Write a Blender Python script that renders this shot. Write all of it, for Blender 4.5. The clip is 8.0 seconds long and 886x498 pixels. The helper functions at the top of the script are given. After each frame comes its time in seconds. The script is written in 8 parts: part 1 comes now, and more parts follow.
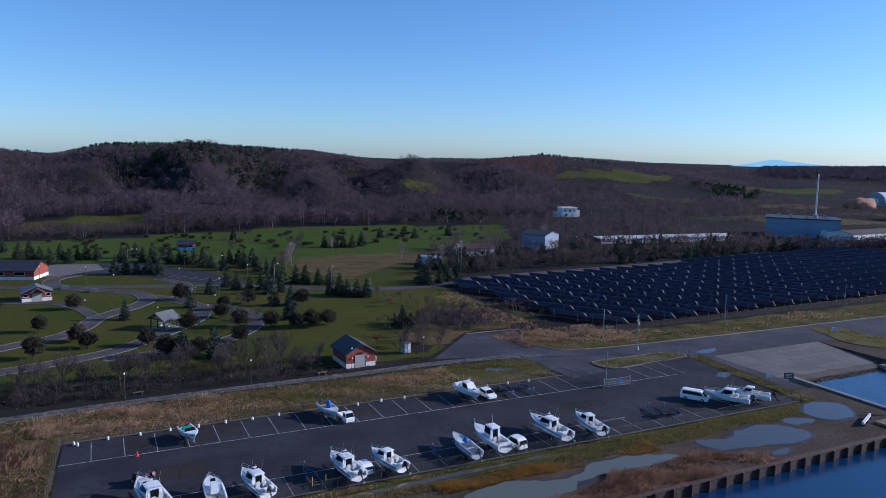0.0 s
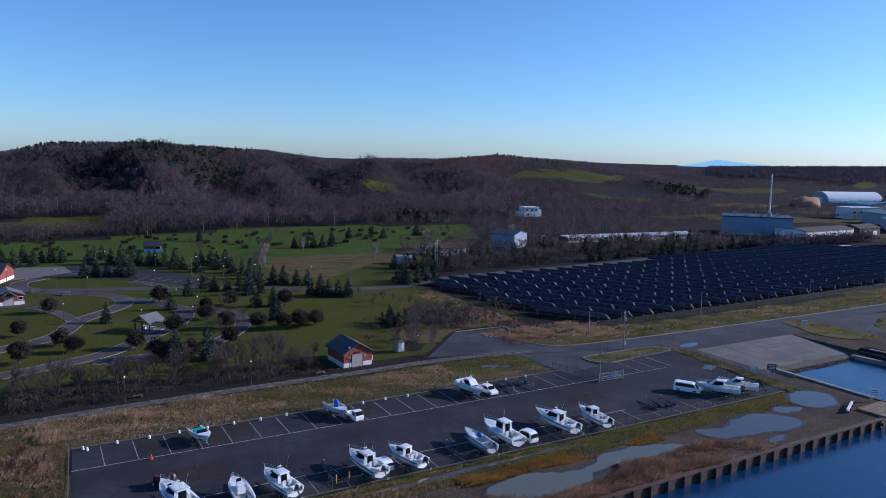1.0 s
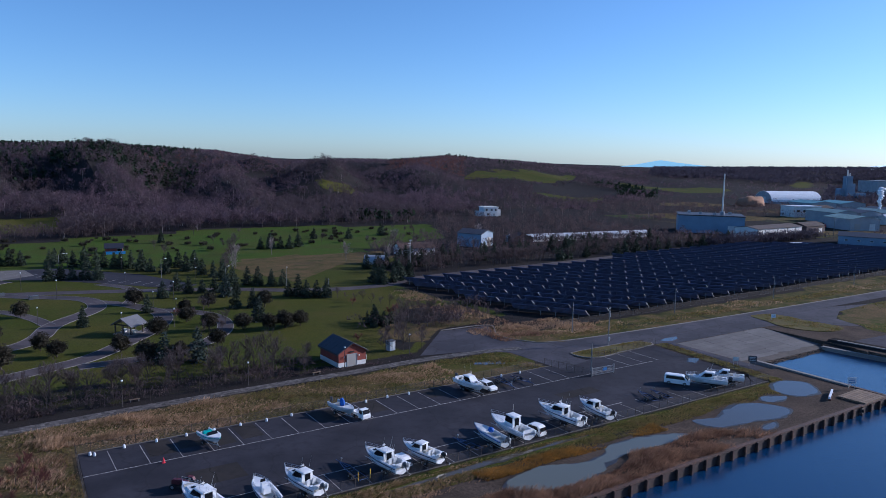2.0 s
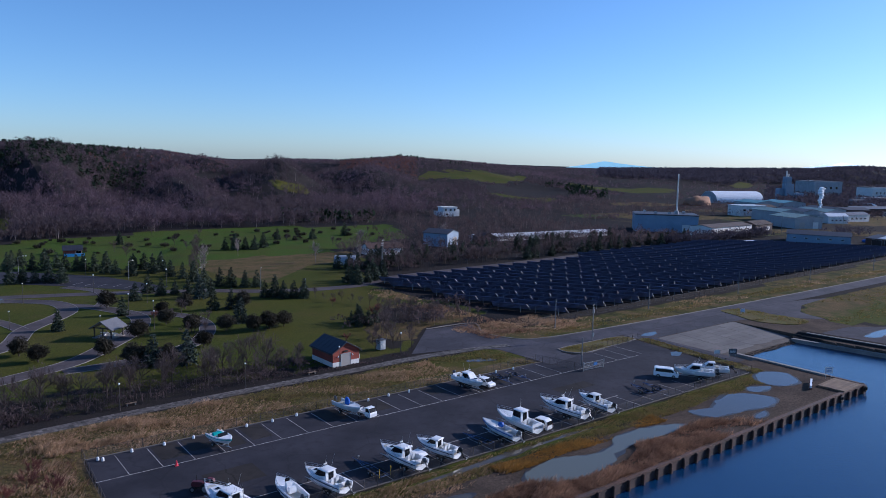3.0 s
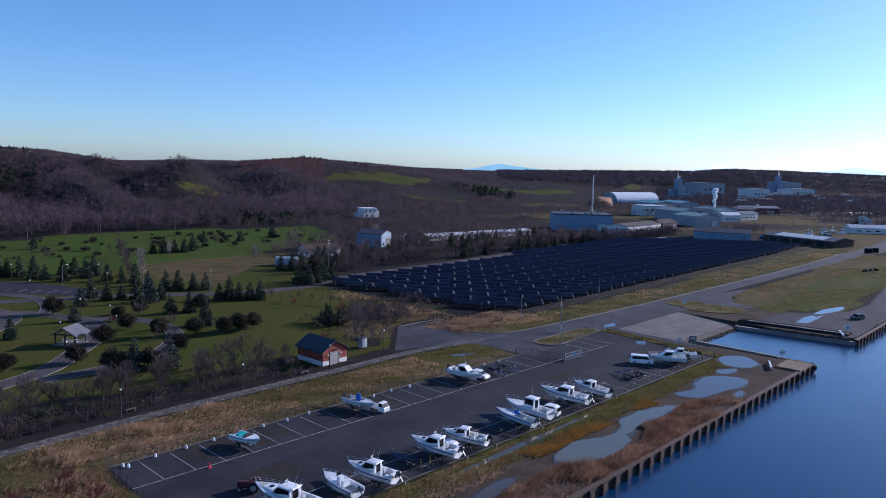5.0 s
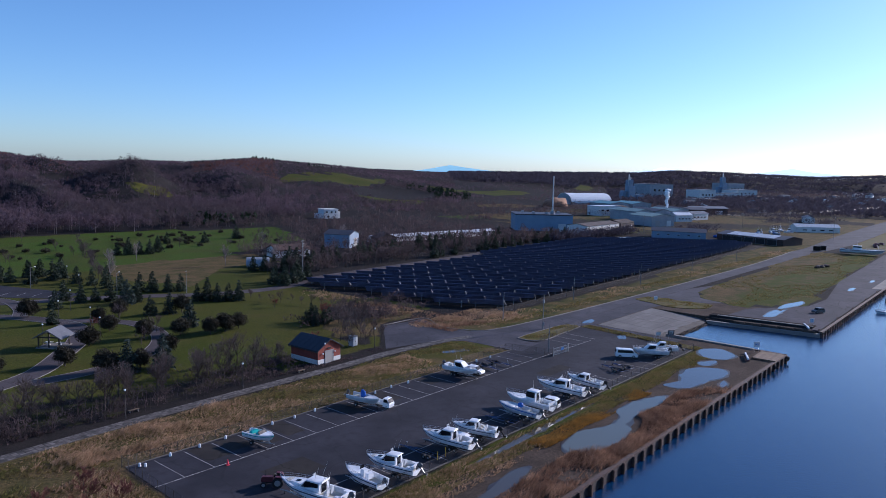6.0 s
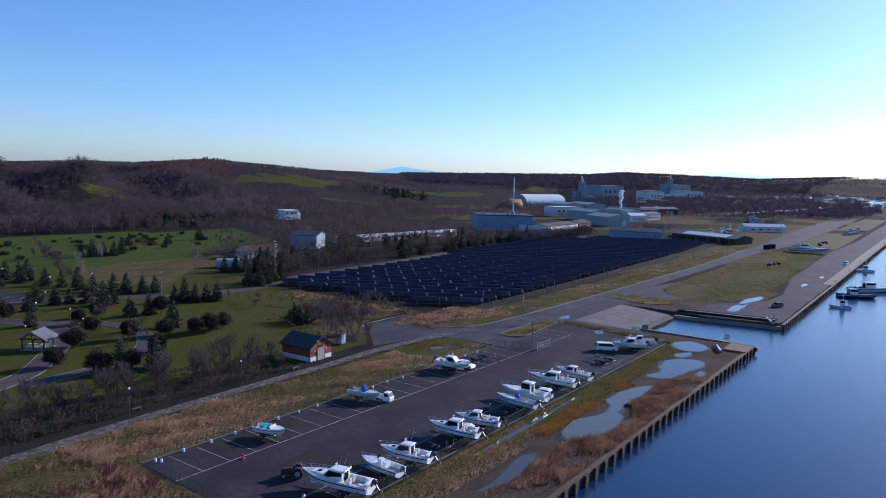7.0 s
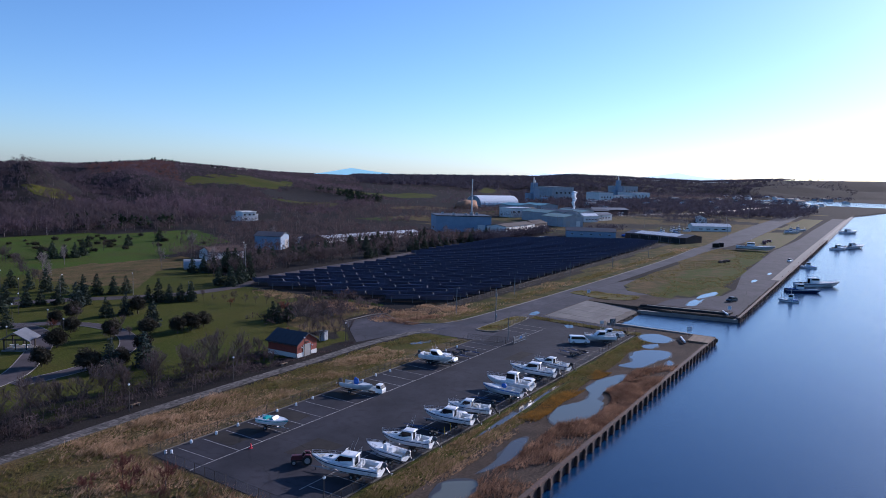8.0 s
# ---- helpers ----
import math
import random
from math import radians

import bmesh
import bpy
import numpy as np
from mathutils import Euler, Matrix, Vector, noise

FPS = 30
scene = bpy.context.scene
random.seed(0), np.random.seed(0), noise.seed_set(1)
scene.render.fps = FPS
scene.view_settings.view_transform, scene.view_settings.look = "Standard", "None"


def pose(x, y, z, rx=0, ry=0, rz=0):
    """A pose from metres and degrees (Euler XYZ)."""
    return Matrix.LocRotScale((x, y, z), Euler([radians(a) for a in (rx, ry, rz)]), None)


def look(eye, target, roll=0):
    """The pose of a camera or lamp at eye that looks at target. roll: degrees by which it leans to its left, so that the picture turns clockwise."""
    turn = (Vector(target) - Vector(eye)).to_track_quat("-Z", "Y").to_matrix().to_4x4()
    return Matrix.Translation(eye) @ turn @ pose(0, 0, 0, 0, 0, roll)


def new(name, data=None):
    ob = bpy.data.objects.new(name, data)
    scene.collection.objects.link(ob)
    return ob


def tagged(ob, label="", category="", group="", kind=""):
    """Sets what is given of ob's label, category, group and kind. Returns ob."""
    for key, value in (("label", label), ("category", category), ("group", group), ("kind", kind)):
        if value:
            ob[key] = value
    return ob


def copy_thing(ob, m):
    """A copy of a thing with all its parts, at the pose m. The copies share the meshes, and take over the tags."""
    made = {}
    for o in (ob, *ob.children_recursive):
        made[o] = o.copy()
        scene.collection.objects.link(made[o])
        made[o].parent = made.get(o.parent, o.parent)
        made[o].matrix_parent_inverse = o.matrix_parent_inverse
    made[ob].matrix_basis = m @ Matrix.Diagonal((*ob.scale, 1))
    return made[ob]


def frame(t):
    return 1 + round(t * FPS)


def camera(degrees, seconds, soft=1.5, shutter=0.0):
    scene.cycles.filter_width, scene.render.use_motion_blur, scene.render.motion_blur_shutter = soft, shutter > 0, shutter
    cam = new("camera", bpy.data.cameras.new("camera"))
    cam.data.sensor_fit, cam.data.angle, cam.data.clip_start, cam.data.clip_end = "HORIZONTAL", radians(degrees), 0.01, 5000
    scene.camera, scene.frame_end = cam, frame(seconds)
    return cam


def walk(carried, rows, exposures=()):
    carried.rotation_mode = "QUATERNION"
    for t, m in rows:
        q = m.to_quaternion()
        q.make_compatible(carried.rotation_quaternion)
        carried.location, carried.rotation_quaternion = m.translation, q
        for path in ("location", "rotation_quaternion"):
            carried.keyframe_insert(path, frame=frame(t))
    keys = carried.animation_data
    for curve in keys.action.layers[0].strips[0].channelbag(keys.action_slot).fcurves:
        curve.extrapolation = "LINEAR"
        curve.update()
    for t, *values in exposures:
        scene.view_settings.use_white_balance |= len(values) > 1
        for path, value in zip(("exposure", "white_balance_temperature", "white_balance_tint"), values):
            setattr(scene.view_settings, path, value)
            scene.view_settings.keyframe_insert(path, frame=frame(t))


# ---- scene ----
cam = camera(62.8, 8.0, 0.62)
ROWS = [
    (0.0, -0.03, 0.73, 42.62, -25.68, -7.32, 1.00),
    (0.5, -4.43, 1.81, 42.61, -27.56, -7.29, 1.02),
    (1.0, -8.80, 3.22, 42.52, -29.54, -7.25, 1.06),
    (1.5, -13.13, 4.92, 42.38, -31.59, -7.20, 1.09),
    (3.0, -25.71, 11.43, 41.70, -37.92, -7.00, 1.24),
    (3.5, -29.75, 13.91, 41.42, -40.03, -6.92, 1.30),
    (4.0, -33.72, 16.48, 41.14, -42.13, -6.83, 1.35),
    (4.5, -37.64, 19.07, 40.84, -44.19, -6.73, 1.41),
    (6.0, -49.27, 26.41, 40.01, -50.20, -6.42, 1.58),
    (6.5, -53.20, 28.50, 39.77, -52.16, -6.31, 1.64),
    (7.0, -57.24, 30.30, 39.55, -54.13, -6.19, 1.69),
    (7.5, -61.41, 31.74, 39.36, -56.11, -6.07, 1.73),
    (8.0, -65.78, 32.74, 39.20, -58.12, -5.95, 1.77),
]
walk(cam, [(t, pose(x, y, z, 90 + pitch, 0, yaw) @ pose(0, 0, 0, 0, 0, roll)) for t, x, y, z, yaw, pitch, roll in ROWS], [(0.0, 0.24, 4880, 10), (8.0, 0.35, 5080, 14)])

# ---- sky and sun ----
SUN_AZ, SUN_EL = 107.0, 21.0          # degrees clockwise from +y, above the horizon
world = bpy.data.worlds.new("sky")
scene.world = world
world.use_nodes = True
sky = world.node_tree.nodes.new("ShaderNodeTexSky")
sky.sky_type, sky.sun_disc = "NISHITA", False
sky.sun_elevation, sky.sun_rotation = radians(SUN_EL), radians(SUN_AZ)
sky.altitude, sky.air_density, sky.dust_density, sky.ozone_density = 200, 0.85, 0.47, 3.4
back = world.node_tree.nodes["Background"]
back.inputs["Strength"].default_value = 0.106
world.node_tree.links.new(sky.outputs["Color"], back.inputs["Color"])
sun = new("sun", bpy.data.lights.new("sun", "SUN"))
sun.data.energy, sun.data.angle, sun.data.color = 5.0, radians(0.6), (1.0, 0.80, 0.65)
a, e = radians(SUN_AZ), radians(SUN_EL)
sun.matrix_world = look((math.sin(a) * math.cos(e) * 100, math.cos(a) * math.cos(e) * 100, math.sin(e) * 100), (0, 0, 0))

# ---- materials ----
class Nodes:
    """A small hand for wiring one material."""

    def __init__(self, name):
        self.mat = bpy.data.materials.new(name)
        self.mat.use_nodes = True
        self.tree = self.mat.node_tree
        self.bsdf = self.tree.nodes["Principled BSDF"]

    def node(self, kind, **ins):
        n = self.tree.nodes.new(kind)
        for key, value in ins.items():
            self.put(n.inputs[key.replace("_", " ")], value)
        return n

    def put(self, socket, value):
        if isinstance(value, bpy.types.NodeSocket):
            self.tree.links.new(value, socket)
        else:
            socket.default_value = value

    def noise(self, where, scale, detail=4.0, rough=0.6):
        return self.node("ShaderNodeTexNoise", Vector=where, Scale=scale, Detail=detail, Roughness=rough).outputs["Fac"]

    def ramp(self, fac, lo, hi, c0=(0, 0, 0, 1), c1=(1, 1, 1, 1)):
        n = self.node("ShaderNodeValToRGB", Fac=fac)
        n.color_ramp.elements[0].position, n.color_ramp.elements[1].position = lo, hi
        n.color_ramp.elements[0].color, n.color_ramp.elements[1].color = c0, c1
        return n.outputs["Color"]

    def mix(self, fac, a, b, blend="MIX"):
        n = self.tree.nodes.new("ShaderNodeMix")
        n.data_type, n.blend_type = "RGBA", blend
        self.put(n.inputs[0], fac)
        self.put(n.inputs[6], a)
        self.put(n.inputs[7], b)
        return n.outputs[2]

    def math(self, op, a, b=0.0, c=0.0):
        n = self.tree.nodes.new("ShaderNodeMath")
        n.operation = op
        for socket, value in zip(n.inputs, (a, b, c)):
            self.put(socket, value)
        return n.outputs[0]

    def bump(self, height, strength, distance=0.05):
        n = self.node("ShaderNodeBump", Height=height, Strength=strength, Distance=distance)
        self.put(self.bsdf.inputs["Normal"], n.outputs["Normal"])

    def world_place(self):
        return self.node("ShaderNodeNewGeometry").outputs["Position"]

    def object_place(self):
        return self.node("ShaderNodeTexCoord").outputs["Object"]


def rgba(c):
    return (c[0], c[1], c[2], 1.0)


def surface(name, col, col2=None, rough=0.6, fine=8.0, coarse=0.4, bump=0.2, metal=0.0, own=False, stain=None, vary=0.0, spec=0.5, island=0.0, thin=0.0, lace=0.0, broad=None):
    """Two-scale mottled surface. own: pattern in the thing's own space. vary: change of value from thing to thing."""
    m = Nodes(name)
    col2 = col2 or tuple(0.7 * v for v in col)
    where = m.object_place() if own else m.world_place()
    n1, n2 = m.noise(where, fine, 5), m.noise(where, coarse, 3)
    c = m.mix(m.ramp(n2, 0.35, 0.65), rgba(col), rgba(col2))
    c = m.mix(m.math("MULTIPLY", m.ramp(n1, 0.3, 0.8), 0.35), c, rgba(tuple(0.55 * v for v in col2)))
    if stain:
        c = m.mix(m.ramp(m.noise(where, coarse * 2.7, 6, 0.7), 0.55, 0.72), c, rgba(stain))
    if broad:       # another growth in wide patches
        c = m.mix(m.ramp(m.noise(where, broad[0], 5, 0.6), 0.47, 0.56), c, rgba(broad[1]))
    if vary or island:
        r = m.node("ShaderNodeObjectInfo").outputs["Random"] if vary else m.node("ShaderNodeNewGeometry").outputs["Random Per Island"]
        amount = vary or island
        v = m.math("MULTIPLY_ADD", r, 2 * amount, 1.0 - amount)
        h = m.node("ShaderNodeHueSaturation", Color=c, Value=v)
        c = h.outputs["Color"]
    m.put(m.bsdf.inputs["Base Color"], c)
    m.put(m.bsdf.inputs["Roughness"], m.math("MULTIPLY_ADD", n1, 0.25, max(rough - 0.12, 0.03)))
    m.bsdf.inputs["Metallic"].default_value = metal
    m.bsdf.inputs["Specular IOR Level"].default_value = spec
    if bump:
        m.bump(n1, bump)
    if lace:        # a haze of fine twigs: upright gaps with a shape of their own
        up = m.node("ShaderNodeMapping", Vector=m.world_place(), Scale=(lace, lace, lace * 0.35))
        gap = m.math("GREATER_THAN", m.noise(up.outputs["Vector"], 1.0, 3, 0.6), 0.5)
        clear = m.node("ShaderNodeBsdfTransparent")
    if thin:        # leaves and blades let part of the light through
        glow = m.node("ShaderNodeBsdfTranslucent", Color=c)
        both = m.node("ShaderNodeMixShader", Fac=thin)
        m.tree.links.new(m.bsdf.outputs[0], both.inputs[1])
        m.tree.links.new(glow.outputs[0], both.inputs[2])
        end = both.outputs[0]
        if lace:
            open_ = m.node("ShaderNodeMixShader", Fac=gap)
            m.tree.links.new(end, open_.inputs[1])
            m.tree.links.new(clear.outputs[0], open_.inputs[2])
            end = open_.outputs[0]
        m.tree.links.new(end, m.tree.nodes["Material Output"].inputs["Surface"])
    return m.mat


def plain(name, col, rough=0.4, metal=0.0, emit=0.0):
    m = Nodes(name)
    n = m.noise(m.object_place(), 6.0, 4)
    m.put(m.bsdf.inputs["Base Color"], m.mix(m.math("MULTIPLY", n, 0.3), rgba(col), rgba(tuple(0.6 * v for v in col))))
    m.bsdf.inputs["Roughness"].default_value, m.bsdf.inputs["Metallic"].default_value = rough, metal
    if emit:
        m.bsdf.inputs["Emission Color"].default_value = rgba(col)
        m.bsdf.inputs["Emission Strength"].default_value = emit
    return m.mat


def ground_material():
    """Lawn, dry grass, mud and woodland floor, by the cover attribute, with ragged borders."""
    m = Nodes("ground")
    where = m.world_place()
    big, mid, fine = m.noise(where, 0.02, 4), m.noise(where, 0.16, 5, 0.65), m.noise(where, 2.2, 5, 0.7)
    cover = m.node("ShaderNodeAttribute")
    cover.attribute_name = "cover"
    parts = m.node("ShaderNodeSeparateColor", Color=cover.outputs["Color"])

    def weight(w):
        s = m.math("ADD", w, m.math("MULTIPLY_ADD", mid, 0.7, -0.35))
        return m.ramp(s, 0.42, 0.58)

    # woodland floor, darkened and cooled in colour for the haze far off
    wood = m.mix(m.ramp(mid, 0.35, 0.7), (0.026, 0.022, 0.025, 1), (0.038, 0.031, 0.031, 1))
    lawn = m.mix(m.ramp(big, 0.42, 0.6), (0.064, 0.078, 0.011, 1), (0.088, 0.084, 0.016, 1))
    lawn = m.mix(m.math("MULTIPLY", m.ramp(m.noise(where, 0.05, 6, 0.75), 0.52, 0.68), 0.45), lawn, (0.115, 0.080, 0.034, 1))
    lawn = m.mix(m.math("MULTIPLY", m.ramp(m.noise(where, 0.35, 5, 0.7), 0.50, 0.72), 0.4), lawn, (0.044, 0.050, 0.014, 1))
    tended = m.mix(m.ramp(m.noise(where, 0.04, 5, 0.7), 0.4, 0.65), (0.066, 0.112, 0.014, 1), (0.074, 0.086, 0.018, 1))
    lawn = m.mix(cover.outputs["Alpha"], lawn, tended)
    fleck = m.ramp(m.noise(where, 0.9, 6, 0.75), 0.52, 0.68)
    lawn = m.mix(m.math("MULTIPLY", fleck, 0.3), lawn, (0.16, 0.13, 0.05, 1))
    dry = m.mix(m.ramp(mid, 0.36, 0.62), (0.084, 0.080, 0.026, 1), (0.19, 0.126, 0.061, 1))
    dry = m.mix(m.math("MULTIPLY", fleck, 0.4), dry, (0.22, 0.155, 0.08, 1))
    dry = m.mix(m.math("MULTIPLY", m.ramp(fine, 0.4, 0.7), 0.5), dry, (0.05, 0.040, 0.020, 1))
    mud = m.mix(m.ramp(mid, 0.35, 0.65), (0.122, 0.090, 0.072, 1), (0.074, 0.056, 0.046, 1))
    c = m.mix(weight(parts.outputs["Red"]), wood, lawn)
    c = m.mix(weight(parts.outputs["Green"]), c, dry)
    c = m.mix(weight(parts.outputs["Blue"]), c, mud)
    c = m.mix(m.math("MULTIPLY", m.ramp(fine, 0.36, 0.70), 0.68), c, (0.016, 0.018, 0.010, 1))
    m.put(m.bsdf.inputs["Base Color"], c)
    m.bsdf.inputs["Roughness"].default_value = 0.95
    m.bsdf.inputs["Specular IOR Level"].default_value = 0.04
    m.bump(fine, 0.6, 0.25)
    return m.mat


def asphalt_material(name, col, crack=0.5):
    m = Nodes(name)
    where = m.world_place()
    big, mid, fine = m.noise(where, 0.09, 4), m.noise(where, 0.7, 5), m.noise(where, 30.0, 3)
    c = m.mix(m.ramp(big, 0.36, 0.62), rgba(tuple(1.3 * v for v in col)), rgba(tuple(0.62 * v for v in col)))
    c = m.mix(m.math("MULTIPLY", m.ramp(mid, 0.48, 0.70), 0.6), c, rgba(tuple(0.45 * v for v in col)))
    c = m.mix(m.math("MULTIPLY", fine, 0.3), c, rgba(tuple(1.7 * v for v in col)))
    warp = m.node("ShaderNodeVectorMath", )
    warp.operation = "ADD"
    m.put(warp.inputs[0], where)
    m.put(warp.inputs[1], m.node("ShaderNodeTexNoise", Vector=where, Scale=0.5, Detail=3.0).outputs["Color"])
    v = m.node("ShaderNodeTexVoronoi", Vector=warp.outputs[0], Scale=0.11)
    v.feature = "DISTANCE_TO_EDGE"
    line = m.math("LESS_THAN", v.outputs["Distance"], 0.009)
    c = m.mix(m.math("MULTIPLY", line, crack), c, (0.012, 0.012, 0.010, 1))
    m.put(m.bsdf.inputs["Base Color"], c)
    m.put(m.bsdf.inputs["Roughness"], m.math("MULTIPLY_ADD", big, -0.3, 0.98))
    m.bsdf.inputs["Specular IOR Level"].default_value = 0.11
    m.bump(m.math("ADD", fine, m.math("MULTIPLY", mid, 2.0)), 0.25, 0.02)
    return m.mat


def water_material(name, deep, rough, scale, strength, ior=1.6):
    m = Nodes(name)
    where = m.world_place()
    stretch = m.node("ShaderNodeMapping", Vector=where, Scale=(1.0, 0.55, 1.0), Rotation=(0, 0, radians(25)))
    w1 = m.noise(stretch.outputs["Vector"], scale, 4, 0.55)
    w2 = m.noise(where, scale * 0.14, 3)
    m.bsdf.inputs["Base Color"].default_value = rgba(deep)
    m.bsdf.inputs["Roughness"].default_value = rough
    m.bsdf.inputs["IOR"].default_value = ior
    if strength:
        m.bump(m.math("ADD", w1, m.math("MULTIPLY", w2, 0.7)), strength, 0.4)
    return m.mat


def mesh_wire_material():
    """Chain link, seen as a fine grey veil."""
    m = Nodes("chain_link")
    clear = m.node("ShaderNodeBsdfTransparent")
    mixed = m.node("ShaderNodeMixShader", Fac=0.06)
    m.bsdf.inputs["Base Color"].default_value = (0.10, 0.10, 0.10, 1)
    m.bsdf.inputs["Roughness"].default_value = 0.8
    m.tree.links.new(clear.outputs[0], mixed.inputs[1])
    m.tree.links.new(m.bsdf.outputs[0], mixed.inputs[2])
    m.tree.links.new(mixed.outputs[0], m.tree.nodes["Material Output"].inputs["Surface"])
    return m.mat


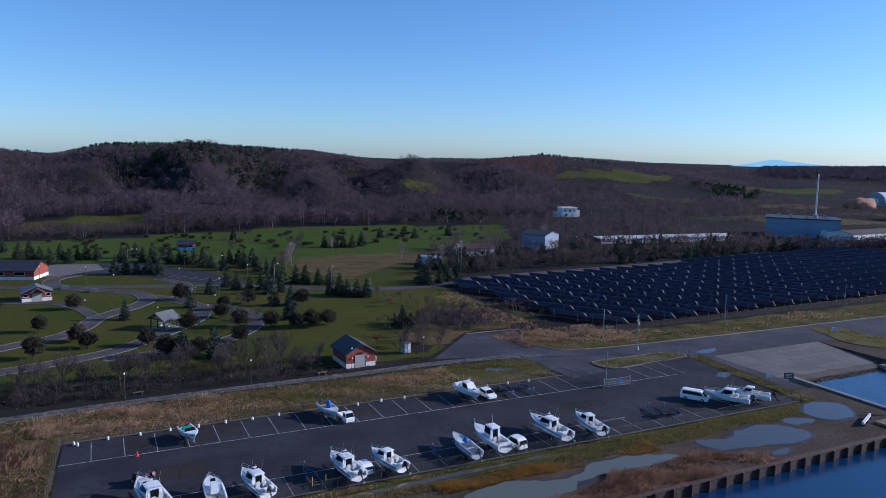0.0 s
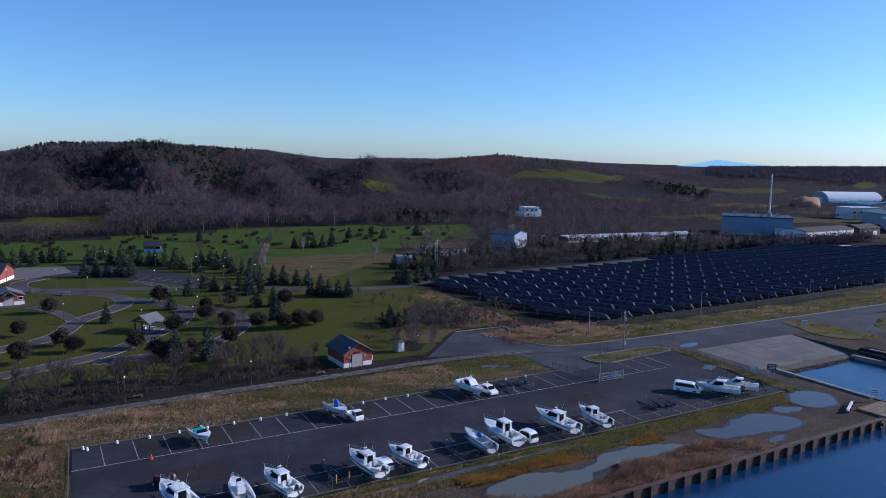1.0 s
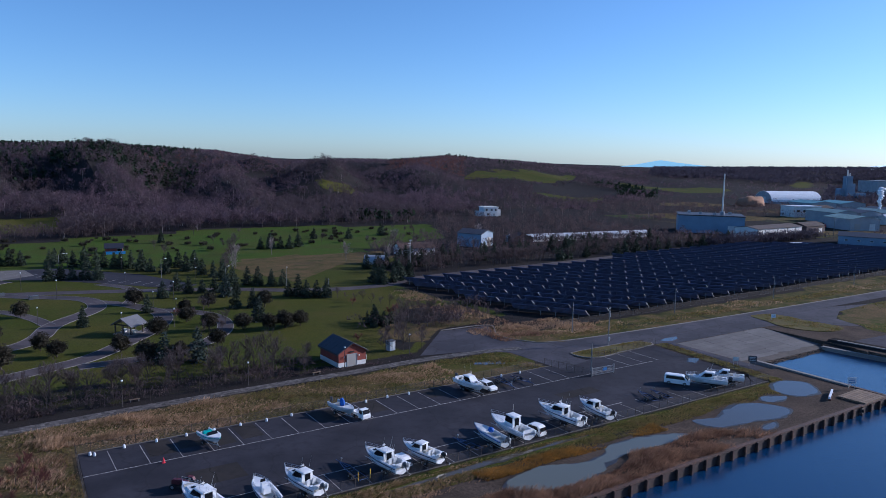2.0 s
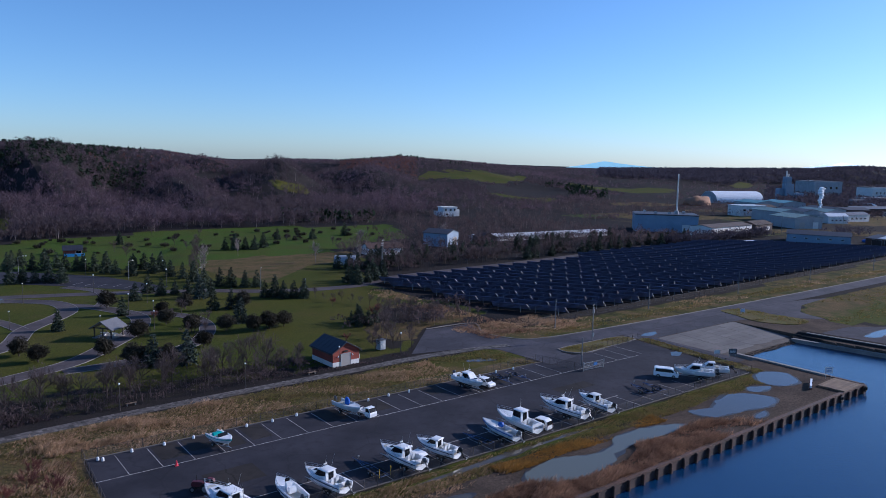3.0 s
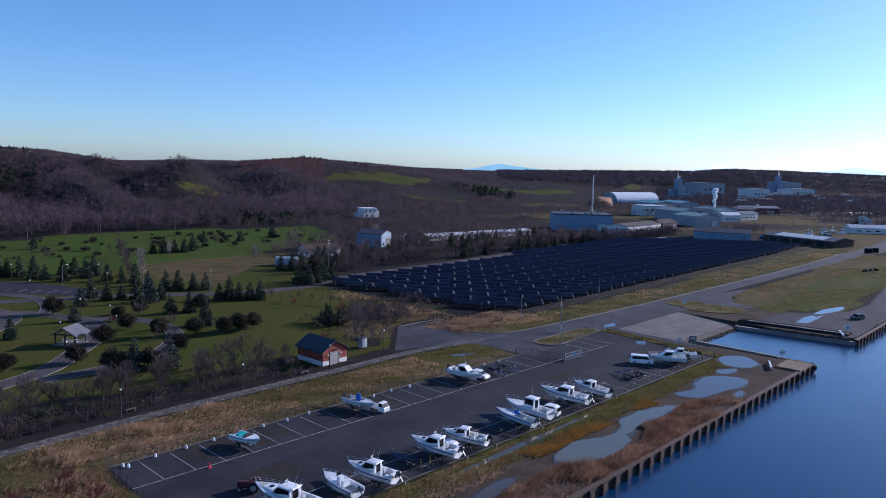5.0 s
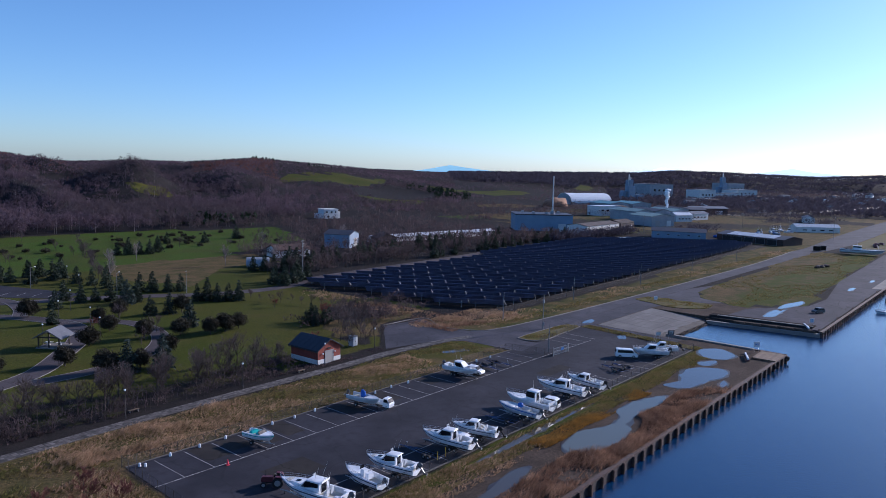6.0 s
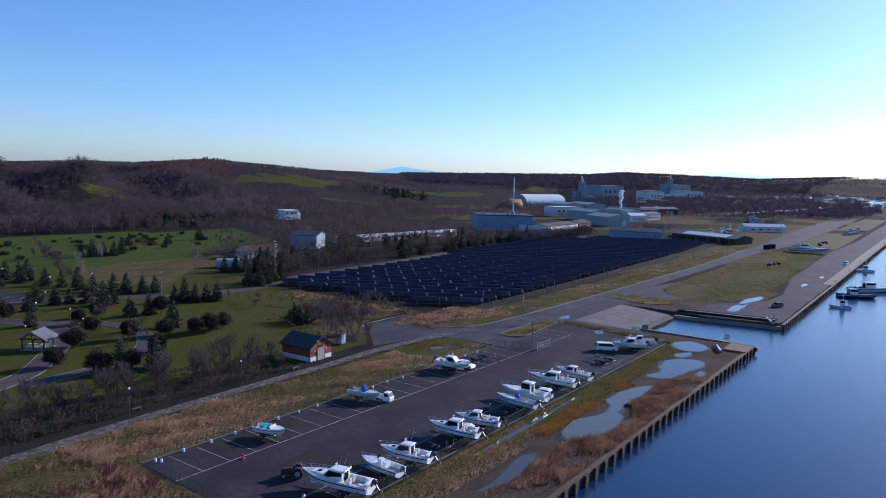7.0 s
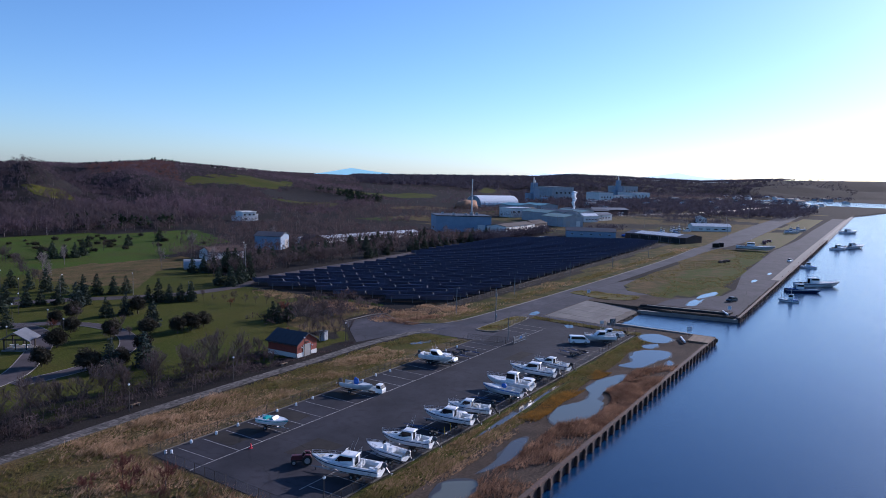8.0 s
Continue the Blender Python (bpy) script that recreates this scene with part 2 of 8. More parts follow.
M = {
    "ground": ground_material(),
    "asphalt": asphalt_material("asphalt_lot", (0.034, 0.0330, 0.0405), 0.22),
    "road": asphalt_material("asphalt_road", (0.060, 0.057, 0.067), 0.3),
    "quay_asphalt": asphalt_material("asphalt_quay", (0.046, 0.043, 0.054), 0.6),
    "park_road": asphalt_material("asphalt_park", (0.074, 0.063, 0.066), 0.15),
    "concrete": surface("concrete", (0.24, 0.22, 0.20), (0.17, 0.155, 0.14), 0.85, 5, 0.3, 0.2, stain=(0.14, 0.12, 0.10)),
    "ramp": surface("ramp_concrete", (0.15, 0.135, 0.12), (0.11, 0.098, 0.088), 0.85, 5, 0.2, 0.2, stain=(0.10, 0.09, 0.08)),
    "ramp_slab": surface("ramp_slab", (0.122, 0.112, 0.106), (0.088, 0.080, 0.076), 0.85, 4, 0.18, 0.2, stain=(0.09, 0.08, 0.07), vary=0.12),
    "slab": surface("paving_slab", (0.118, 0.106, 0.100), (0.066, 0.058, 0.054), 0.9, 6, 0.5, 0.2, island=0.6),
    "blue_frame": plain("blue_trailer_paint", (0.05, 0.09, 0.20), 0.5),
    "paint": surface("road_paint", (0.44, 0.42, 0.40), (0.17, 0.155, 0.15), 0.7, 3, 1.4, 0.1, stain=(0.075, 0.062, 0.055)),
    "water": water_material("sea_water", (0.0065, 0.031, 0.087), 0.17, 3.4, 0.075, 1.5),
    "puddle": water_material("puddle_water", (0.070, 0.060, 0.045), 0.02, 0.5, 0.0, 1.42),
    "murky": water_material("murky_pool_water", (0.115, 0.120, 0.098), 0.06, 0.5, 0.0, 1.3),
    "rust": surface("rusty_steel", (0.085, 0.042, 0.030), (0.045, 0.028, 0.024), 0.8, 4, 0.5, 0.4, stain=(0.16, 0.075, 0.04)),
    "rust_dark": surface("dark_rusty_steel", (0.062, 0.037, 0.031), (0.034, 0.024, 0.021), 0.85, 4, 0.5, 0.4),
    "panel": surface("panel_back", (0.178, 0.180, 0.295), (0.150, 0.152, 0.250), 0.45, 1, 0.1, 0.0, own=True),
    "glass_panel": surface("panel_glass", (0.010, 0.013, 0.035), (0.008, 0.010, 0.028), 0.12, 1, 0.1, 0.0, own=True),
    "steel": surface("galvanised_steel", (0.42, 0.43, 0.44), (0.32, 0.33, 0.34), 0.45, 6, 1.0, 0.05, metal=0.7, own=True),
    "grey_pole": plain("grey_painted_steel", (0.17, 0.175, 0.18), 0.6),
    "white_pole": plain("white_painted_steel", (0.62, 0.62, 0.60), 0.5),
    "dark_pole": plain("brown_painted_steel", (0.06, 0.05, 0.045), 0.75),
    "gel": surface("white_gelcoat", (0.80, 0.81, 0.83), (0.68, 0.70, 0.72), 0.42, 2, 0.8, 0.0, own=True, vary=0.05),
    "gel_old": surface("weathered_gelcoat", (0.62, 0.64, 0.66), (0.48, 0.50, 0.52), 0.5, 2, 0.8, 0.0, own=True),
    "cream": surface("cream_deck", (0.62, 0.58, 0.48), None, 0.5, 3, 1, 0.0, own=True),
    "navy": plain("navy_paint", (0.012, 0.022, 0.075), 0.3),
    "teal": plain("teal_vinyl", (0.02, 0.30, 0.30), 0.45),
    "blue_tarp": plain("blue_tarpaulin", (0.02, 0.10, 0.42), 0.6),
    "blue_roof": surface("blue_roof_sheet", (0.10, 0.22, 0.36), (0.07, 0.17, 0.28), 0.5, 1, 0.1, 0.0, own=True),
    "tint": surface("tinted_window", (0.008, 0.009, 0.012), None, 0.22, 2, 0.5, 0.0, own=True, spec=0.22),
    "black": plain("black_rubber", (0.012, 0.012, 0.013), 0.8),
    "grey_cowl": plain("grey_cowl", (0.06, 0.065, 0.075), 0.35),
    "chrome": plain("stainless_rail", (0.55, 0.56, 0.58), 0.45, 0.8),
    "car_white": plain("white_car_paint", (0.80, 0.81, 0.82), 0.22),
    "red_paint": plain("faded_red_paint", (0.085, 0.011, 0.018), 0.45),
    "orange": plain("red_plastic", (0.60, 0.035, 0.06), 0.5),
    "yellow": plain("yellow_paint", (0.65, 0.42, 0.03), 0.5),
    "brick": surface("red_brick", (0.28, 0.065, 0.042), (0.22, 0.05, 0.035), 0.85, 9, 0.8, 0.2, vary=0.18),
    "mortar": surface("mortar", (0.10, 0.085, 0.07), None, 0.9, 9, 1, 0.1),
    "slate": surface("dark_roof_sheet", (0.032, 0.032, 0.044), (0.025, 0.025, 0.035), 0.55, 3, 0.4, 0.05, own=True, vary=0.1),
    "grey_roof": surface("grey_roof_sheet", (0.15, 0.15, 0.16), (0.11, 0.11, 0.12), 0.5, 3, 0.4, 0.05, own=True),
    "white_wall": surface("white_render", (0.72, 0.71, 0.68), (0.60, 0.59, 0.57), 0.8, 4, 0.4, 0.05, own=True),
    "blue_wall": surface("pale_blue_cladding", (0.23, 0.30, 0.40), (0.19, 0.25, 0.33), 0.6, 2, 0.2, 0.0, own=True),
    "grey_wall": surface("grey_cladding", (0.34, 0.36, 0.38), (0.27, 0.28, 0.30), 0.6, 2, 0.2, 0.0, own=True),
    "green_roof": surface("pale_green_roof", (0.20, 0.30, 0.28), (0.16, 0.24, 0.23), 0.55, 2, 0.2, 0.0, own=True),
    "teal_roof": surface("blue_green_roof", (0.10, 0.26, 0.30), (0.08, 0.20, 0.24), 0.5, 2, 0.2, 0.0, own=True),
    "door_grey": plain("grey_roller_door", (0.33, 0.31, 0.29), 0.5),
    "bark": surface("bark", (0.085, 0.068, 0.055), (0.055, 0.043, 0.035), 0.95, 5, 0.6, 0.4, own=True),
    "birch": surface("pale_bark", (0.30, 0.25, 0.23), (0.17, 0.14, 0.13), 0.9, 3, 0.6, 0.1, island=0.4),
    "twig": surface("bare_twigs", (0.135, 0.108, 0.104), (0.090, 0.072, 0.070), 0.95, 1, 0.15, 0.0, island=0.25, spec=0.1, thin=0.40),
    "scrub": surface("bare_scrub", (0.128, 0.094, 0.092), (0.072, 0.056, 0.060), 0.95, 1, 0.12, 0.0, island=0.2, spec=0.1, thin=0.45, lace=3.2),
    # brown twigs pushed towards blue-purple, a haze cast held in the colour
    "twig_far": surface("bare_woods", (0.160, 0.112, 0.128), (0.074, 0.056, 0.072), 0.95, 0.3, 0.11, 0.0, island=0.2, spec=0.05, thin=0.45, lace=2.8, broad=(0.007, (0.082, 0.064, 0.070))),
    # far trees: the blue of distance haze is mixed into the twig colour
    "hazed_wood": surface("plain_woods", (0.064, 0.058, 0.078), (0.048, 0.044, 0.058), 0.95, 0.3, 0.05, 0.0, island=0.2, spec=0.05, thin=0.45, lace=2.2),
    "russet": surface("russet_woods", (0.165, 0.082, 0.066), (0.11, 0.060, 0.054), 0.95, 0.3, 0.11, 0.0, island=0.2, spec=0.05, thin=0.45, lace=2.2),
    "rust_leaf": surface("red_autumn_twigs", (0.19, 0.062, 0.045), (0.12, 0.05, 0.04), 0.9, 1, 0.1, 0.0, island=0.3, thin=0.35),
    "needle": surface("spruce_needles", (0.052, 0.066, 0.044), (0.036, 0.048, 0.034), 0.85, 3, 0.8, 0.0, own=True, vary=0.25, spec=0.15, thin=0.15),
    "needle_blue": surface("blue_spruce_needles", (0.046, 0.060, 0.050), (0.032, 0.045, 0.040), 0.85, 3, 0.8, 0.0, own=True, vary=0.2, spec=0.15, thin=0.15),
    "pine": surface("pine_needles", (0.054, 0.048, 0.032), (0.036, 0.033, 0.024), 0.85, 3, 0.8, 0.0, own=True, vary=0.25, spec=0.15, thin=0.15),
    "conifer_far": surface("far_conifers", (0.032, 0.048, 0.028), (0.022, 0.034, 0.022), 0.9, 1, 0.05, 0.0, island=0.3, spec=0.1, thin=0.15),
    "reed": surface("dry_reeds", (0.38, 0.235, 0.15), (0.18, 0.105, 0.070), 0.95, 1, 0.35, 0.0, island=0.45, spec=0.1, thin=0.45, lace=13),
    "straw": surface("dry_straw_grass", (0.56, 0.38, 0.235), (0.33, 0.225, 0.13), 0.95, 1, 0.35, 0.0, island=0.4, spec=0.1, thin=0.45, lace=13),
    "grass": surface("green_grass", (0.165, 0.158, 0.046), (0.24, 0.178, 0.080), 0.95, 1, 0.35, 0.0, island=0.35, spec=0.1, thin=0.45),
    "golden": surface("golden_weeds", (0.38, 0.20, 0.045), (0.25, 0.15, 0.045), 0.95, 1, 0.5, 0.0, island=0.4, spec=0.1, thin=0.45, lace=13),
    "strip": surface("pale_gap_strip", (0.66, 0.66, 0.70), None, 0.4, 2, 0.5, 0.0, own=True, thin=0.5),
    "rubble": surface("wet_rubble", (0.095, 0.075, 0.060), (0.055, 0.044, 0.036), 0.9, 3, 0.5, 0.5, island=0.4),
    "wet_mud": surface("wet_mud", (0.030, 0.025, 0.021), (0.022, 0.018, 0.016), 0.45, 3, 0.4, 0.3),
    "lawn": surface("rough_lawn", (0.088, 0.088, 0.022), (0.115, 0.088, 0.038), 0.95, 2, 0.25, 0.4, spec=0.1),
    "patch": asphalt_material("asphalt_patch", (0.032, 0.028, 0.026)),
    "heap": surface("sawdust_heap", (0.30, 0.17, 0.10), (0.22, 0.12, 0.07), 0.95, 0.5, 0.1, 0.3),
    "link": mesh_wire_material(),
    "lamp_glass": plain("white_globe", (0.85, 0.86, 0.88), 0.25),
    # mountains glow in near-sky colours, which stands in for the haze before them
    "mount_haze_pale": plain("pale_haze_mountain", (0.80, 0.84, 0.84), 1.0, 0.0, 0.85),
    "mount_haze": plain("haze_mountain", (0.46, 0.70, 0.76), 1.0, 0.0, 0.5),
    "smoke": plain("white_steam", (0.85, 0.87, 0.90), 1.0),
    "wood": surface("weathered_planks", (0.20, 0.14, 0.09), (0.14, 0.10, 0.07), 0.9, 5, 0.8, 0.2, own=True, vary=0.2),
    "sky_blue": plain("bright_blue_panel", (0.08, 0.32, 0.62), 0.5),
    "blue_sign": plain("blue_sign", (0.03, 0.13, 0.35), 0.5),
}

# ---- shaping helpers ----
def box(bm, c, s, rz=0.0, taper=1.0):
    """A box of size s round the centre c; taper narrows its top."""
    m = Matrix.Translation(c) @ Matrix.Rotation(rz, 4, "Z")
    vs = []
    for z in (-0.5, 0.5):
        k = taper if z > 0 else 1.0
        for x, y in ((-0.5, -0.5), (0.5, -0.5), (0.5, 0.5), (-0.5, 0.5)):
            vs.append(bm.verts.new(m @ Vector((x * s[0] * k, y * s[1] * k, z * s[2]))))
    for f in ((3, 2, 1, 0), (4, 5, 6, 7), (0, 1, 5, 4), (1, 2, 6, 5), (2, 3, 7, 6), (3, 0, 4, 7)):
        bm.faces.new([vs[i] for i in f])
    return vs


def rod(bm, p, q, r0, r1=None, n=6, caps=True):
    """A tapered rod from p to q."""
    p, q = Vector(p), Vector(q)
    r1 = r0 if r1 is None else r1
    d = (q - p).normalized()
    side = d.cross(Vector((0, 0, 1)) if abs(d.z) < 0.9 else Vector((1, 0, 0))).normalized()
    up = side.cross(d)
    rings = []
    for c, r in ((p, r0), (q, r1)):
        rings.append([bm.verts.new(c + (side * math.cos(k * math.tau / n) + up * math.sin(k * math.tau / n)) * r) for k in range(n)])
    for k in range(n):
        bm.faces.new((rings[0][k], rings[0][(k + 1) % n], rings[1][(k + 1) % n], rings[1][k]))
    if caps:
        bm.faces.new(rings[0][::-1])
        bm.faces.new(rings[1])


def prism(bm, poly, z0, z1):
    """A flat-topped slab over a polygon in plan."""
    area = sum(a[0] * b[1] - b[0] * a[1] for a, b in zip(poly, poly[1:] + poly[:1]))
    poly = poly if area > 0 else poly[::-1]
    lo = [bm.verts.new((x, y, z0)) for x, y in poly]
    hi = [bm.verts.new((x, y, z1)) for x, y in poly]
    bm.faces.new(hi)
    bm.faces.new(lo[::-1])
    for k in range(len(poly)):
        j = (k + 1) % len(poly)
        bm.faces.new((lo[k], lo[j], hi[j], hi[k]))


def profile(bm, pts, y0, y1, axis="y"):
    """A closed outline in x-z drawn out from y0 to y1 (or in y-z along x)."""
    put = (lambda a, z, t: (a, t, z)) if axis == "y" else (lambda a, z, t: (t, a, z))
    one = [bm.verts.new(put(a, z, y0)) for a, z in pts]
    two = [bm.verts.new(put(a, z, y1)) for a, z in pts]
    n = len(pts)
    bm.faces.new(one)
    bm.faces.new(two[::-1])
    for k in range(n):
        bm.faces.new((one[(k + 1) % n], one[k], two[k], two[(k + 1) % n]))


def loft(bm, rings, close=True, cap0=True, cap1=True):
    rows = [[bm.verts.new(p) for p in ring] for ring in rings]
    for a, b in zip(rows, rows[1:]):
        n = len(a)
        for k in range(n if close else n - 1):
            j = (k + 1) % n
            bm.faces.new((a[k], a[j], b[j], b[k]))
    if cap0:
        bm.faces.new(rows[0][::-1])
    if cap1:
        bm.faces.new(rows[-1])


def blob(bm, c, r, seed=0, rough=0.25, sub=2):
    """An uneven round lump with radii r."""
    got = bmesh.ops.create_icosphere(bm, subdivisions=sub, radius=1.0)
    for v in got["verts"]:
        k = 1 + rough * noise.noise(v.co * 1.7 + Vector((seed * 7.1, seed * 3.3, 0)))
        v.co = Vector((c[0] + v.co.x * r[0] * k, c[1] + v.co.y * r[1] * k, c[2] + v.co.z * r[2] * k))


def mesh_of(name, bm, mat, smooth=False):
    bmesh.ops.recalc_face_normals(bm, faces=bm.faces)
    me = bpy.data.meshes.new(name)
    bm.to_mesh(me)
    bm.free()
    for m in mat if isinstance(mat, (list, tuple)) else [mat]:
        me.materials.append(m)
    if smooth:
        me.polygons.foreach_set("use_smooth", [True] * len(me.polygons))
    return me


def part(name, bm, mat, parent=None, label="", smooth=False):
    ob = new(name, mesh_of(name, bm, mat, smooth))
    ob.parent = parent
    if label:
        ob["label"] = label
    return ob


def thing(name, m, label, category, group=""):
    ob = new(name)
    ob.empty_display_size = 0.3
    ob.matrix_basis = m
    return tagged(ob, label, category, group)


def setting(name, bm, mat, label="", smooth=False):
    return tagged(part(name, bm, mat, None, label, smooth), kind="structure")


def raw(name, verts, faces, mats, slots=None):
    me = bpy.data.meshes.new(name)
    me.from_pydata(verts, [], faces)
    for m in mats:
        me.materials.append(m)
    if slots is not None:
        me.polygons.foreach_set("material_index", slots)
    me.update()
    return me


def shape(name):
    return bmesh.new()

# ---- the land ----
RIDGE_AZ = (-70, -20, -8, -4.4, -1.5, 2.2, 7.5, 13, 17, 22, 26, 30, 34.5, 40, 46, 50, 55, 64.5, 67, 71, 77, 83, 90, 100, 150)
RIDGE_R = (1000, 1000, 1000, 1000, 1200, 1100, 1150, 1200, 1250, 1500, 1600, 1500, 1350, 1500, 1900, 2000, 2200, 2600, 2600, 2700, 2800, 2900, 3000, 3000, 3000)
RIDGE_H = (42, 42, 41, 38, 30, 46, 49, 46, 43, 27, 33, 33, 43, 35, 23, 20, 23, 31, 42, 40, 33, 51, 60, 52, 50)
FOOT_AZ, FOOT_R = (-70, 20, 30, 38, 46, 54, 62, 75, 150), (420, 420, 470, 500, 580, 900, 1500, 2000, 2200)
HUB = (-30.0, 15.0)
# spurs and hollows of the hills: azimuth, distance, half widths across and along, height
SPURS = ((-3, 700, 70, 80, 9), (5, 820, 60, 90, 3), (1, 900, 40, 120, -12), (10, 760, 70, 60, 8), (14.5, 900, 45, 120, -12), (19, 820, 70, 80, 10), (25, 800, 80, 60, 9), (30.5, 1000, 60, 110, 15), (35.5, 1010, 45, 120, -13), (27, 1050, 40, 120, -12))


def smooth(a, b, x):
    k = np.clip((x - a) / (b - a), 0, 1)
    return k * k * (3 - 2 * k)


def relief(u, v):
    """Height of the land: flat by the water, hills inland and far behind."""
    du, dv = u - HUB[0], v - HUB[1]
    az, r = np.degrees(np.arctan2(du, dv)), np.hypot(du, dv)
    az = np.where(az > 170, 170, az)
    top, rr = np.interp(az, RIDGE_AZ, RIDGE_H), np.interp(az, RIDGE_AZ, RIDGE_R)
    foot = np.interp(az, FOOT_AZ, FOOT_R)
    k = smooth(foot, rr, r)
    # spurs running down towards the plain, steep enough for one flank to lie in shade
    lane = np.radians(az) * 900
    wave = lambda x: 1 - 2 * np.abs(x - np.floor(x) - 0.5) * 2
    folds = wave(lane / 205 + 0.30 * np.sin(r / 170) + 0.22 * np.sin(r / 61 + lane / 90)) + 0.6 * wave(lane / 118 + 0.35 * np.sin(r / 120 + 2) + r / 900) + 0.35 * np.sin(r / 58 + np.sin(lane / 75))
    z = top * k * (1 - 0.35 * smooth(rr * 1.05, rr * 1.6, r)) + folds * 84.0 * k * (1.0 - k) ** 1.5 * np.interp(az, (-20, 0, 6, 20, 31, 35, 60, 64), (0.8, 0.6, 0.8, 1.0, 0.7, 0.15, 0.22, 0.45))
    for a, d, wide, deep, h in SPURS:
        side = (az - a) * np.pi / 180 * d
        z = z + h * np.exp(-((side / wide) ** 2) - ((r - d) / deep) ** 2)
    return np.where((v > 250) | (r > 900), np.maximum(z, 0.0), 0.0)


def quay_line(u):
    return np.where(u < 138.5, 68.7, 69.0 + 0.012 * (u - 153)) - np.clip(u - 1000, 0, 900) * 0.16


def land_z(u, v):
    z = relief(u, v)
    wet = v < np.where(u < 138.5, 69.1, quay_line(u) + 1.5)
    wet |= (u > 124.0) & (u < 152.5 + np.clip(97.5 - v, 0, 30) * 0.165) & (v < 90.9)
    wet |= (u > 1500) & (u < 1950) & (v < 330 - 0.06 * (u - 1500)) & (v > -400)
    z = np.where(wet, -4.5, z)
    slip = (u >= 121.2) & (u < 155.0) & (v >= 90.9) & (v < 114.9)
    return np.where(slip, np.where(v > 97.2, -0.25 - 1.0 * (114.9 - v) / 17.7, -1.25 - 1.6 * (97.2 - v) / 6.3), z)


def stretch_lines(lo, hi, near, cap, far_lo, far_hi):
    """Grid lines: even between lo and hi, then ever wider up to cap, then to the far ends."""
    lines = list(np.arange(lo, hi + 0.01, near))
    for sign, start, end in ((1, hi, far_hi), (-1, lo, far_lo)):
        x, step = start, near
        while sign * (end - x) > 0:
            step = min(step * 1.12, cap if abs(x) < 1800 else 120)
            x += sign * step
            lines.append(x)
    return lines


us = sorted(stretch_lines(-84, 380, 4.0, 22, -1700, 4700) + [121.15, 121.2, 123.95, 124.05, 152.5, 152.55, 153.4, 154.2, 155.6, 156.3, 157.0, 157.7, 154.95, 155.0, 138.45, 138.5])
vs_ = sorted(stretch_lines(52, 300, 4.0, 20, -1500, 4700) + [69.05, 69.1, 90.85, 90.95, 97.2, 114.9, 114.95, 70.4, 70.55])
gu, gv = np.meshgrid(np.array(us), np.array(vs_), indexing="ij")
gz = land_z(gu, gv)
nu, nv = gu.shape


def inside(poly, u, v):
    got = np.zeros(u.shape, bool)
    for (x0, y0), (x1, y1) in zip(poly, poly[1:] + poly[:1]):
        if y0 == y1:
            continue
        cross = ((v >= min(y0, y1)) & (v < max(y0, y1))) & (u < x0 + (v - y0) * (x1 - x0) / (y1 - y0))
        got ^= cross
    return got


PARK = [(-90, 149), (20, 149), (36, 144), (40, 137), (56, 138), (66, 140), (82, 156), (106, 160), (101, 212), (92, 245), (130, 262), (135, 300), (200, 330), (230, 395), (120, 420), (20, 392), (-120, 385)]
QUAY_GRASS = [(197, 82.5), (178, 97), (184, 111), (195, 116), (276, 119.5), (376, 123), (392, 93), (262, 87)]
SPIT_GREEN = [(-84, 81), (-84, 86), (115, 87), (117, 85), (106, 81.5), (90, 80.5), (60, 82)]
MEADOW = [(-84, 78), (-8, 78), (-7, 115), (82, 114), (82, 130), (62, 131), (-84, 128)]


# dark ground inside the fence of the solar field, the panels' shade in its colour
SHADED_YARD = [(103, 141), (200, 143), (390, 152), (392, 172), (330, 236), (100, 222), (97, 208), (100, 186)]
GREEN_FIELDS = [
    [(675, 915), (704, 902), (777, 930), (684, 878), (660, 896)],
    [(600, 877), (640, 887), (679, 871), (727, 889), (847, 909), (807, 863), (685, 775), (631, 770), (606, 796), (562, 825)],
    [(556, 676), (533, 611), (561, 572), (526, 538), (505, 565), (511, 614)],
    [(853, 834), (865, 778), (916, 747), (975, 709), (908, 657), (826, 654), (814, 703), (786, 729)],
    [(1381, 838), (1492, 861), (1292, 752), (1247, 759)],
    [(272, 667), (294, 670), (323, 677), (312, 664), (275, 652)],
    [(-36, 470), (-6, 491), (33, 498), (29, 446), (-36, 425)],
]
BROWN_FIELDS = [
    [(598, 725), (707, 760), (717, 715), (696, 649), (614, 597), (540, 576), (536, 614), (561, 682)],
    [(324, 437), (398, 446), (475, 452), (540, 441), (496, 407), (409, 375), (323, 384), (298, 406)],
    [(262, 851), (298, 842), (273, 675), (266, 669), (289, 820), (250, 805)],
]


def field_at(u, v):
    """Open fields on the hills: 1 green, 2 ploughed, 0 woods."""
    kind = np.zeros(u.shape, int)
    for p in GREEN_FIELDS:
        kind[inside(p, u, v)] = 1
    for p in BROWN_FIELDS:
        kind[inside(p, u, v)] = 2
    return kind


def before_field(u, v):
    """Ground just in front of a hill field, where no tall trees stand."""
    du, dv = u - HUB[0], v - HUB[1]
    r = np.hypot(du, dv)
    return (field_at(u + du / r * 45, v + dv / r * 45) > 0) | (field_at(u + du / r * 90, v + dv / r * 90) > 0) | (field_at(u + du / r * 130, v + dv / r * 130) > 0)


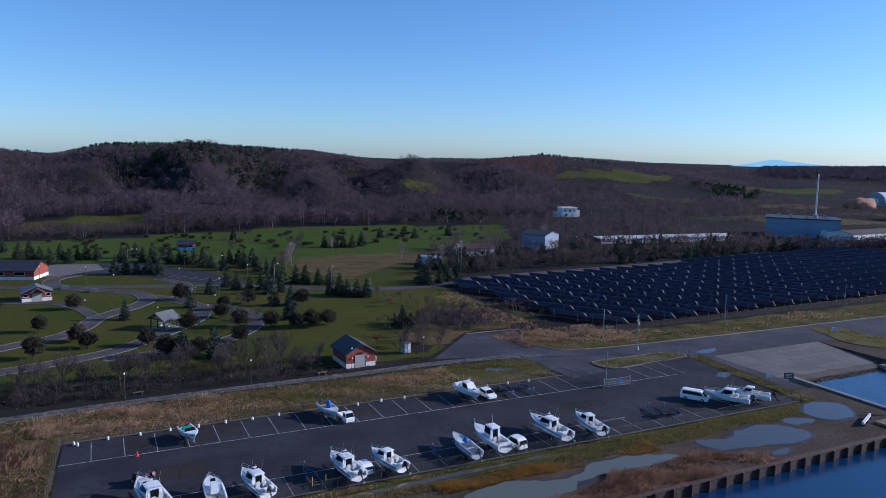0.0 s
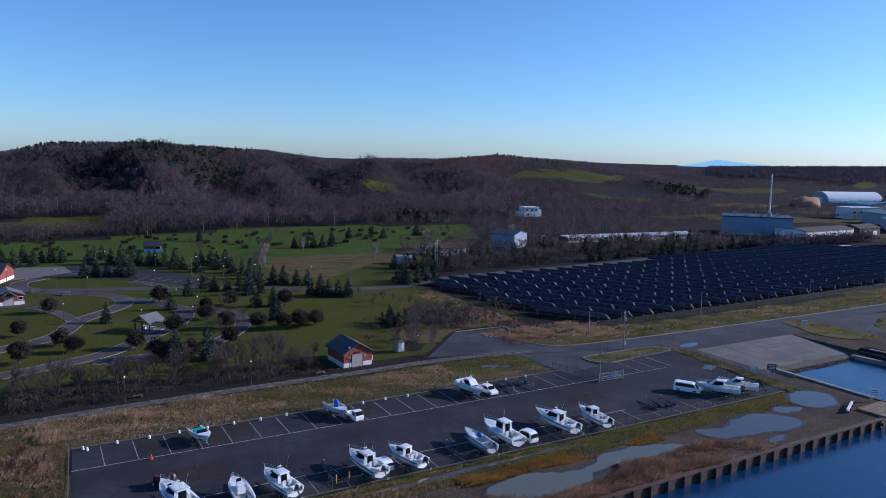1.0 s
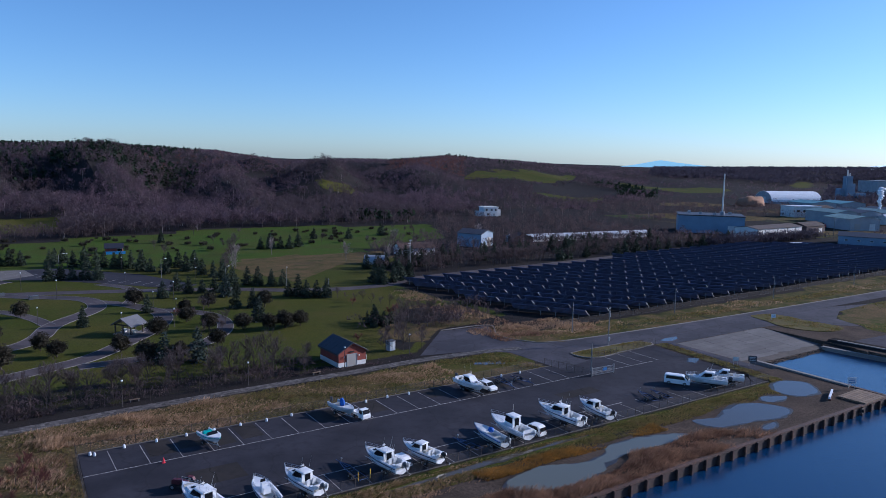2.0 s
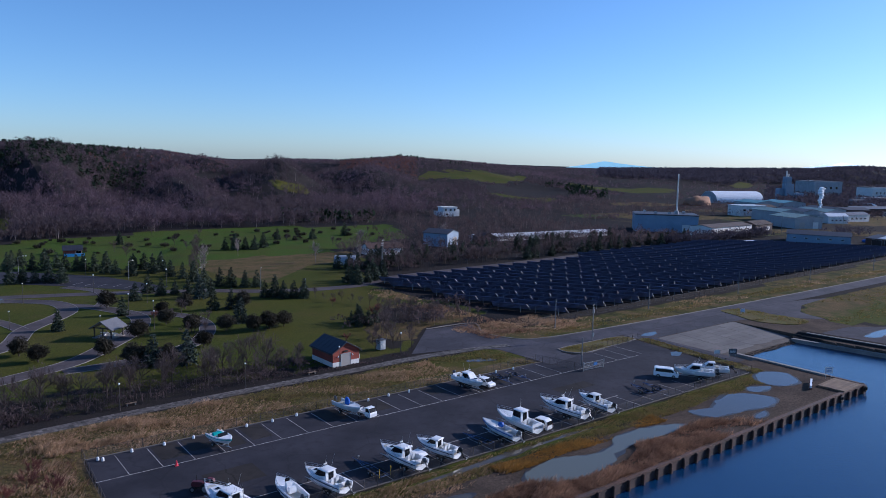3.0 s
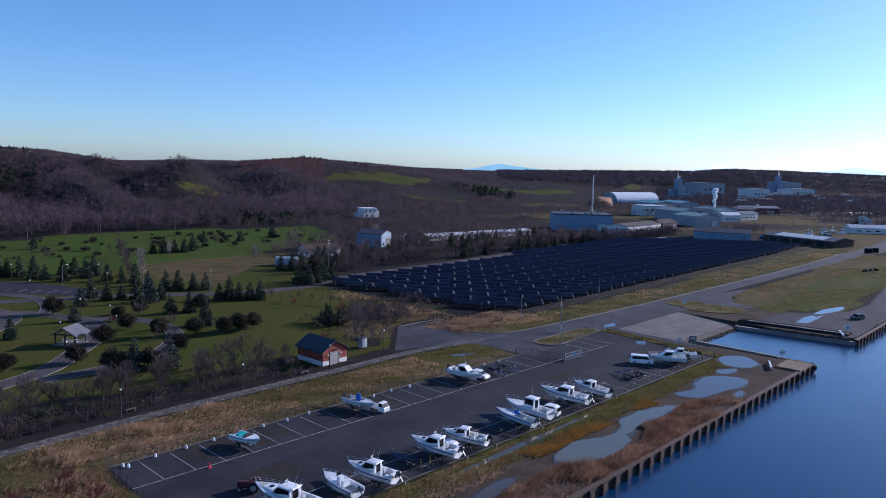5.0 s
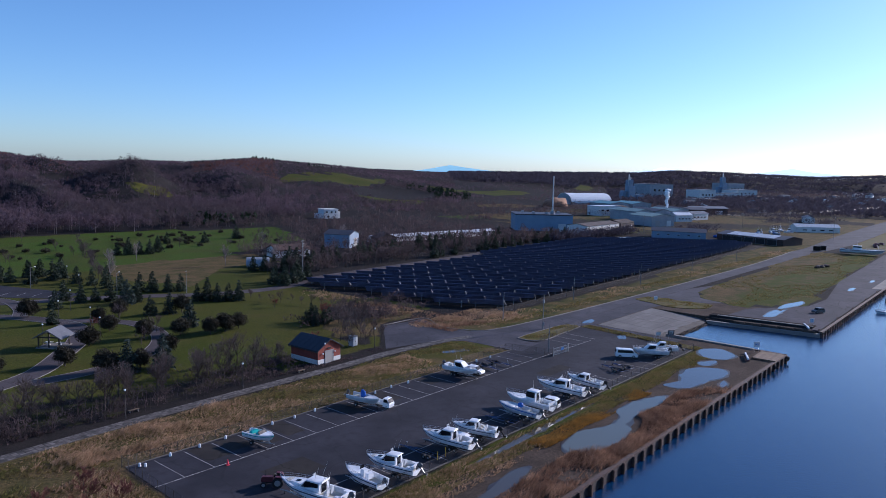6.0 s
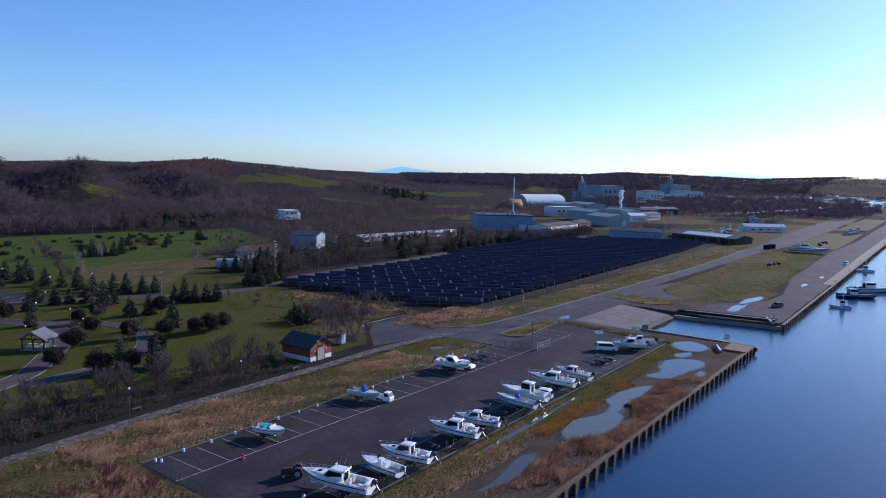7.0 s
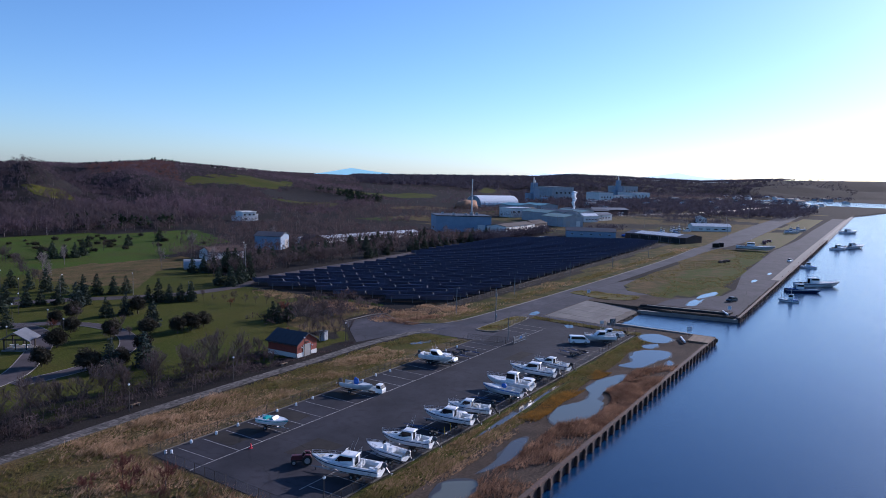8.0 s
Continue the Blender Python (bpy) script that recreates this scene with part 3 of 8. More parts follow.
cover = np.zeros((nu, nv, 4), np.float32)
cover[..., 3] = np.where((gv > 285) & (gv < 425), 1.0, 0.0)
lawn = inside(PARK, gu, gv) | inside(QUAY_GRASS, gu, gv) | inside(SPIT_GREEN, gu, gv) | (field_at(gu, gv) == 1)
lawn |= (gv > 262) & (gv < 300) & (gu > 60) & (gu < 135)
dryland = inside(MEADOW, gu, gv) | ((gv > 126) & (gv < 150) & (gu > 80) & (gu < 420)) | ((gu > 330) & (gu < 640) & (gv > 118) & (gv < 170))
dryland |= inside([(74.6, 292), (99, 297), (116, 293), (140, 292), (136, 272), (121, 266), (101, 261), (92, 248), (76, 235), (67.8, 255.8), (64, 270)], gu, gv)
dryland &= ~inside(SHADED_YARD, gu, gv)
lawn |= (gu > 70) & (gu < 114) & (gv > 218) & (gv < 265)
COPSE = [(64, 141), (80, 154), (101, 157), (103, 178), (88, 182), (72, 168), (62, 152)]
lawn &= ~inside(COPSE, gu, gv)
dryland |= inside(COPSE, gu, gv) & (np.sin(gu / 5) + np.sin(gv / 4) > -0.4)
dryland |= (gu > 400) & (gu < 1000) & (gv > 75) & (gv < 520) & (np.sin(gu / 43) * np.sin(gv / 37 + 1) > 0.55)
mud = ((gv < 82) & (gv > 60) & (gu < 182)) | ((gu > 112) & (gu < 182) & (gv < 123) & (gv > 60)) | ((gv < 80) & (gu > 150) & (gu < 900))
cover[..., 0] = lawn * 0.9
# floor under the path trees: leaf litter, darkened further in place of their shade
band = (gu < 38) & (gu > -120) & (gv > 132.5) & (gv < 150.5 - 0.0012 * (gu + 40) ** 2)
cover[..., 3] = np.where(inside(QUAY_GRASS, gu, gv), 0.25, cover[..., 3])
cover[..., 0] = np.where(band, 0.40 + 0.10 * smooth(138, 146, gv), np.where((gu < 40) & (gv > 140) & (gv < 150), 0.85, cover[..., 0]))
cover[..., 0] = np.where(field_at(gu, gv) == 1, 1.4, cover[..., 0])
streak = 0.5 + 0.5 * np.sin(gv / 3.1 + 2.0 * np.sin(gu / 34) + 0.7 * np.sin(gu / 9))
yard = (gu > 400) & (gu < 900) & (gv > 136) & (gv < 420) & ~lawn
cover[..., 0] = np.where(yard, 0.34 + 0.2 * np.sin(gu / 37) * np.sin(gv / 23), cover[..., 0])
cover[..., 1] = dryland * 0.85 + inside(QUAY_GRASS, gu, gv) * (0.34 + 0.16 * streak + 0.36 * smooth(102, 114, gv)) + inside(SPIT_GREEN, gu, gv) * 0.5 + (yard & ~dryland) * (0.42 + 0.16 * np.sin(gu / 19 + gv / 27))
cover[..., 2] = (mud & ~inside(SPIT_GREEN, gu, gv) & ~inside(QUAY_GRASS, gu, gv)) * 0.95
verge = dryland & (gv > 126) & (gv < 150) & (gu > 96) & (gu < 420)
cover[..., 1] = np.where(verge, 0.50, cover[..., 1])
cover[..., 0] = np.where(verge, 0.58, cover[..., 0])
fore = (gu > 46) & (gu < 84) & (gv > 116) & (gv < 131)
cover[..., 1] = np.where(fore, 0.44, cover[..., 1])
cover[..., 0] = np.where(fore, 0.95, cover[..., 0])
faces = [(i * nv + j, (i + 1) * nv + j, (i + 1) * nv + j + 1, i * nv + j + 1) for i in range(nu - 1) for j in range(nv - 1)]
me = raw("ground", np.stack([gu, gv, gz], -1).reshape(-1, 3).tolist(), faces, [M["ground"]])
layer = me.color_attributes.new("cover", "FLOAT_COLOR", "POINT")
layer.data.foreach_set("color", cover.reshape(-1))
tagged(new("ground", me), "lawn, dry meadow, mud and wooded hills", "ground", kind="structure")

bm = shape("water")
prism(bm, [(-1600, -1500), (4700, -1500), (4700, 900), (-1600, 900)], -1.9, -1.5)
# the sheet lies under the land wherever the land is dry
setting("water", bm, M["water"], "dark blue rippled harbour water")


def flat(name, poly, z, mat, label="", depth=0.4):
    bm = shape(name)
    prism(bm, poly, z - depth, z)
    return setting(name, bm, mat, label)


def spline(pts, step=2.0, closed=False):
    """A smooth line through plan points."""
    out = []
    n = len(pts)
    for k in range(n if closed else n - 1):
        p = [Vector(pts[(k + d) % n] if closed else pts[min(max(k + d, 0), n - 1)]) for d in (-1, 0, 1, 2)]
        m = max(2, int((p[2] - p[1]).length / step))
        for i in range(m):
            t = i / m
            out.append(0.5 * (2 * p[1] + (p[2] - p[0]) * t + (2 * p[0] - 5 * p[1] + 4 * p[2] - p[3]) * t * t + (3 * p[1] - p[0] - 3 * p[2] + p[3]) * t**3))
    if not closed:
        out.append(Vector(pts[-1]))
    return out


def ribbon(bm, line, width, z0, z1, side=0.0, closed=False):
    """A strip with thickness along a plan line, moved sideways by side."""
    rings = []
    n = len(line)
    for k, p in enumerate(line):
        q = line[(k + 1) % n] if closed or k + 1 < n else p
        o = line[k - 1] if closed or k > 0 else p
        d = (q - o).normalized()
        w = Vector((-d.y, d.x))
        a, b = p + w * (side + width / 2), p + w * (side - width / 2)
        rings.append([(a.x, a.y, z0), (b.x, b.y, z0), (b.x, b.y, z1), (a.x, a.y, z1)])
    if closed:
        rings.append(rings[0])
    loft(bm, rings)


# roads and paved ground
ROAD = [(63, 135.5), (79, 152), (93, 151), (87.5, 141), (90.5, 133.5), (98, 129.4), (130, 128), (200, 127), (300, 127.5), (372, 131), (372, 120.5), (300, 121), (200, 121), (169, 122), (120, 121.5), (94, 121.2), (91.5, 118.5), (92.3, 114.6), (82.6, 113), (81.6, 128), (75, 133)]
flat("road", ROAD, 0.035, M["road"], "grey asphalt road and forecourt")
flat("pavement_apron", [(116.3, 121.4), (169, 121.9), (200, 120.9), (215, 117.5), (195, 116), (184, 111), (180, 102), (174, 108), (160, 114.5), (155.2, 115.1), (121.0, 115.1), (120.8, 92), (117, 92)], 0.025, M["road"], "worn asphalt apron above the slipway")
flat("pavement_lot", [(-7.0, 86.3), (112.2, 86.3), (115.0, 117.0), (92.2, 115.4), (82.6, 113.9), (82.4, 115.5), (-5.6, 115.5)], 0.03, M["asphalt"], "dark cracked asphalt of the boat park")
flat("pavement_quay_edge", [(255, 70.5), (900, 78.5), (900, 83), (400, 76.5), (255, 74)], 0.03, M["ramp"], "pale concrete strip along the quay")
flat("pavement_lot_verge", [(112.8, 85.4), (116.4, 85.4), (118.6, 116.8), (115.7, 116.8)], 0.05, M["lawn"], "grassy verge outside the boat park fence")
flat("pavement_quay", [(158.6, 70.2), (900, 79), (900, 96), (640, 93), (500, 90), (395, 92), (262, 86.5), (215, 80.5), (196, 81.5), (176, 94), (160, 95)], 0.02, M["quay_asphalt"], "dark asphalt strip along the quay")
flat("road_far", [(372, 131), (400, 131), (500, 137.5), (635, 143), (870, 148), (1000, 148), (1000, 132), (896, 130), (596, 120.5), (441, 116), (400, 118), (372, 120.5)], 0.02, M["road"], "pale grey road to the far quay")
flat("pavement_far_grass", [(433, 114.5), (564, 119), (593, 96), (500, 93), (426, 92), (408, 94)], 0.04, M["lawn"], "strip of grass between the far road and quay")

flat("pavement_distant_grass", [(613, 118), (847, 122), (854, 102), (631, 97)], 0.04, M["lawn"], "farther strip of brown-green grass beside the quay")

slip = setting("slipway", bmesh.new(), M["ramp"], "sloping slipway of joined concrete slabs")
bm = bmesh.new()
prism(bm, [(121.2, 97.2), (154.9, 97.2), (154.9, 114.9), (121.2, 114.9)], -0.4, -0.02)
for v in bm.verts:
    v.co.z += -1.0 * (114.9 - v.co.y) / 17.7
slip.data = mesh_of("slipway", bm, M["rubble"])
slab_rng = np.random.default_rng(8)
for i in range(4):
    for k in range(8):
        bm = bmesh.new()
        u, v = 121.25 + 8.42 * i, 99.2 + 1.96 * k
        foot = slab_rng.uniform(0.0, 0.9, 2) if k == 0 else (0.0, 0.0)
        prism(bm, [(u, v + foot[0]), (u + 4.1, v + foot[1] * 0.4), (u + 8.32, v + foot[1]), (u + 8.32, v + 1.90), (u, v + 1.90)], -0.2, 0.03 + slab_rng.uniform(-0.012, 0.012))
        for w in bm.verts:
            w.co.z += -1.0 * (114.9 - w.co.y) / 17.7
        part("slab", bm, M["ramp_slab"], slip)

park_lines = [
    ([(-34, 168), (-20, 177.5), (-13.9, 181.6), (-8.4, 185), (-4.3, 191), (-1.2, 200.5), (2.9, 207), (8, 213), (12.2, 221), (11.8, 230.9), (7.4, 237.4), (-4.2, 245.7), (-11.4, 253.5), (-14, 263), (-12.1, 270.5), (-6.2, 276)], 4.6),
    ([(-40, 155), (-18.1, 158.5), (-6.5, 162.5), (3.5, 167.8), (12.7, 178.3), (20.3, 188.5), (24.6, 199), (24.6, 208), (19, 221), (12.6, 228)], 4.4),
    ([(0.1, 161.4), (13.6, 162.3), (25.4, 167.6), (33.2, 176.9), (36.6, 187.2), (36.0, 196.6), (31.6, 204.0), (25.4, 208.7)], 3.6),
    ([(-1.2, 203), (-3.5, 212), (-7.5, 221), (-13, 227), (-30, 233)], 3.0),
    ([(20, 221), (24, 232), (25, 246), (18, 258)], 3.2),
]
for pts, w in park_lines:
    line = spline(pts)
    bm = shape("park_road")
    ribbon(bm, line, w, -0.2, 0.045 + 0.004 * park_lines.index((pts, w)))
    setting("road_park", bm, M["park_road"], "winding grey asphalt park road")
    for s in (-1, 1):
        bm = shape("trim")
        ribbon(bm, line, 0.16, -0.1, 0.09 + 0.004 * park_lines.index((pts, w)), s * (w / 2 + 0.08))
        setting("trim_kerb", bm, M["concrete"], "low pale concrete kerb")
bm = shape("park_lane")
ribbon(bm, spline([(-40, 262), (-10, 252), (20, 243), (49, 232), (68, 220.5), (85, 215), (100, 215.5), (112, 221.5), (140, 225), (200, 229), (262, 236)]), 5.4, -0.2, 0.035)
setting("road_lane", bm, M["park_road"], "grey public lane past the park")
flat("pavement_car_park", [(-16, 284), (-12, 301), (10, 299), (33, 273), (45, 243), (38, 238), (24, 254), (6, 272)], 0.03, M["asphalt"], "asphalt car park among conifers")
flat("pavement_plaza", [(-40, 296), (-14, 303), (0, 299.5), (2, 285), (-12, 276), (-40, 268)], 0.036, M["ramp"], "pale concrete square beside the car park")
bm = shape("trim")
for k in range(16):
    p = Vector((-8, 296)).lerp(Vector((38, 246)), k / 15)
    box(bm, (p.x, p.y, 0.035), (5.0, 0.14, 0.02), radians(40))
setting("trim_bay_lines", bm, M["paint"], "faded white parking lines")

# darker repair patches in the boat park
patch_rng = np.random.default_rng(17)
bm = shape("patch")
for k in range(16):
    u = -1.95 + 4.31 * k + 0.2
    if patch_rng.uniform() < 0.7:
        h = patch_rng.uniform(3.0, 7.4)
        box(bm, (u + 2.0, 115.1 - h / 2, 0.030), (patch_rng.uniform(3.2, 4.1), h, 0.012))
for u, v, w, d in ((9, 99.5, 7, 5), (75, 100, 9, 3)):
    box(bm, (u, v, 0.030), (w, d, 0.012))
setting("trim_patches", bm, M["patch"], "dark repair patches in the asphalt")

# boat park markings
bm = shape("trim")
box(bm, (49, 107.4, 0.035), (110, 0.13, 0.02))
box(bm, (38, 92.1, 0.035), (80, 0.14, 0.02))
for k in range(-1, 25):
    u = 2.36 + 4.31 * k
    if u < 82:
        box(bm, (u, 111.2, 0.036), (0.10, 7.5, 0.02))
    if 93 < u < 113:
        box(bm, (u, 111.4, 0.036), (0.10, 8.0, 0.02))
    if u < 96:
        box(bm, (u + 1.4, 89.2, 0.036), (0.09, 5.6, 0.02))
setting("trim_stall_lines", bm, M["paint"], "worn white painted stall lines")
bm = shape("kerb")
for a, b in (((-5.6, 115.6), (82.4, 115.6)), ((-7.0, 86.2), (112.3, 86.2))):
    ribbon(bm, [Vector(a), Vector(b)], 0.16, -0.2, 0.12)
setting("trim_lot_kerb", bm, M["ramp"], "weathered concrete edging of the boat park")

# junction island with its kerb
ISLAND = spline([(93, 117), (92.6, 120), (95, 121), (112, 121), (115.2, 119.5), (115.2, 116.8), (104, 115.8), (96, 115.2)], 1.0, True)
flat("pavement_island", [(p.x, p.y) for p in ISLAND], 0.16, M["lawn"], "grassy kerbed island at the junction")
bm = shape("kerb")
ribbon(bm, ISLAND, 0.2, -0.1, 0.2, 0, True)
setting("trim_island_kerb", bm, M["concrete"], "pale kerb round the island")
bm = shape("kerb")
ribbon(bm, spline([(79.5, 152.5), (93.5, 151.3), (89, 142), (91, 134.2), (98, 130), (130, 128.3), (200, 127.3), (300, 127.8), (372, 131.3)]), 0.25, -0.1, 0.17)
setting("trim_road_kerb", bm, M["concrete"], "pale road kerb")
TIP = spline([(165.5, 125), (163, 119), (160.5, 111), (165.5, 103.5), (174, 104), (173.5, 113), (173, 122)], 1.0, True)
flat("pavement_tip", [(p.x, p.y) for p in TIP], 0.13, M["lawn"], "strip of grass beside the apron")

# promenade path between the meadow and the park
PATH_LINE = spline([(-90, 122.5), (-45, 127.0), (-14, 129.8), (6, 131.2), (30, 131.8), (47, 132.0), (62, 132.6), (76, 131.6), (86, 129.6)], 0.62)
bm = shape("path")
ribbon(bm, PATH_LINE, 2.5, -0.1, 0.035)
path_ob = setting("pavement_path", bm, M["mortar"], "pale stone-paved promenade path")

# ---- quay walls ----
def quay_wall(name, a, b, top=0.12, low=-3.2, pitch=2.55, deep=0.55):
    """A capped sheet-pile wall from a to b; the water lies to its right."""
    a, b = Vector(a), Vector(b)
    d = (b - a).normalized()
    w = Vector((d.y, -d.x))
    rz = math.atan2(d.y, d.x)
    length = (b - a).length
    wall = setting(name, bmesh.new(), M["rust_dark"])
    bm = bmesh.new()
    c = (a + b) / 2
    box(bm, (*(c - w * 0.25), (low + top) / 2 - 0.3), (length, 0.5, top - low - 0.3), rz)
    k = 0.0
    while k < length:           # folded sheets between the piles
        p = a + d * (k + pitch * 0.5) - w * 0.02
        if low < -1:
            box(bm, (*p, (low + top - 0.35) / 2), (pitch * 0.42, 0.24, top - 0.35 - low), rz)
        k += pitch
    wall.data = mesh_of(name, bm, M["rust_dark"])
    bm = bmesh.new()
    box(bm, (*(c - w * 0.18), top - 0.12), (length, 0.66, 0.3), rz)
    part("cap", bm, M["rust"], wall, "rusty steel capping beam")
    pile = bmesh.new()
    box(pile, (0, 0, (low + top - 0.1) / 2), (0.2, 0.42, top - 0.1 - low))
    box(pile, (0, 0.3, (low + top - 0.1) / 2), (0.26, 0.06, top - 0.1 - low))
    pile_mesh = mesh_of("pile", pile, M["rust"])
    for k in range(int(length / pitch) + 1):
        p = a + d * (k * pitch + 0.3) + w * 0.2
        ob = new("pile", pile_mesh)
        ob.parent = wall
        ob.matrix_basis = pose(p.x, p.y, 0, 0, 0, math.degrees(rz) + 180)
    return wall


quay_wall("wall_quay_spit", (-84, 68.2), (124, 69.0), pitch=3.13)
quay_wall("wall_quay_end", (124, 68.9), (124, 76), pitch=2.6)
quay_wall("wall_quay_far", (156.6, 69.0), (520, 73.3), pitch=3.1)
bm = bmesh.new()
prism(bm, [(520, 73.2), (900, 78.2), (1000, 79.4), (1000, 82), (520, 76)], -3, 0.15)
setting("wall_quay_distant", bm, M["concrete"], "distant concrete quay edge")
bm = bmesh.new()
prism(bm, [(123.1, 76), (124.0, 76), (124.0, 97), (123.1, 97)], -3, 0.3)
setting("wall_inlet_west", bm, M["concrete"], "low concrete wall along the inlet")
bm = bmesh.new()
prism(bm, [(156.5, 69.3), (158.4, 69.3), (153.8, 97.5), (151.9, 97.5)], -3, -0.6)
setting("wall_inlet_east", bm, M["concrete"], "dark stained concrete inlet wall")

# ---- puddles ----
def puddle(name, c, r, rz, seed, z=0.045, label="shallow puddle with a muddy edge"):
    bm = bmesh.new()
    pts = []
    for k in range(64):
        a = k * math.tau / 64
        d = Vector((math.cos(a), math.sin(a), seed * 3.7))
        s = 1 + 0.38 * noise.noise(d * 1.3) + 0.22 * noise.noise(d * 3.1) + 0.08 * noise.noise(d * 9)
        x, y = r[0] * s * math.cos(a), r[1] * s * math.sin(a)
        pts.append((c[0] + x * math.cos(rz) - y * math.sin(rz), c[1] + x * math.sin(rz) + y * math.cos(rz)))
    prism(bm, pts, z - 0.03, z)
    return tagged(part("puddle", bm, M["puddle"]), label, "puddle", "puddles on the muddy ground")


def pool(pts, label, z=0.04, wob=1.0, mat="puddle"):
    """A pool with a smooth wandering edge."""
    bm = bmesh.new()
    line = spline(pts, 0.7, True)
    prism(bm, [(p.x + 0.3 * wob * noise.noise(Vector((p.x, p.y, 1.0))) + 0.7 * wob * noise.noise(Vector((p.x * 0.45, p.y * 0.45, 2.0))), p.y + 0.3 * wob * noise.noise(Vector((p.x, p.y, 5.0))) + 0.6 * wob * noise.noise(Vector((p.x * 0.45, p.y * 0.45, 6.0)))) for p in line], z - 0.03, z)
    rim = bmesh.new()
    c = sum(line, Vector((0, 0))) / len(line)
    out = [p + (p - c).normalized() * (0.55 + 0.5 * noise.noise(Vector((p.x * 0.6, p.y * 0.6, 9.0)))) for p in line]
    prism(rim, [(p.x, p.y) for p in out], z - 0.04, z - 0.012)
    wet = setting("ground_wet_mud", rim, M["wet_mud"], "dark wet mud round a puddle")
    return tagged(part("puddle", bm, M[mat]), label, "puddle", "puddles on the muddy ground")


pool([(115.3, 84.6), (118.2, 81.8), (114.4, 77.2), (109, 78.2), (108.2, 81.5), (111, 84.2)], "still puddle reflecting the sky on mud")
pool([(103, 81), (106.6, 78.8), (103, 78.2), (101, 79.6)], "small still puddle on mud")
pool([(81.5, 79.6), (86.6, 78.6), (92, 80.6), (96, 81), (100.2, 77.6), (100.6, 74.2), (95, 73), (90.5, 74.4), (86, 74.8), (82, 75.8)], "broad still puddle reflecting the sky")
pool([(88.5, 71.8), (92.5, 72.2), (91, 71.0), (88.5, 70.9)], "small still puddle on mud", wob=0.3)
pool([(40.5, 77.6), (47, 79.1), (54.5, 76.9), (58.5, 77.6), (61.2, 79.2), (68.5, 79.1), (75, 76.6), (71.6, 75.4), (66, 75.7), (58.7, 75.6), (51, 72.4), (44.5, 72.6), (39.5, 74.2)], "long shallow greenish pool among brown reeds", mat="murky")
pool([(26, 83.2), (36, 84.1), (51, 84.7), (63, 84.1), (51, 83.7), (36, 82.9), (27, 82.2)], "thin wet ditch in the grass", wob=0.2)
pool([(4, 77), (9.8, 78.6), (12.6, 77), (11.8, 75), (5, 74.4)], "shallow pool beside the reeds", mat="murky")
pool([(15.5, 76.9), (21, 76.8), (28, 78.2), (31, 77), (26, 75.8), (20.5, 75.2)], "wet muddy track beside the reeds", 0.035, 0.4)
pool([(168, 86.9), (176, 87.4), (181.5, 86.9), (180, 85.4), (185.5, 84.9), (177, 84.6), (169.3, 84.3)], "bright puddle on the quay ground")
pool([(184, 87.2), (192, 87.6), (203.5, 85.6), (199.5, 83.7), (193, 84.4), (188, 85.4)], "bright puddle on the quay ground")
puddle("puddle", (112.5, 103.5), (2.4, 1.2), 0.4, 10)
puddle("puddle", (123.0, 118.5), (3.0, 1.1), 0.1, 11)
puddle("puddle", (73.0, 123.5), (3.4, 1.2), -0.3, 12, 0.05)
puddle("puddle", (276, 77.5), (4, 0.8), 0.0, 13)
puddle("puddle", (246, 79), (5, 0.9), 0.0, 14)

# rubble at the foot of the slipway
rng = np.random.default_rng(4)
bm = bmesh.new()
for k in range(900):
    u = rng.uniform(124.5, 151.5)
    v = rng.choice((92.2, 94.4, 96.6)) + 0.35 * math.sin(u / 2.1) + rng.normal() * 0.45
    r = rng.uniform(0.05, 0.24)
    z = float(land_z(np.array(u), np.array(v)))
    box(bm, (u, v, z + r * 0.4), (r * rng.uniform(1, 2), r * rng.uniform(1, 1.8), r), rng.uniform(0, 3), rng.uniform(0.5, 0.9))
tagged(part("rubble", bm, M["rubble"]), "broken stones and rubble at the slipway's foot", "rubble", kind="stuff")
# raised earth bank behind the lower inlet wall
bm = bmesh.new()
profile(bm, [(153.2, -1.2), (153.2, -0.5), (155.0, -0.2), (156.2, 0.5), (159, 0.5), (160, 0.0), (160, -1.2)], 72, 98)
for v in bm.verts:
    v.co.x += (97.5 - v.co.y) * 0.16
setting("pavement_bank", bm, M["ground"], "low grassy bank above the inlet wall")
bm = bmesh.new()
box(bm, (156.4, 84, 0.45), (0.7, 24, 0.3))
for v in bm.verts:
    v.co.x += (97.5 - v.co.y) * 0.16
setting("trim_bank_kerb", bm, M["concrete"], "pale concrete edge on the bank")

# ---- solar field ----
ROW_DIR = radians(-55.3)
PANEL_TILT = radians(33)
FIELD = [(114, 144.5), (160, 145.5), (230, 148), (340, 152), (382, 155.5), (384, 172), (356, 213), (324, 231), (250, 228), (166, 218.5), (106, 217), (104, 186), (108, 158)]
e_row = Vector((math.cos(ROW_DIR), math.sin(ROW_DIR)))
n_row = Vector((-e_row.y, e_row.x))           # the way the glass faces: away from the boat park
TABLE, GAP = 10.1, 0.44


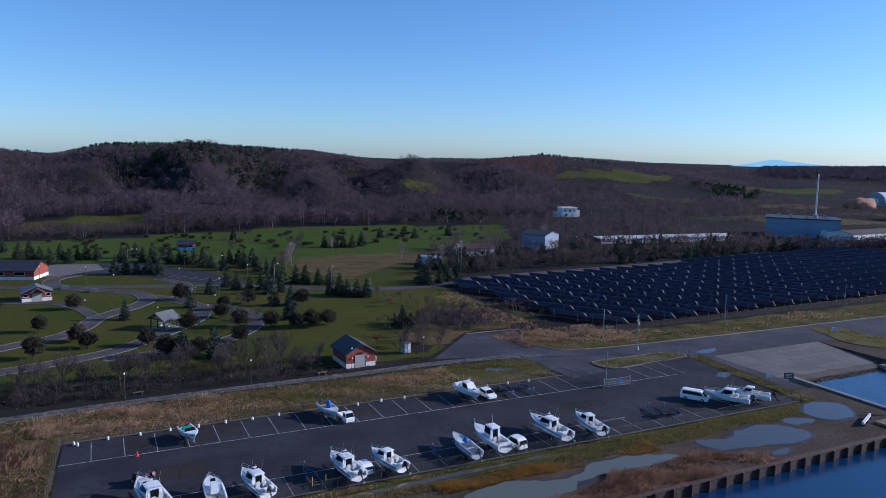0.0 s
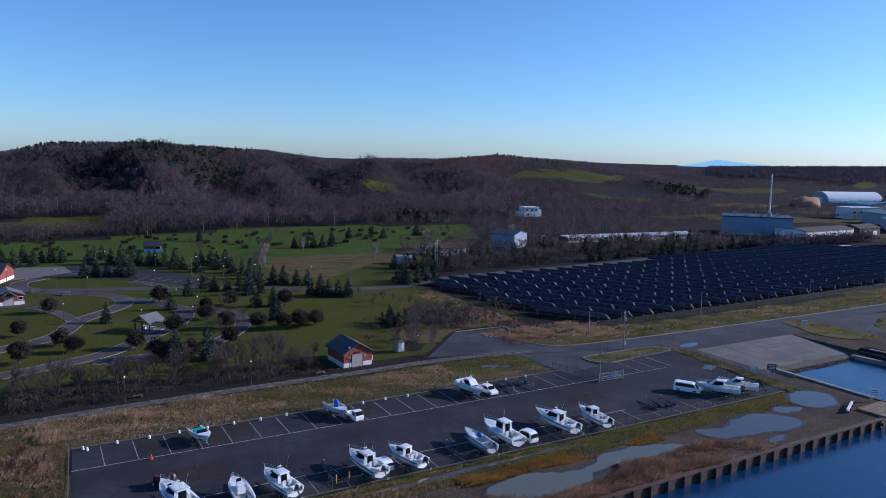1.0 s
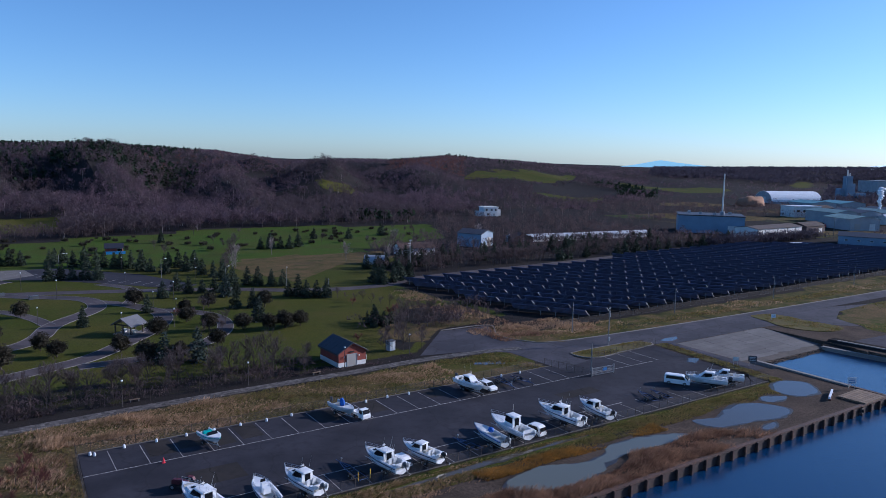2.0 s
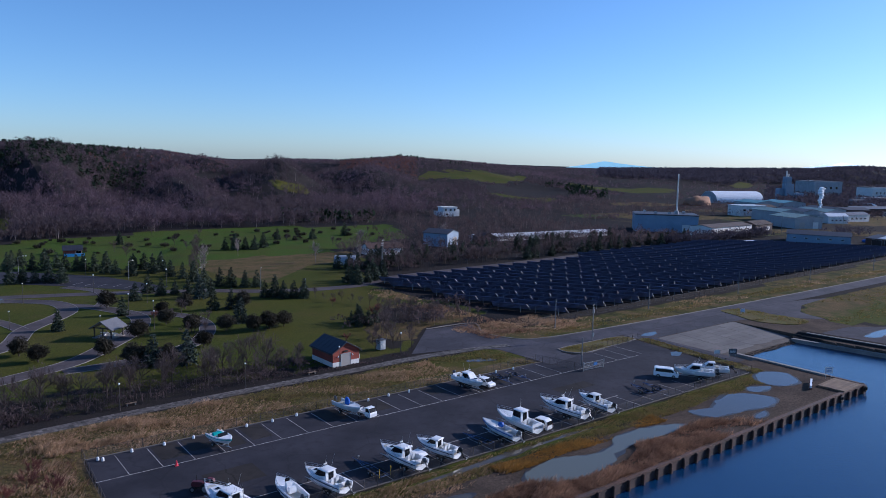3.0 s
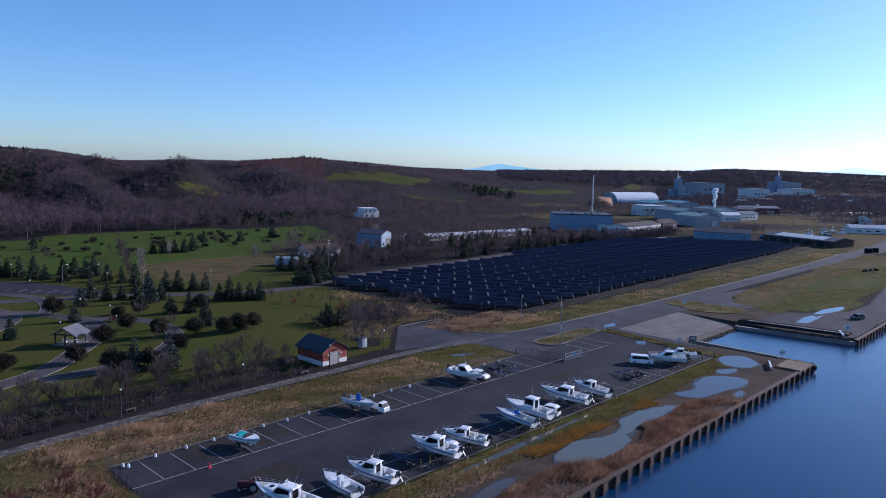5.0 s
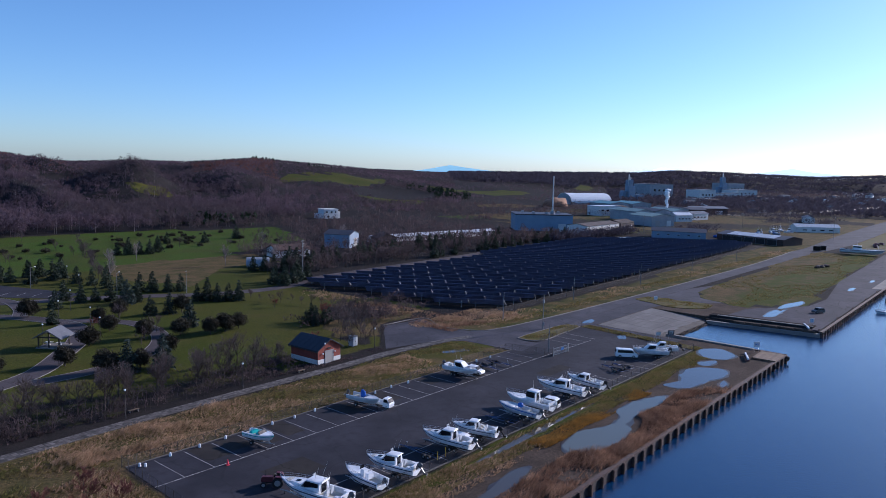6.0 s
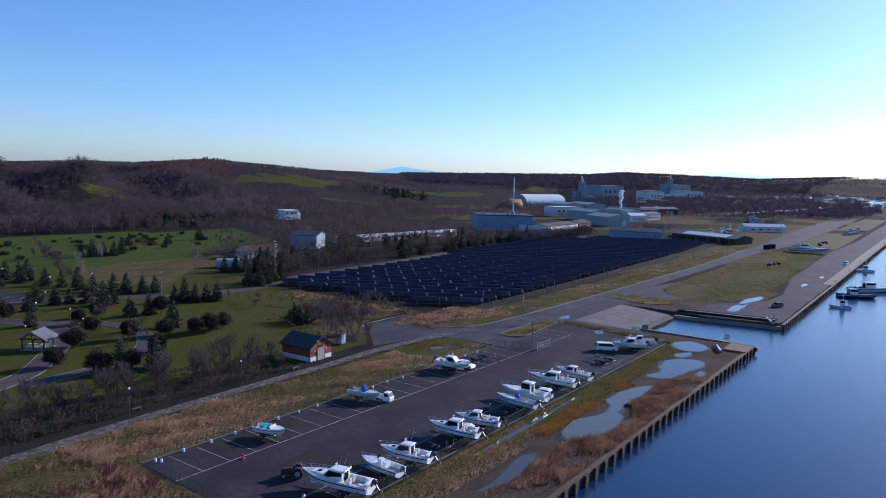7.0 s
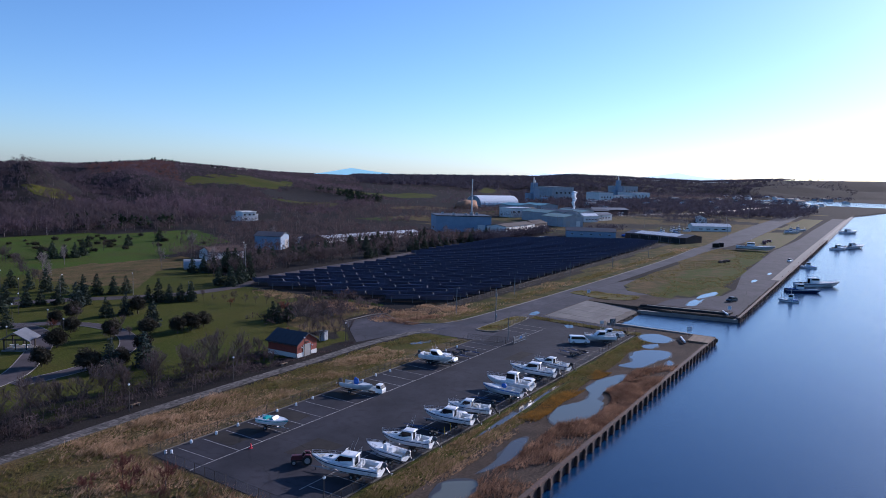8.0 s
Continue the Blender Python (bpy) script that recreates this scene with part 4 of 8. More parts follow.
def solar_table():
    """One table of dark panels on posts, glass on the far side; local x along the row, the glass faces +y."""
    rot = Matrix.Rotation(-PANEL_TILT, 4, "X")
    ob = thing("solar_table", Matrix(), "dark solar panels on a steel rack, seen from behind", "solar panel", "rows of the solar field")
    bm = bmesh.new()
    box(bm, (0, 0, 0.03), (TABLE, 3.46, 0.04))
    bmesh.ops.transform(bm, matrix=Matrix.Translation((0, 0, 1.55)) @ rot, verts=bm.verts)
    part("panel_sheet", bm, M["glass_panel"], ob)
    bm = bmesh.new()
    for y in (-1.3, -0.45, 0.45, 1.3):
        box(bm, (0, y, -0.04), (TABLE, 0.07, 0.08))
    box(bm, (0, 0, 0.0), (TABLE - 0.06, 3.4, 0.02))
    bmesh.ops.transform(bm, matrix=Matrix.Translation((0, 0, 1.55)) @ rot, verts=bm.verts)
    part("backing", bm, M["panel"], ob)
    bm = bmesh.new()
    box(bm, (0, -1.76, 0.02), (TABLE, 0.05, 0.07))
    bmesh.ops.transform(bm, matrix=Matrix.Translation((0, 0, 1.55)) @ rot, verts=bm.verts)
    part("edge_rail", bm, M["panel"], ob)
    # added pale strip that imitates the sunlit brightness in the gap
    bm = bmesh.new()
    for y in (-0.88, 0.88):
        box(bm, (TABLE / 2 + 0.22, y, -0.03), (0.17, 1.68, 0.12))
    for v in bm.verts:
        v.co.x += 0.186 * v.co.y
    bmesh.ops.transform(bm, matrix=Matrix.Translation((0, 0, 1.55)) @ rot, verts=bm.verts)
    part("gap_strip", bm, M["strip"], ob, "pale strip standing for the sunlit gap between two tables")
    for x in (-3.2, 3.2):
        bm = bmesh.new()
        box(bm, (x, -0.9, 0.95), (0.10, 0.10, 2.0))
        part("post", bm, M["steel"], ob)
    return ob


def chord(p):
    """The stretch of the row through p that lies inside the field."""
    ks = np.arange(-260, 260, 0.5)
    x, y = p.x + e_row.x * ks, p.y + e_row.y * ks
    k = ks[inside(FIELD, x, y)]
    return (k[0], k[-1]) if len(k) else (0, 0)


first_table = None
span = Vector((122.4, 143.8))
for r in range(0, 46):
    base = span + n_row * (6.66 * r)
    lo, hi = chord(base)
    k = hi - TABLE / 2
    while k - TABLE / 2 > lo - 4 and hi - lo > TABLE:
        p = base + e_row * k
        m = pose(p.x, p.y, 0, 0, 0, math.degrees(ROW_DIR))
        if first_table is None:
            first_table = solar_table()
            first_table.matrix_basis = m
        else:
            copy_thing(first_table, m)
        k -= TABLE + GAP

# ---- trees ----
def leaf_soup(centres, sizes, rng, flatten=0.5, droop=0.0):
    """Many small leaf-like blades round the given centres."""
    n = len(centres)
    c = np.repeat(np.asarray(centres), 1, 0)
    a = rng.normal(size=(n, 3))
    a[:, 2] *= flatten
    a /= np.linalg.norm(a, axis=1, keepdims=True)
    b = rng.normal(size=(n, 3))
    b -= a * (a * b).sum(1, keepdims=True)
    b /= np.linalg.norm(b, axis=1, keepdims=True)
    s = np.asarray(sizes)[:, None]
    a[:, 2] -= droop
    q = np.stack([c - a * s - b * s * 0.35, c + a * s * 0.1 - b * s * 0.6, c + a * s, c + a * s * 0.1 + b * s * 0.6], 1)
    return q.reshape(-1, 3), np.arange(4 * n).reshape(n, 4)


def trunk_mesh(height, r, seed, limbs=0, mat="bark"):
    bm = bmesh.new()
    rng = np.random.default_rng(seed)
    p = Vector((0, 0, -0.2))
    n = 5
    for k in range(n):
        q = Vector((rng.normal() * 0.04 * height / n, rng.normal() * 0.04 * height / n, height * (k + 1) / n))
        rod(bm, p, q, r * (1 - k / n * 0.85), r * (1 - (k + 1) / n * 0.85), 6, k in (0, n - 1))
        p = q
    for k in range(limbs):
        z = height * (0.35 + 0.5 * k / limbs)
        a = rng.uniform(0, math.tau)
        l = height * rng.uniform(0.15, 0.28)
        rod(bm, (0, 0, z), (math.cos(a) * l, math.sin(a) * l, z + l * 0.8), r * 0.35, r * 0.08, 4)
    return mesh_of("trunk", bm, M[mat])


def spruce_crown(height, width, seed, mat):
    rng = np.random.default_rng(seed)
    pts, sizes = [], []
    tiers = int(height * 2.1)
    for k in range(tiers):
        f = k / tiers
        z = height * (0.07 + 0.93 * f)
        reach = width * 0.5 * (1 - f) ** 0.78 * rng.uniform(0.9, 1.1) + 0.1
        for j in range(max(5, int(16 * (1 - f)) + 4)):
            a = rng.uniform(0, math.tau)
            l = reach * rng.uniform(0.75, 1.1)
            for s in np.linspace(0.35, 1.0, 4):
                pts.append((math.cos(a) * l * s + rng.normal() * 0.07, math.sin(a) * l * s + rng.normal() * 0.07, z - 0.30 * l * s + rng.normal() * 0.08))
                sizes.append(rng.uniform(0.28, 0.5) * (1.1 - 0.45 * f) * (height / 8) ** 0.5)
    v, f = leaf_soup(pts, sizes, rng, 0.45, 0.25)
    return raw("crown", v.tolist(), f.tolist(), [M[mat]])


def round_crown(height, width, seed, mat, n=2900):
    """A pine crown: clumps of needles on spreading limbs, with gaps."""
    rng = np.random.default_rng(seed)
    lobes = []
    for k in range(24):
        a, z = rng.uniform(0, math.tau), rng.uniform(-0.8, 1.0)
        rr = math.sqrt(max(0.05, 1 - z * z)) * rng.uniform(0.55, 0.85)
        lobes.append((math.cos(a) * rr * width / 2, math.sin(a) * rr * width / 2, height * 0.58 + z * height * 0.36, rng.uniform(0.20, 0.30) * width))
    pts, sizes = [], []
    for k in range(n // 3):         # the dense inside
        d = rng.normal(size=3)
        d *= rng.uniform(0.3, 0.86) / np.linalg.norm(d)
        pts.append((d[0] * width / 2, d[1] * width / 2, height * 0.58 + d[2] * height * 0.40))
        sizes.append(rng.uniform(0.35, 0.6))
    for k in range(n):
        x, y, z, r = lobes[k % len(lobes)]
        d = rng.normal(size=3)
        d /= np.linalg.norm(d)
        s = r * rng.uniform(0.6, 1.05)
        pts.append((x + d[0] * s, y + d[1] * s, z + d[2] * s * 0.75))
        sizes.append(rng.uniform(0.10, 0.20))
    v, f = leaf_soup(pts, sizes, rng, 0.8)
    return raw("crown", v.tolist(), f.tolist(), [M[mat]])


def bare_crown(height, width, seed, mat="twig", forks=3):
    """Limbs and twigs of a leafless tree, forking upwards."""
    rng = np.random.default_rng(seed)
    verts, faces = [], []

    def stick(p, q, r0, r1):
        d = q - p
        side = Vector((-d.y, d.x, 0.001 + 0.2 * d.z)).normalized()
        up = d.cross(side).normalized()
        k = len(verts)
        for c, r in ((p, r0), (q, r1)):
            for a in (0, 2.094, 4.189):
                verts.append(c + side * (r * math.cos(a)) + up * (r * math.sin(a)))
        for a in range(3):
            b = (a + 1) % 3
            faces.append((k + a, k + b, k + 3 + b, k + 3 + a))

    def grow(p, d, l, r, level):
        q = p + d * l
        if level == 0:
            side = Vector((-d.y, d.x, 0.3)).normalized() * 0.026
            k = len(verts)
            verts.extend((p - side, p + side, q + side * 0.3, q - side * 0.3))
            faces.append((k, k + 1, k + 2, k + 3))
            return
        stick(p, q, r, r * 0.6)
        for k in range(4 if level > 1 else 7):
            s = rng.uniform(0.35, 1.0)
            a = Vector(rng.normal(size=3))
            nd = (d + a * 0.42 + Vector((0, 0, 0.18))).normalized()
            grow(p.lerp(q, s), nd, l * rng.uniform(0.5, 0.8), r * 0.5, level - 1)

    for k in range(6):
        a = rng.uniform(0, math.tau)
        lean = width / height * rng.uniform(0.5, 1.1)
        grow(Vector((0, 0, height * rng.uniform(0.15, 0.45))), Vector((math.cos(a) * lean, math.sin(a) * lean, 1)).normalized(), height * 0.3, 0.055 * height / 7, forks)
    return raw("crown", [tuple(v) for v in verts], faces, [M[mat]])


def tree_kind(name, label, crown, trunk, category="tree"):
    ob = thing(name, Matrix(), label, category)
    for nm, me in (("trunk", trunk), ("crown", crown)):
        o = new(nm, me)
        o.parent = ob
    return ob


def plant(kinds, spots, rng, size=(0.85, 1.15), group=""):
    for n, (x, y) in enumerate(spots):
        src = kinds[n % len(kinds)]
        k = rng.uniform(*size)
        m = pose(x, y, float(relief(np.array(x), np.array(y))), 0, 0, rng.uniform(0, 360)) @ Matrix.Diagonal((k * rng.uniform(0.9, 1.1), k * rng.uniform(0.9, 1.1), k, 1))
        if not src.get("used"):
            src["used"] = 1
            src.matrix_basis = m
            ob = src
        else:
            ob = copy_thing(src, Matrix())
            ob.matrix_basis = m
        if group:
            ob["group"] = group


rng = np.random.default_rng(5)
spruces = [tree_kind("spruce_tree", "dark green spruce with drooping branches on the lawn", spruce_crown(h, w, s, "needle"), trunk_mesh(h * 0.8, 0.16, s)) for h, w, s in ((6.6, 4.5, 1), (7.2, 4.4, 2), (5.8, 4.4, 3))]
blues = [tree_kind("blue_spruce", "tall blue-green spruce in the park", spruce_crown(h, w, s, "needle_blue"), trunk_mesh(h * 0.8, 0.2, s)) for h, w, s in ((7.6, 5.2, 11), (6.8, 4.8, 12))]
pines = [tree_kind("pine_tree", "dark rounded pine on the park lawn", round_crown(h, w, s, "pine"), trunk_mesh(h * 0.62, 0.2, s, 4)) for h, w, s in ((4.6, 4.6, 21), (4.2, 4.6, 22), (4.9, 4.3, 23))]
bares = [tree_kind("bare_tree", "leafless grey-brown tree beside the path", bare_crown(h, w, s), trunk_mesh(h * 0.5, 0.12, s, 0)) for h, w, s in ((6.5, 6.0, 31), (7.5, 6.2, 32), (5.6, 5.6, 33))]
reds = [tree_kind("red_bush", "leafless bush with red autumn twigs", bare_crown(3.6, 3.6, 41, "rust_leaf", 3), trunk_mesh(1.6, 0.07, 41))]
birches = [tree_kind("birch_tree", "pale-barked leafless birch behind the lawn", bare_crown(h, 3.6, s, "birch"), trunk_mesh(h * 0.75, 0.13, s, 0, "birch")) for h, s in ((10.0, 51), (11.5, 52))]

CAR_PARK_ROW = [(5.2, 272), (8.7, 272.2), (11.9, 271), (15.7, 269.7), (19, 267.1), (-35, 347), (-28, 325), (-23.5, 319), (-20, 318), (-16, 304), (-13, 316), (-9.6, 306), (-7, 314), (-3.8, 312.6), (-0.3, 311.4), (8.5, 303), (10.8, 312), (13.7, 313)]
LANE_ROW = [(15.6, 300), (19, 297), (23.3, 300.6), (25, 294), (28, 291), (30, 289), (33, 287), (35.5, 281), (37.7, 277), (41, 270), (45.5, 284), (48.9, 283), (49, 273), (52.6, 276), (51.5, 262), (53.8, 256), (54.7, 248), (56, 242), (58.9, 236), (61.5, 233), (65, 230), (68.5, 229)]
LAWN_ROW = [(63.4, 211.5), (66, 210.5), (67.5, 207.5), (70, 206), (72.5, 204.5), (67.1, 167.6), (68.4, 165.5), (70, 164.2), (72.5, 165.2), (69.5, 168.5), (66.6, 163.4)]
GOLF_TREES = [(94, 322), (98, 320), (102, 319), (106, 318), (112, 322), (148.6, 344), (172, 352), (60, 362), (132, 350)]
PARK_SPRUCE = [(36.8, 236), (38.6, 229.4), (42.7, 229.6), (45.8, 226.7), (5.6, 197.8), (22.3, 207.4), (44.1, 201.8), (50.5, 221), (30.5, 226)]
plant(spruces, CAR_PARK_ROW, rng, group="conifers round the car park")
plant(spruces, LANE_ROW, rng, group="conifers along the lane")
plant(spruces, LAWN_ROW[:5], rng, (0.8, 1.05), "conifers at the lawn's edge")
plant(spruces, LAWN_ROW[5:], rng, (0.55, 0.75), "conifers at the lawn's edge")
plant(spruces, GOLF_TREES, rng, (0.9, 1.2), "conifers on the far lawn")
plant(spruces, PARK_SPRUCE, rng, (0.75, 0.95), "conifers in the park")
plant(blues, [(44.2, 183.4), (15.3, 156.6), (21.3, 154.6), (48.6, 200.5), (46.8, 219.5)], rng, (0.85, 1.0), "blue spruces in the park")
plant(pines, [(21.3, 219.1), (-6.3, 215.7), (-13.1, 191.1), (-5, 178.4), (-2.6, 171.4), (-12.7, 166.6), (9.2, 169.1), (19.1, 181.1), (30.8, 179.9), (38.2, 206.8), (38.1, 177), (43.3, 173), (47.4, 173.2), (51.6, 174), (51.8, 199.9), (28.4, 165.0), (28.5, 191.5), (30.3, 201.0), (12.4, 158.8), (18.6, 158.2), (-24.5, 214), (-29, 199)], rng, (0.78, 1.0), "pines in the park")
hedge = [(-80 + 3.3 * k + rng.normal(), 136.5 + rng.uniform(0, 11)) for k in range(36)]
plant(bares, [p for p in hedge if p[0] < 37], rng, (0.75, 1.1), "leafless trees beside the path")
plant(bares, [(38, 139.5), (40, 143), (41.5, 146.5), (37, 136.5), (36, 142)], rng, (0.5, 0.7), "leafless trees beside the path")
shelter_belt = [(-84 + 4.1 * k + rng.normal() * 0.8, 135.4 + rng.uniform(0, 5.5) + 0.02 * k * 4) for k in range(29)]
plant(bares, [p for p in shelter_belt if p[0] < 38], rng, (0.75, 1.1), "leafless trees beside the path")
plant(bares, [(-70 + 5.2 * k + rng.normal(), 141.5 + rng.uniform(0, 5)) for k in range(20)], rng, (0.75, 1.1), "leafless trees beside the path")
plant(bares, [(62, 141), (64.5, 145), (61, 148), (66, 150), (68, 155), (71, 158), (73, 162), (76, 158), (79, 160), (82, 163), (76, 166), (58, 142), (66.5, 140.5), (70.5, 147), (84, 158), (88, 161), (92, 158), (96, 160), (81, 168), (87, 170)], rng, (0.6, 0.95), "leafless thicket by the forecourt")
plant(bares, [(74 + 1.35 * k, 205.5 - 2.9 * k) for k in range(14)], rng, (0.38, 0.55), "young trees along the fence line")
plant(bares, [(32 + rng.normal() * 3, 182 + rng.normal() * 12) for k in range(7)], rng, (0.5, 0.8), "leafless trees in the park")
plant(bares, [(58 + 2.2 * k, 258 + 6 * k + rng.normal() * 2) for k in range(14)], rng, (0.7, 1.0), "leafless trees by the far lawn")
plant(bares, [(rng.uniform(50, 205), rng.uniform(318, 392)) for k in range(22)], rng, (0.5, 0.85), "leafless trees on the far lawn")
plant(reds, [(75, 170), (78, 172.5), (80, 176), (56, 151), (27, 196.5), (73.5, 189), (-11.5, 105), (-13.5, 109), (-16, 106), (-12.5, 112), (-18, 110.5), (-15, 102)], rng, (0.8, 1.2), "red autumn bushes")
plant(bares, [(176, 279), (180, 277.5), (184, 278.5), (188, 276), (192, 277), (197, 279), (172, 284)], rng, (0.7, 1.1), "leafless trees before the barn")
plant(birches, [(119, 250), (150, 300), (62, 261), (66, 270), (91, 300), (196, 296), (110, 268)], rng, (0.8, 1.0), "birches")

# ---- woods, scrub and far conifers, each one mass ----
def tree_mass(spots, heights, widths, rng, kind, blades=14, stems=2, fine=0.13, size=1.0):
    """Small trees joined: a stem and a crown of upright ragged blades each."""
    n = len(spots)
    z0 = relief(spots[:, 0], spots[:, 1])
    base = np.stack([spots[:, 0], spots[:, 1], z0], 1)
    verts, faces, slots = [], [], []
    count = 0
    # stems
    for dx, dy in ((1, 0), (0, 1))[:stems]:
        w = 0.009 * heights + 0.02
        off = np.stack([w * dx, w * dy, 0 * w], 1)
        top = base + np.stack([0 * w, 0 * w, heights * 0.82], 1)
        q = np.stack([base - off, base + off, top + off * 0.4, top - off * 0.4], 1)
        verts.append(q.reshape(-1, 3))
        faces.append(np.arange(4 * n).reshape(n, 4) + count)
        slots.append((rng.uniform(size=n) < 0.15).astype(int))
        count += 4 * n
    for b in range(blades):
        a = rng.uniform(0, math.tau, n)
        if kind == "bare":
            f = rng.uniform(0.35, 0.95, n)
            spread = np.sqrt(np.clip(1 - ((f - 0.60) / 0.40) ** 2, 0.05, 1)) * rng.uniform(0.2, 1.0, n) ** 0.6
            c = base + np.stack([np.cos(a) * spread * widths / 2, np.sin(a) * spread * widths / 2, f * heights], 1)
            d = rng.normal(size=(n, 3)) * (0.42, 0.42, 0.30) + (0, 0, 0.48)
        else:
            f = (b + rng.uniform(0, 1, n)) / blades
            spread = (1 - f) * rng.uniform(0.35, 0.8, n)
            c = base + np.stack([np.cos(a) * spread * widths / 2, np.sin(a) * spread * widths / 2, (0.12 + 0.8 * f) * heights], 1)
            d = np.stack([np.cos(a), np.sin(a), -0.5 + 0 * a], 1) + rng.normal(size=(n, 3)) * 0.25
        d /= np.linalg.norm(d, axis=1, keepdims=True)
        s = rng.normal(size=(n, 3))
        s -= d * (s * d).sum(1, keepdims=True)
        s /= np.linalg.norm(s, axis=1, keepdims=True)
        l = (widths * size * rng.uniform(0.22, 0.45, n))[:, None]
        k = fine * 0.8 if kind == "bare" else 0.42
        q = np.stack([c - d * l, c + s * l * k, c + d * l, c - s * l * k], 1)
        verts.append(q.reshape(-1, 3))
        faces.append(np.arange(4 * n).reshape(n, 4) + count)
        slots.append(np.zeros(n, int))
        count += 4 * n
    return np.concatenate(verts).tolist(), np.concatenate(faces).tolist(), np.concatenate(slots)


rng = np.random.default_rng(9)


def scatter(n, az0, az1, r0, r1):
    """Spots over a sector round the hub, denser near by."""
    az = np.radians(rng.uniform(az0, az1, n))
    r = r0 * (r1 / r0) ** rng.uniform(0, 1, n)
    return np.stack([HUB[0] + np.sin(az) * r, HUB[1] + np.cos(az) * r], 1)


def open_woods(spots):
    u, v = spots.T
    keep = (field_at(u, v) == 0) & ~before_field(u, v) & ~inside(PARK, u, v) & (v > 394) & (land_z(u, v) > -1)
    keep &= ~((u > 285) & (u < 335) & (v > 405) & (v < 450)) & ~((u > 190) & (u < 345) & (v < 432))
    keep &= ~((u > 330) & (v < 520) & (u < 1500) & (rng.uniform(size=len(u)) < 0.9))
    keep &= ~((u > 330) & (v < 760) & (u < 1500) & (rng.uniform(size=len(u)) < 0.45))
    return spots[keep]


def plain_woods(n):
    """Belts of trees over the far plain beyond the works."""
    s = scatter(n, 62, 99, 700, 2900)
    u, v = s.T
    belt = np.sin(u / 130 + 0.6 * np.sin(v / 90)) + np.sin(v / 70 + u / 300) + 0.5 * np.sin(u / 47 - v / 31)
    return s[(v > 160 + 40 * np.sin(u / 200)) & (belt > -0.9) & ((u > 760) | (v > 420))]


low = scatter(5000, 20, 52, 560, 1100)
low = low[before_field(low[:, 0], low[:, 1]) & (field_at(low[:, 0], low[:, 1]) == 0)]
n = len(low)
v_, f_, s_ = tree_mass(low, rng.uniform(1.2, 2.6, n), rng.uniform(3, 5.5, n), rng, "bare", 8, 1, 0.5)
tagged(new("hedge_scrub", raw("hedge_scrub", v_, f_, [M["twig_far"], M["birch"]], s_)), "low brown scrub below the hill fields", "scrub", kind="stuff")
near = open_woods(scatter(7500, -14, 50, 385, 820))
n = len(near)
v_, f_, s_ = tree_mass(near, rng.uniform(6.5, 11, n), rng.uniform(4.5, 7.5, n), rng, "bare", 32, 2, 0.32, 0.66)
tagged(new("bare_woods", raw("bare_woods", v_, f_, [M["twig_far"], M["birch"]], s_)), "leafless purple-brown woods at the foot of the hills", "woods", kind="stuff")
belts = plain_woods(15000)
belts = belts[land_z(belts[:, 0], belts[:, 1]) > -1]
n = len(belts)
v_, f_, s_ = tree_mass(belts, rng.uniform(5, 9, n), rng.uniform(5, 8, n), rng, "bare", 7, 1, 0.6)
tagged(new("plain_woods", raw("plain_woods", v_, f_, [M["hazed_wood"], M["birch"]], s_)), "dark leafless tree belts on the far plain, tinted for haze", "woods", kind="stuff")
far = open_woods(np.concatenate([scatter(22000, -14, 50, 780, 1750), scatter(9000, 44, 99, 900, 3400)]))
n = len(far)
v_, f_, s_ = tree_mass(far, rng.uniform(4, 6.5, n), rng.uniform(4.5, 7, n), rng, "bare", 9, 1, 0.6, 0.64)
tagged(new("hill_woods", raw("hill_woods", v_, f_, [M["twig_far"], M["birch"]], s_)), "leafless purple-brown woods covering the far hills", "woods", kind="stuff")
ridge = open_woods(scatter(15000, 50, 102, 1500, 3300))
ridge = ridge[relief(ridge[:, 0], ridge[:, 1]) > 3.0]
n = len(ridge)
v_, f_, s_ = tree_mass(ridge, rng.uniform(7, 11, n), rng.uniform(10, 17, n), rng, "bare", 6, 1, 0.75, 0.8)
tagged(new("ridge_woods", raw("ridge_woods", v_, f_, [M["hazed_wood"], M["birch"]], s_)), "dark leafless woods along the farthest ridge, tinted for haze", "woods", kind="stuff")
red = np.concatenate([scatter(700, 30, 36, 1000, 1300), scatter(300, 8, 24, 800, 1300)])
red = open_woods(red)
n = len(red)
v_, f_, s_ = tree_mass(red, rng.uniform(4, 6.5, n), rng.uniform(4.5, 7, n), rng, "bare", 12, 1, 0.6, 0.65)
tagged(new("russet_woods", raw("russet_woods", v_, f_, [M["russet"], M["birch"]], s_)), "russet autumn trees on the far hills", "woods", kind="stuff")

spots = np.concatenate([scatter(3600, -14, 16, 700, 1400), scatter(220, 30, 45, 1250, 1400), scatter(420, 46, 51, 870, 1150), scatter(120, 26, 33, 470, 620)])
u, v = spots.T
clump = np.sin(u / 90) + np.sin(v / 60 + u / 130) + 0.8 * np.sin(u / 23 + np.sin(v / 17)) + 0.6 * np.sin(v / 21 - u / 37)
spots = spots[(clump + rng.normal(size=len(u)) * 0.5 > 0.55) & (field_at(u, v) == 0)]
n = len(spots)
v_, f_, s_ = tree_mass(spots, rng.uniform(6, 9, n), rng.uniform(4.5, 7, n), rng, "conifer", 11, 1)
tagged(new("conifer_woods", raw("conifer_woods", v_, f_, [M["conifer_far"], M["birch"]], s_)), "dark conifers among the bare hill woods", "woods", kind="stuff")

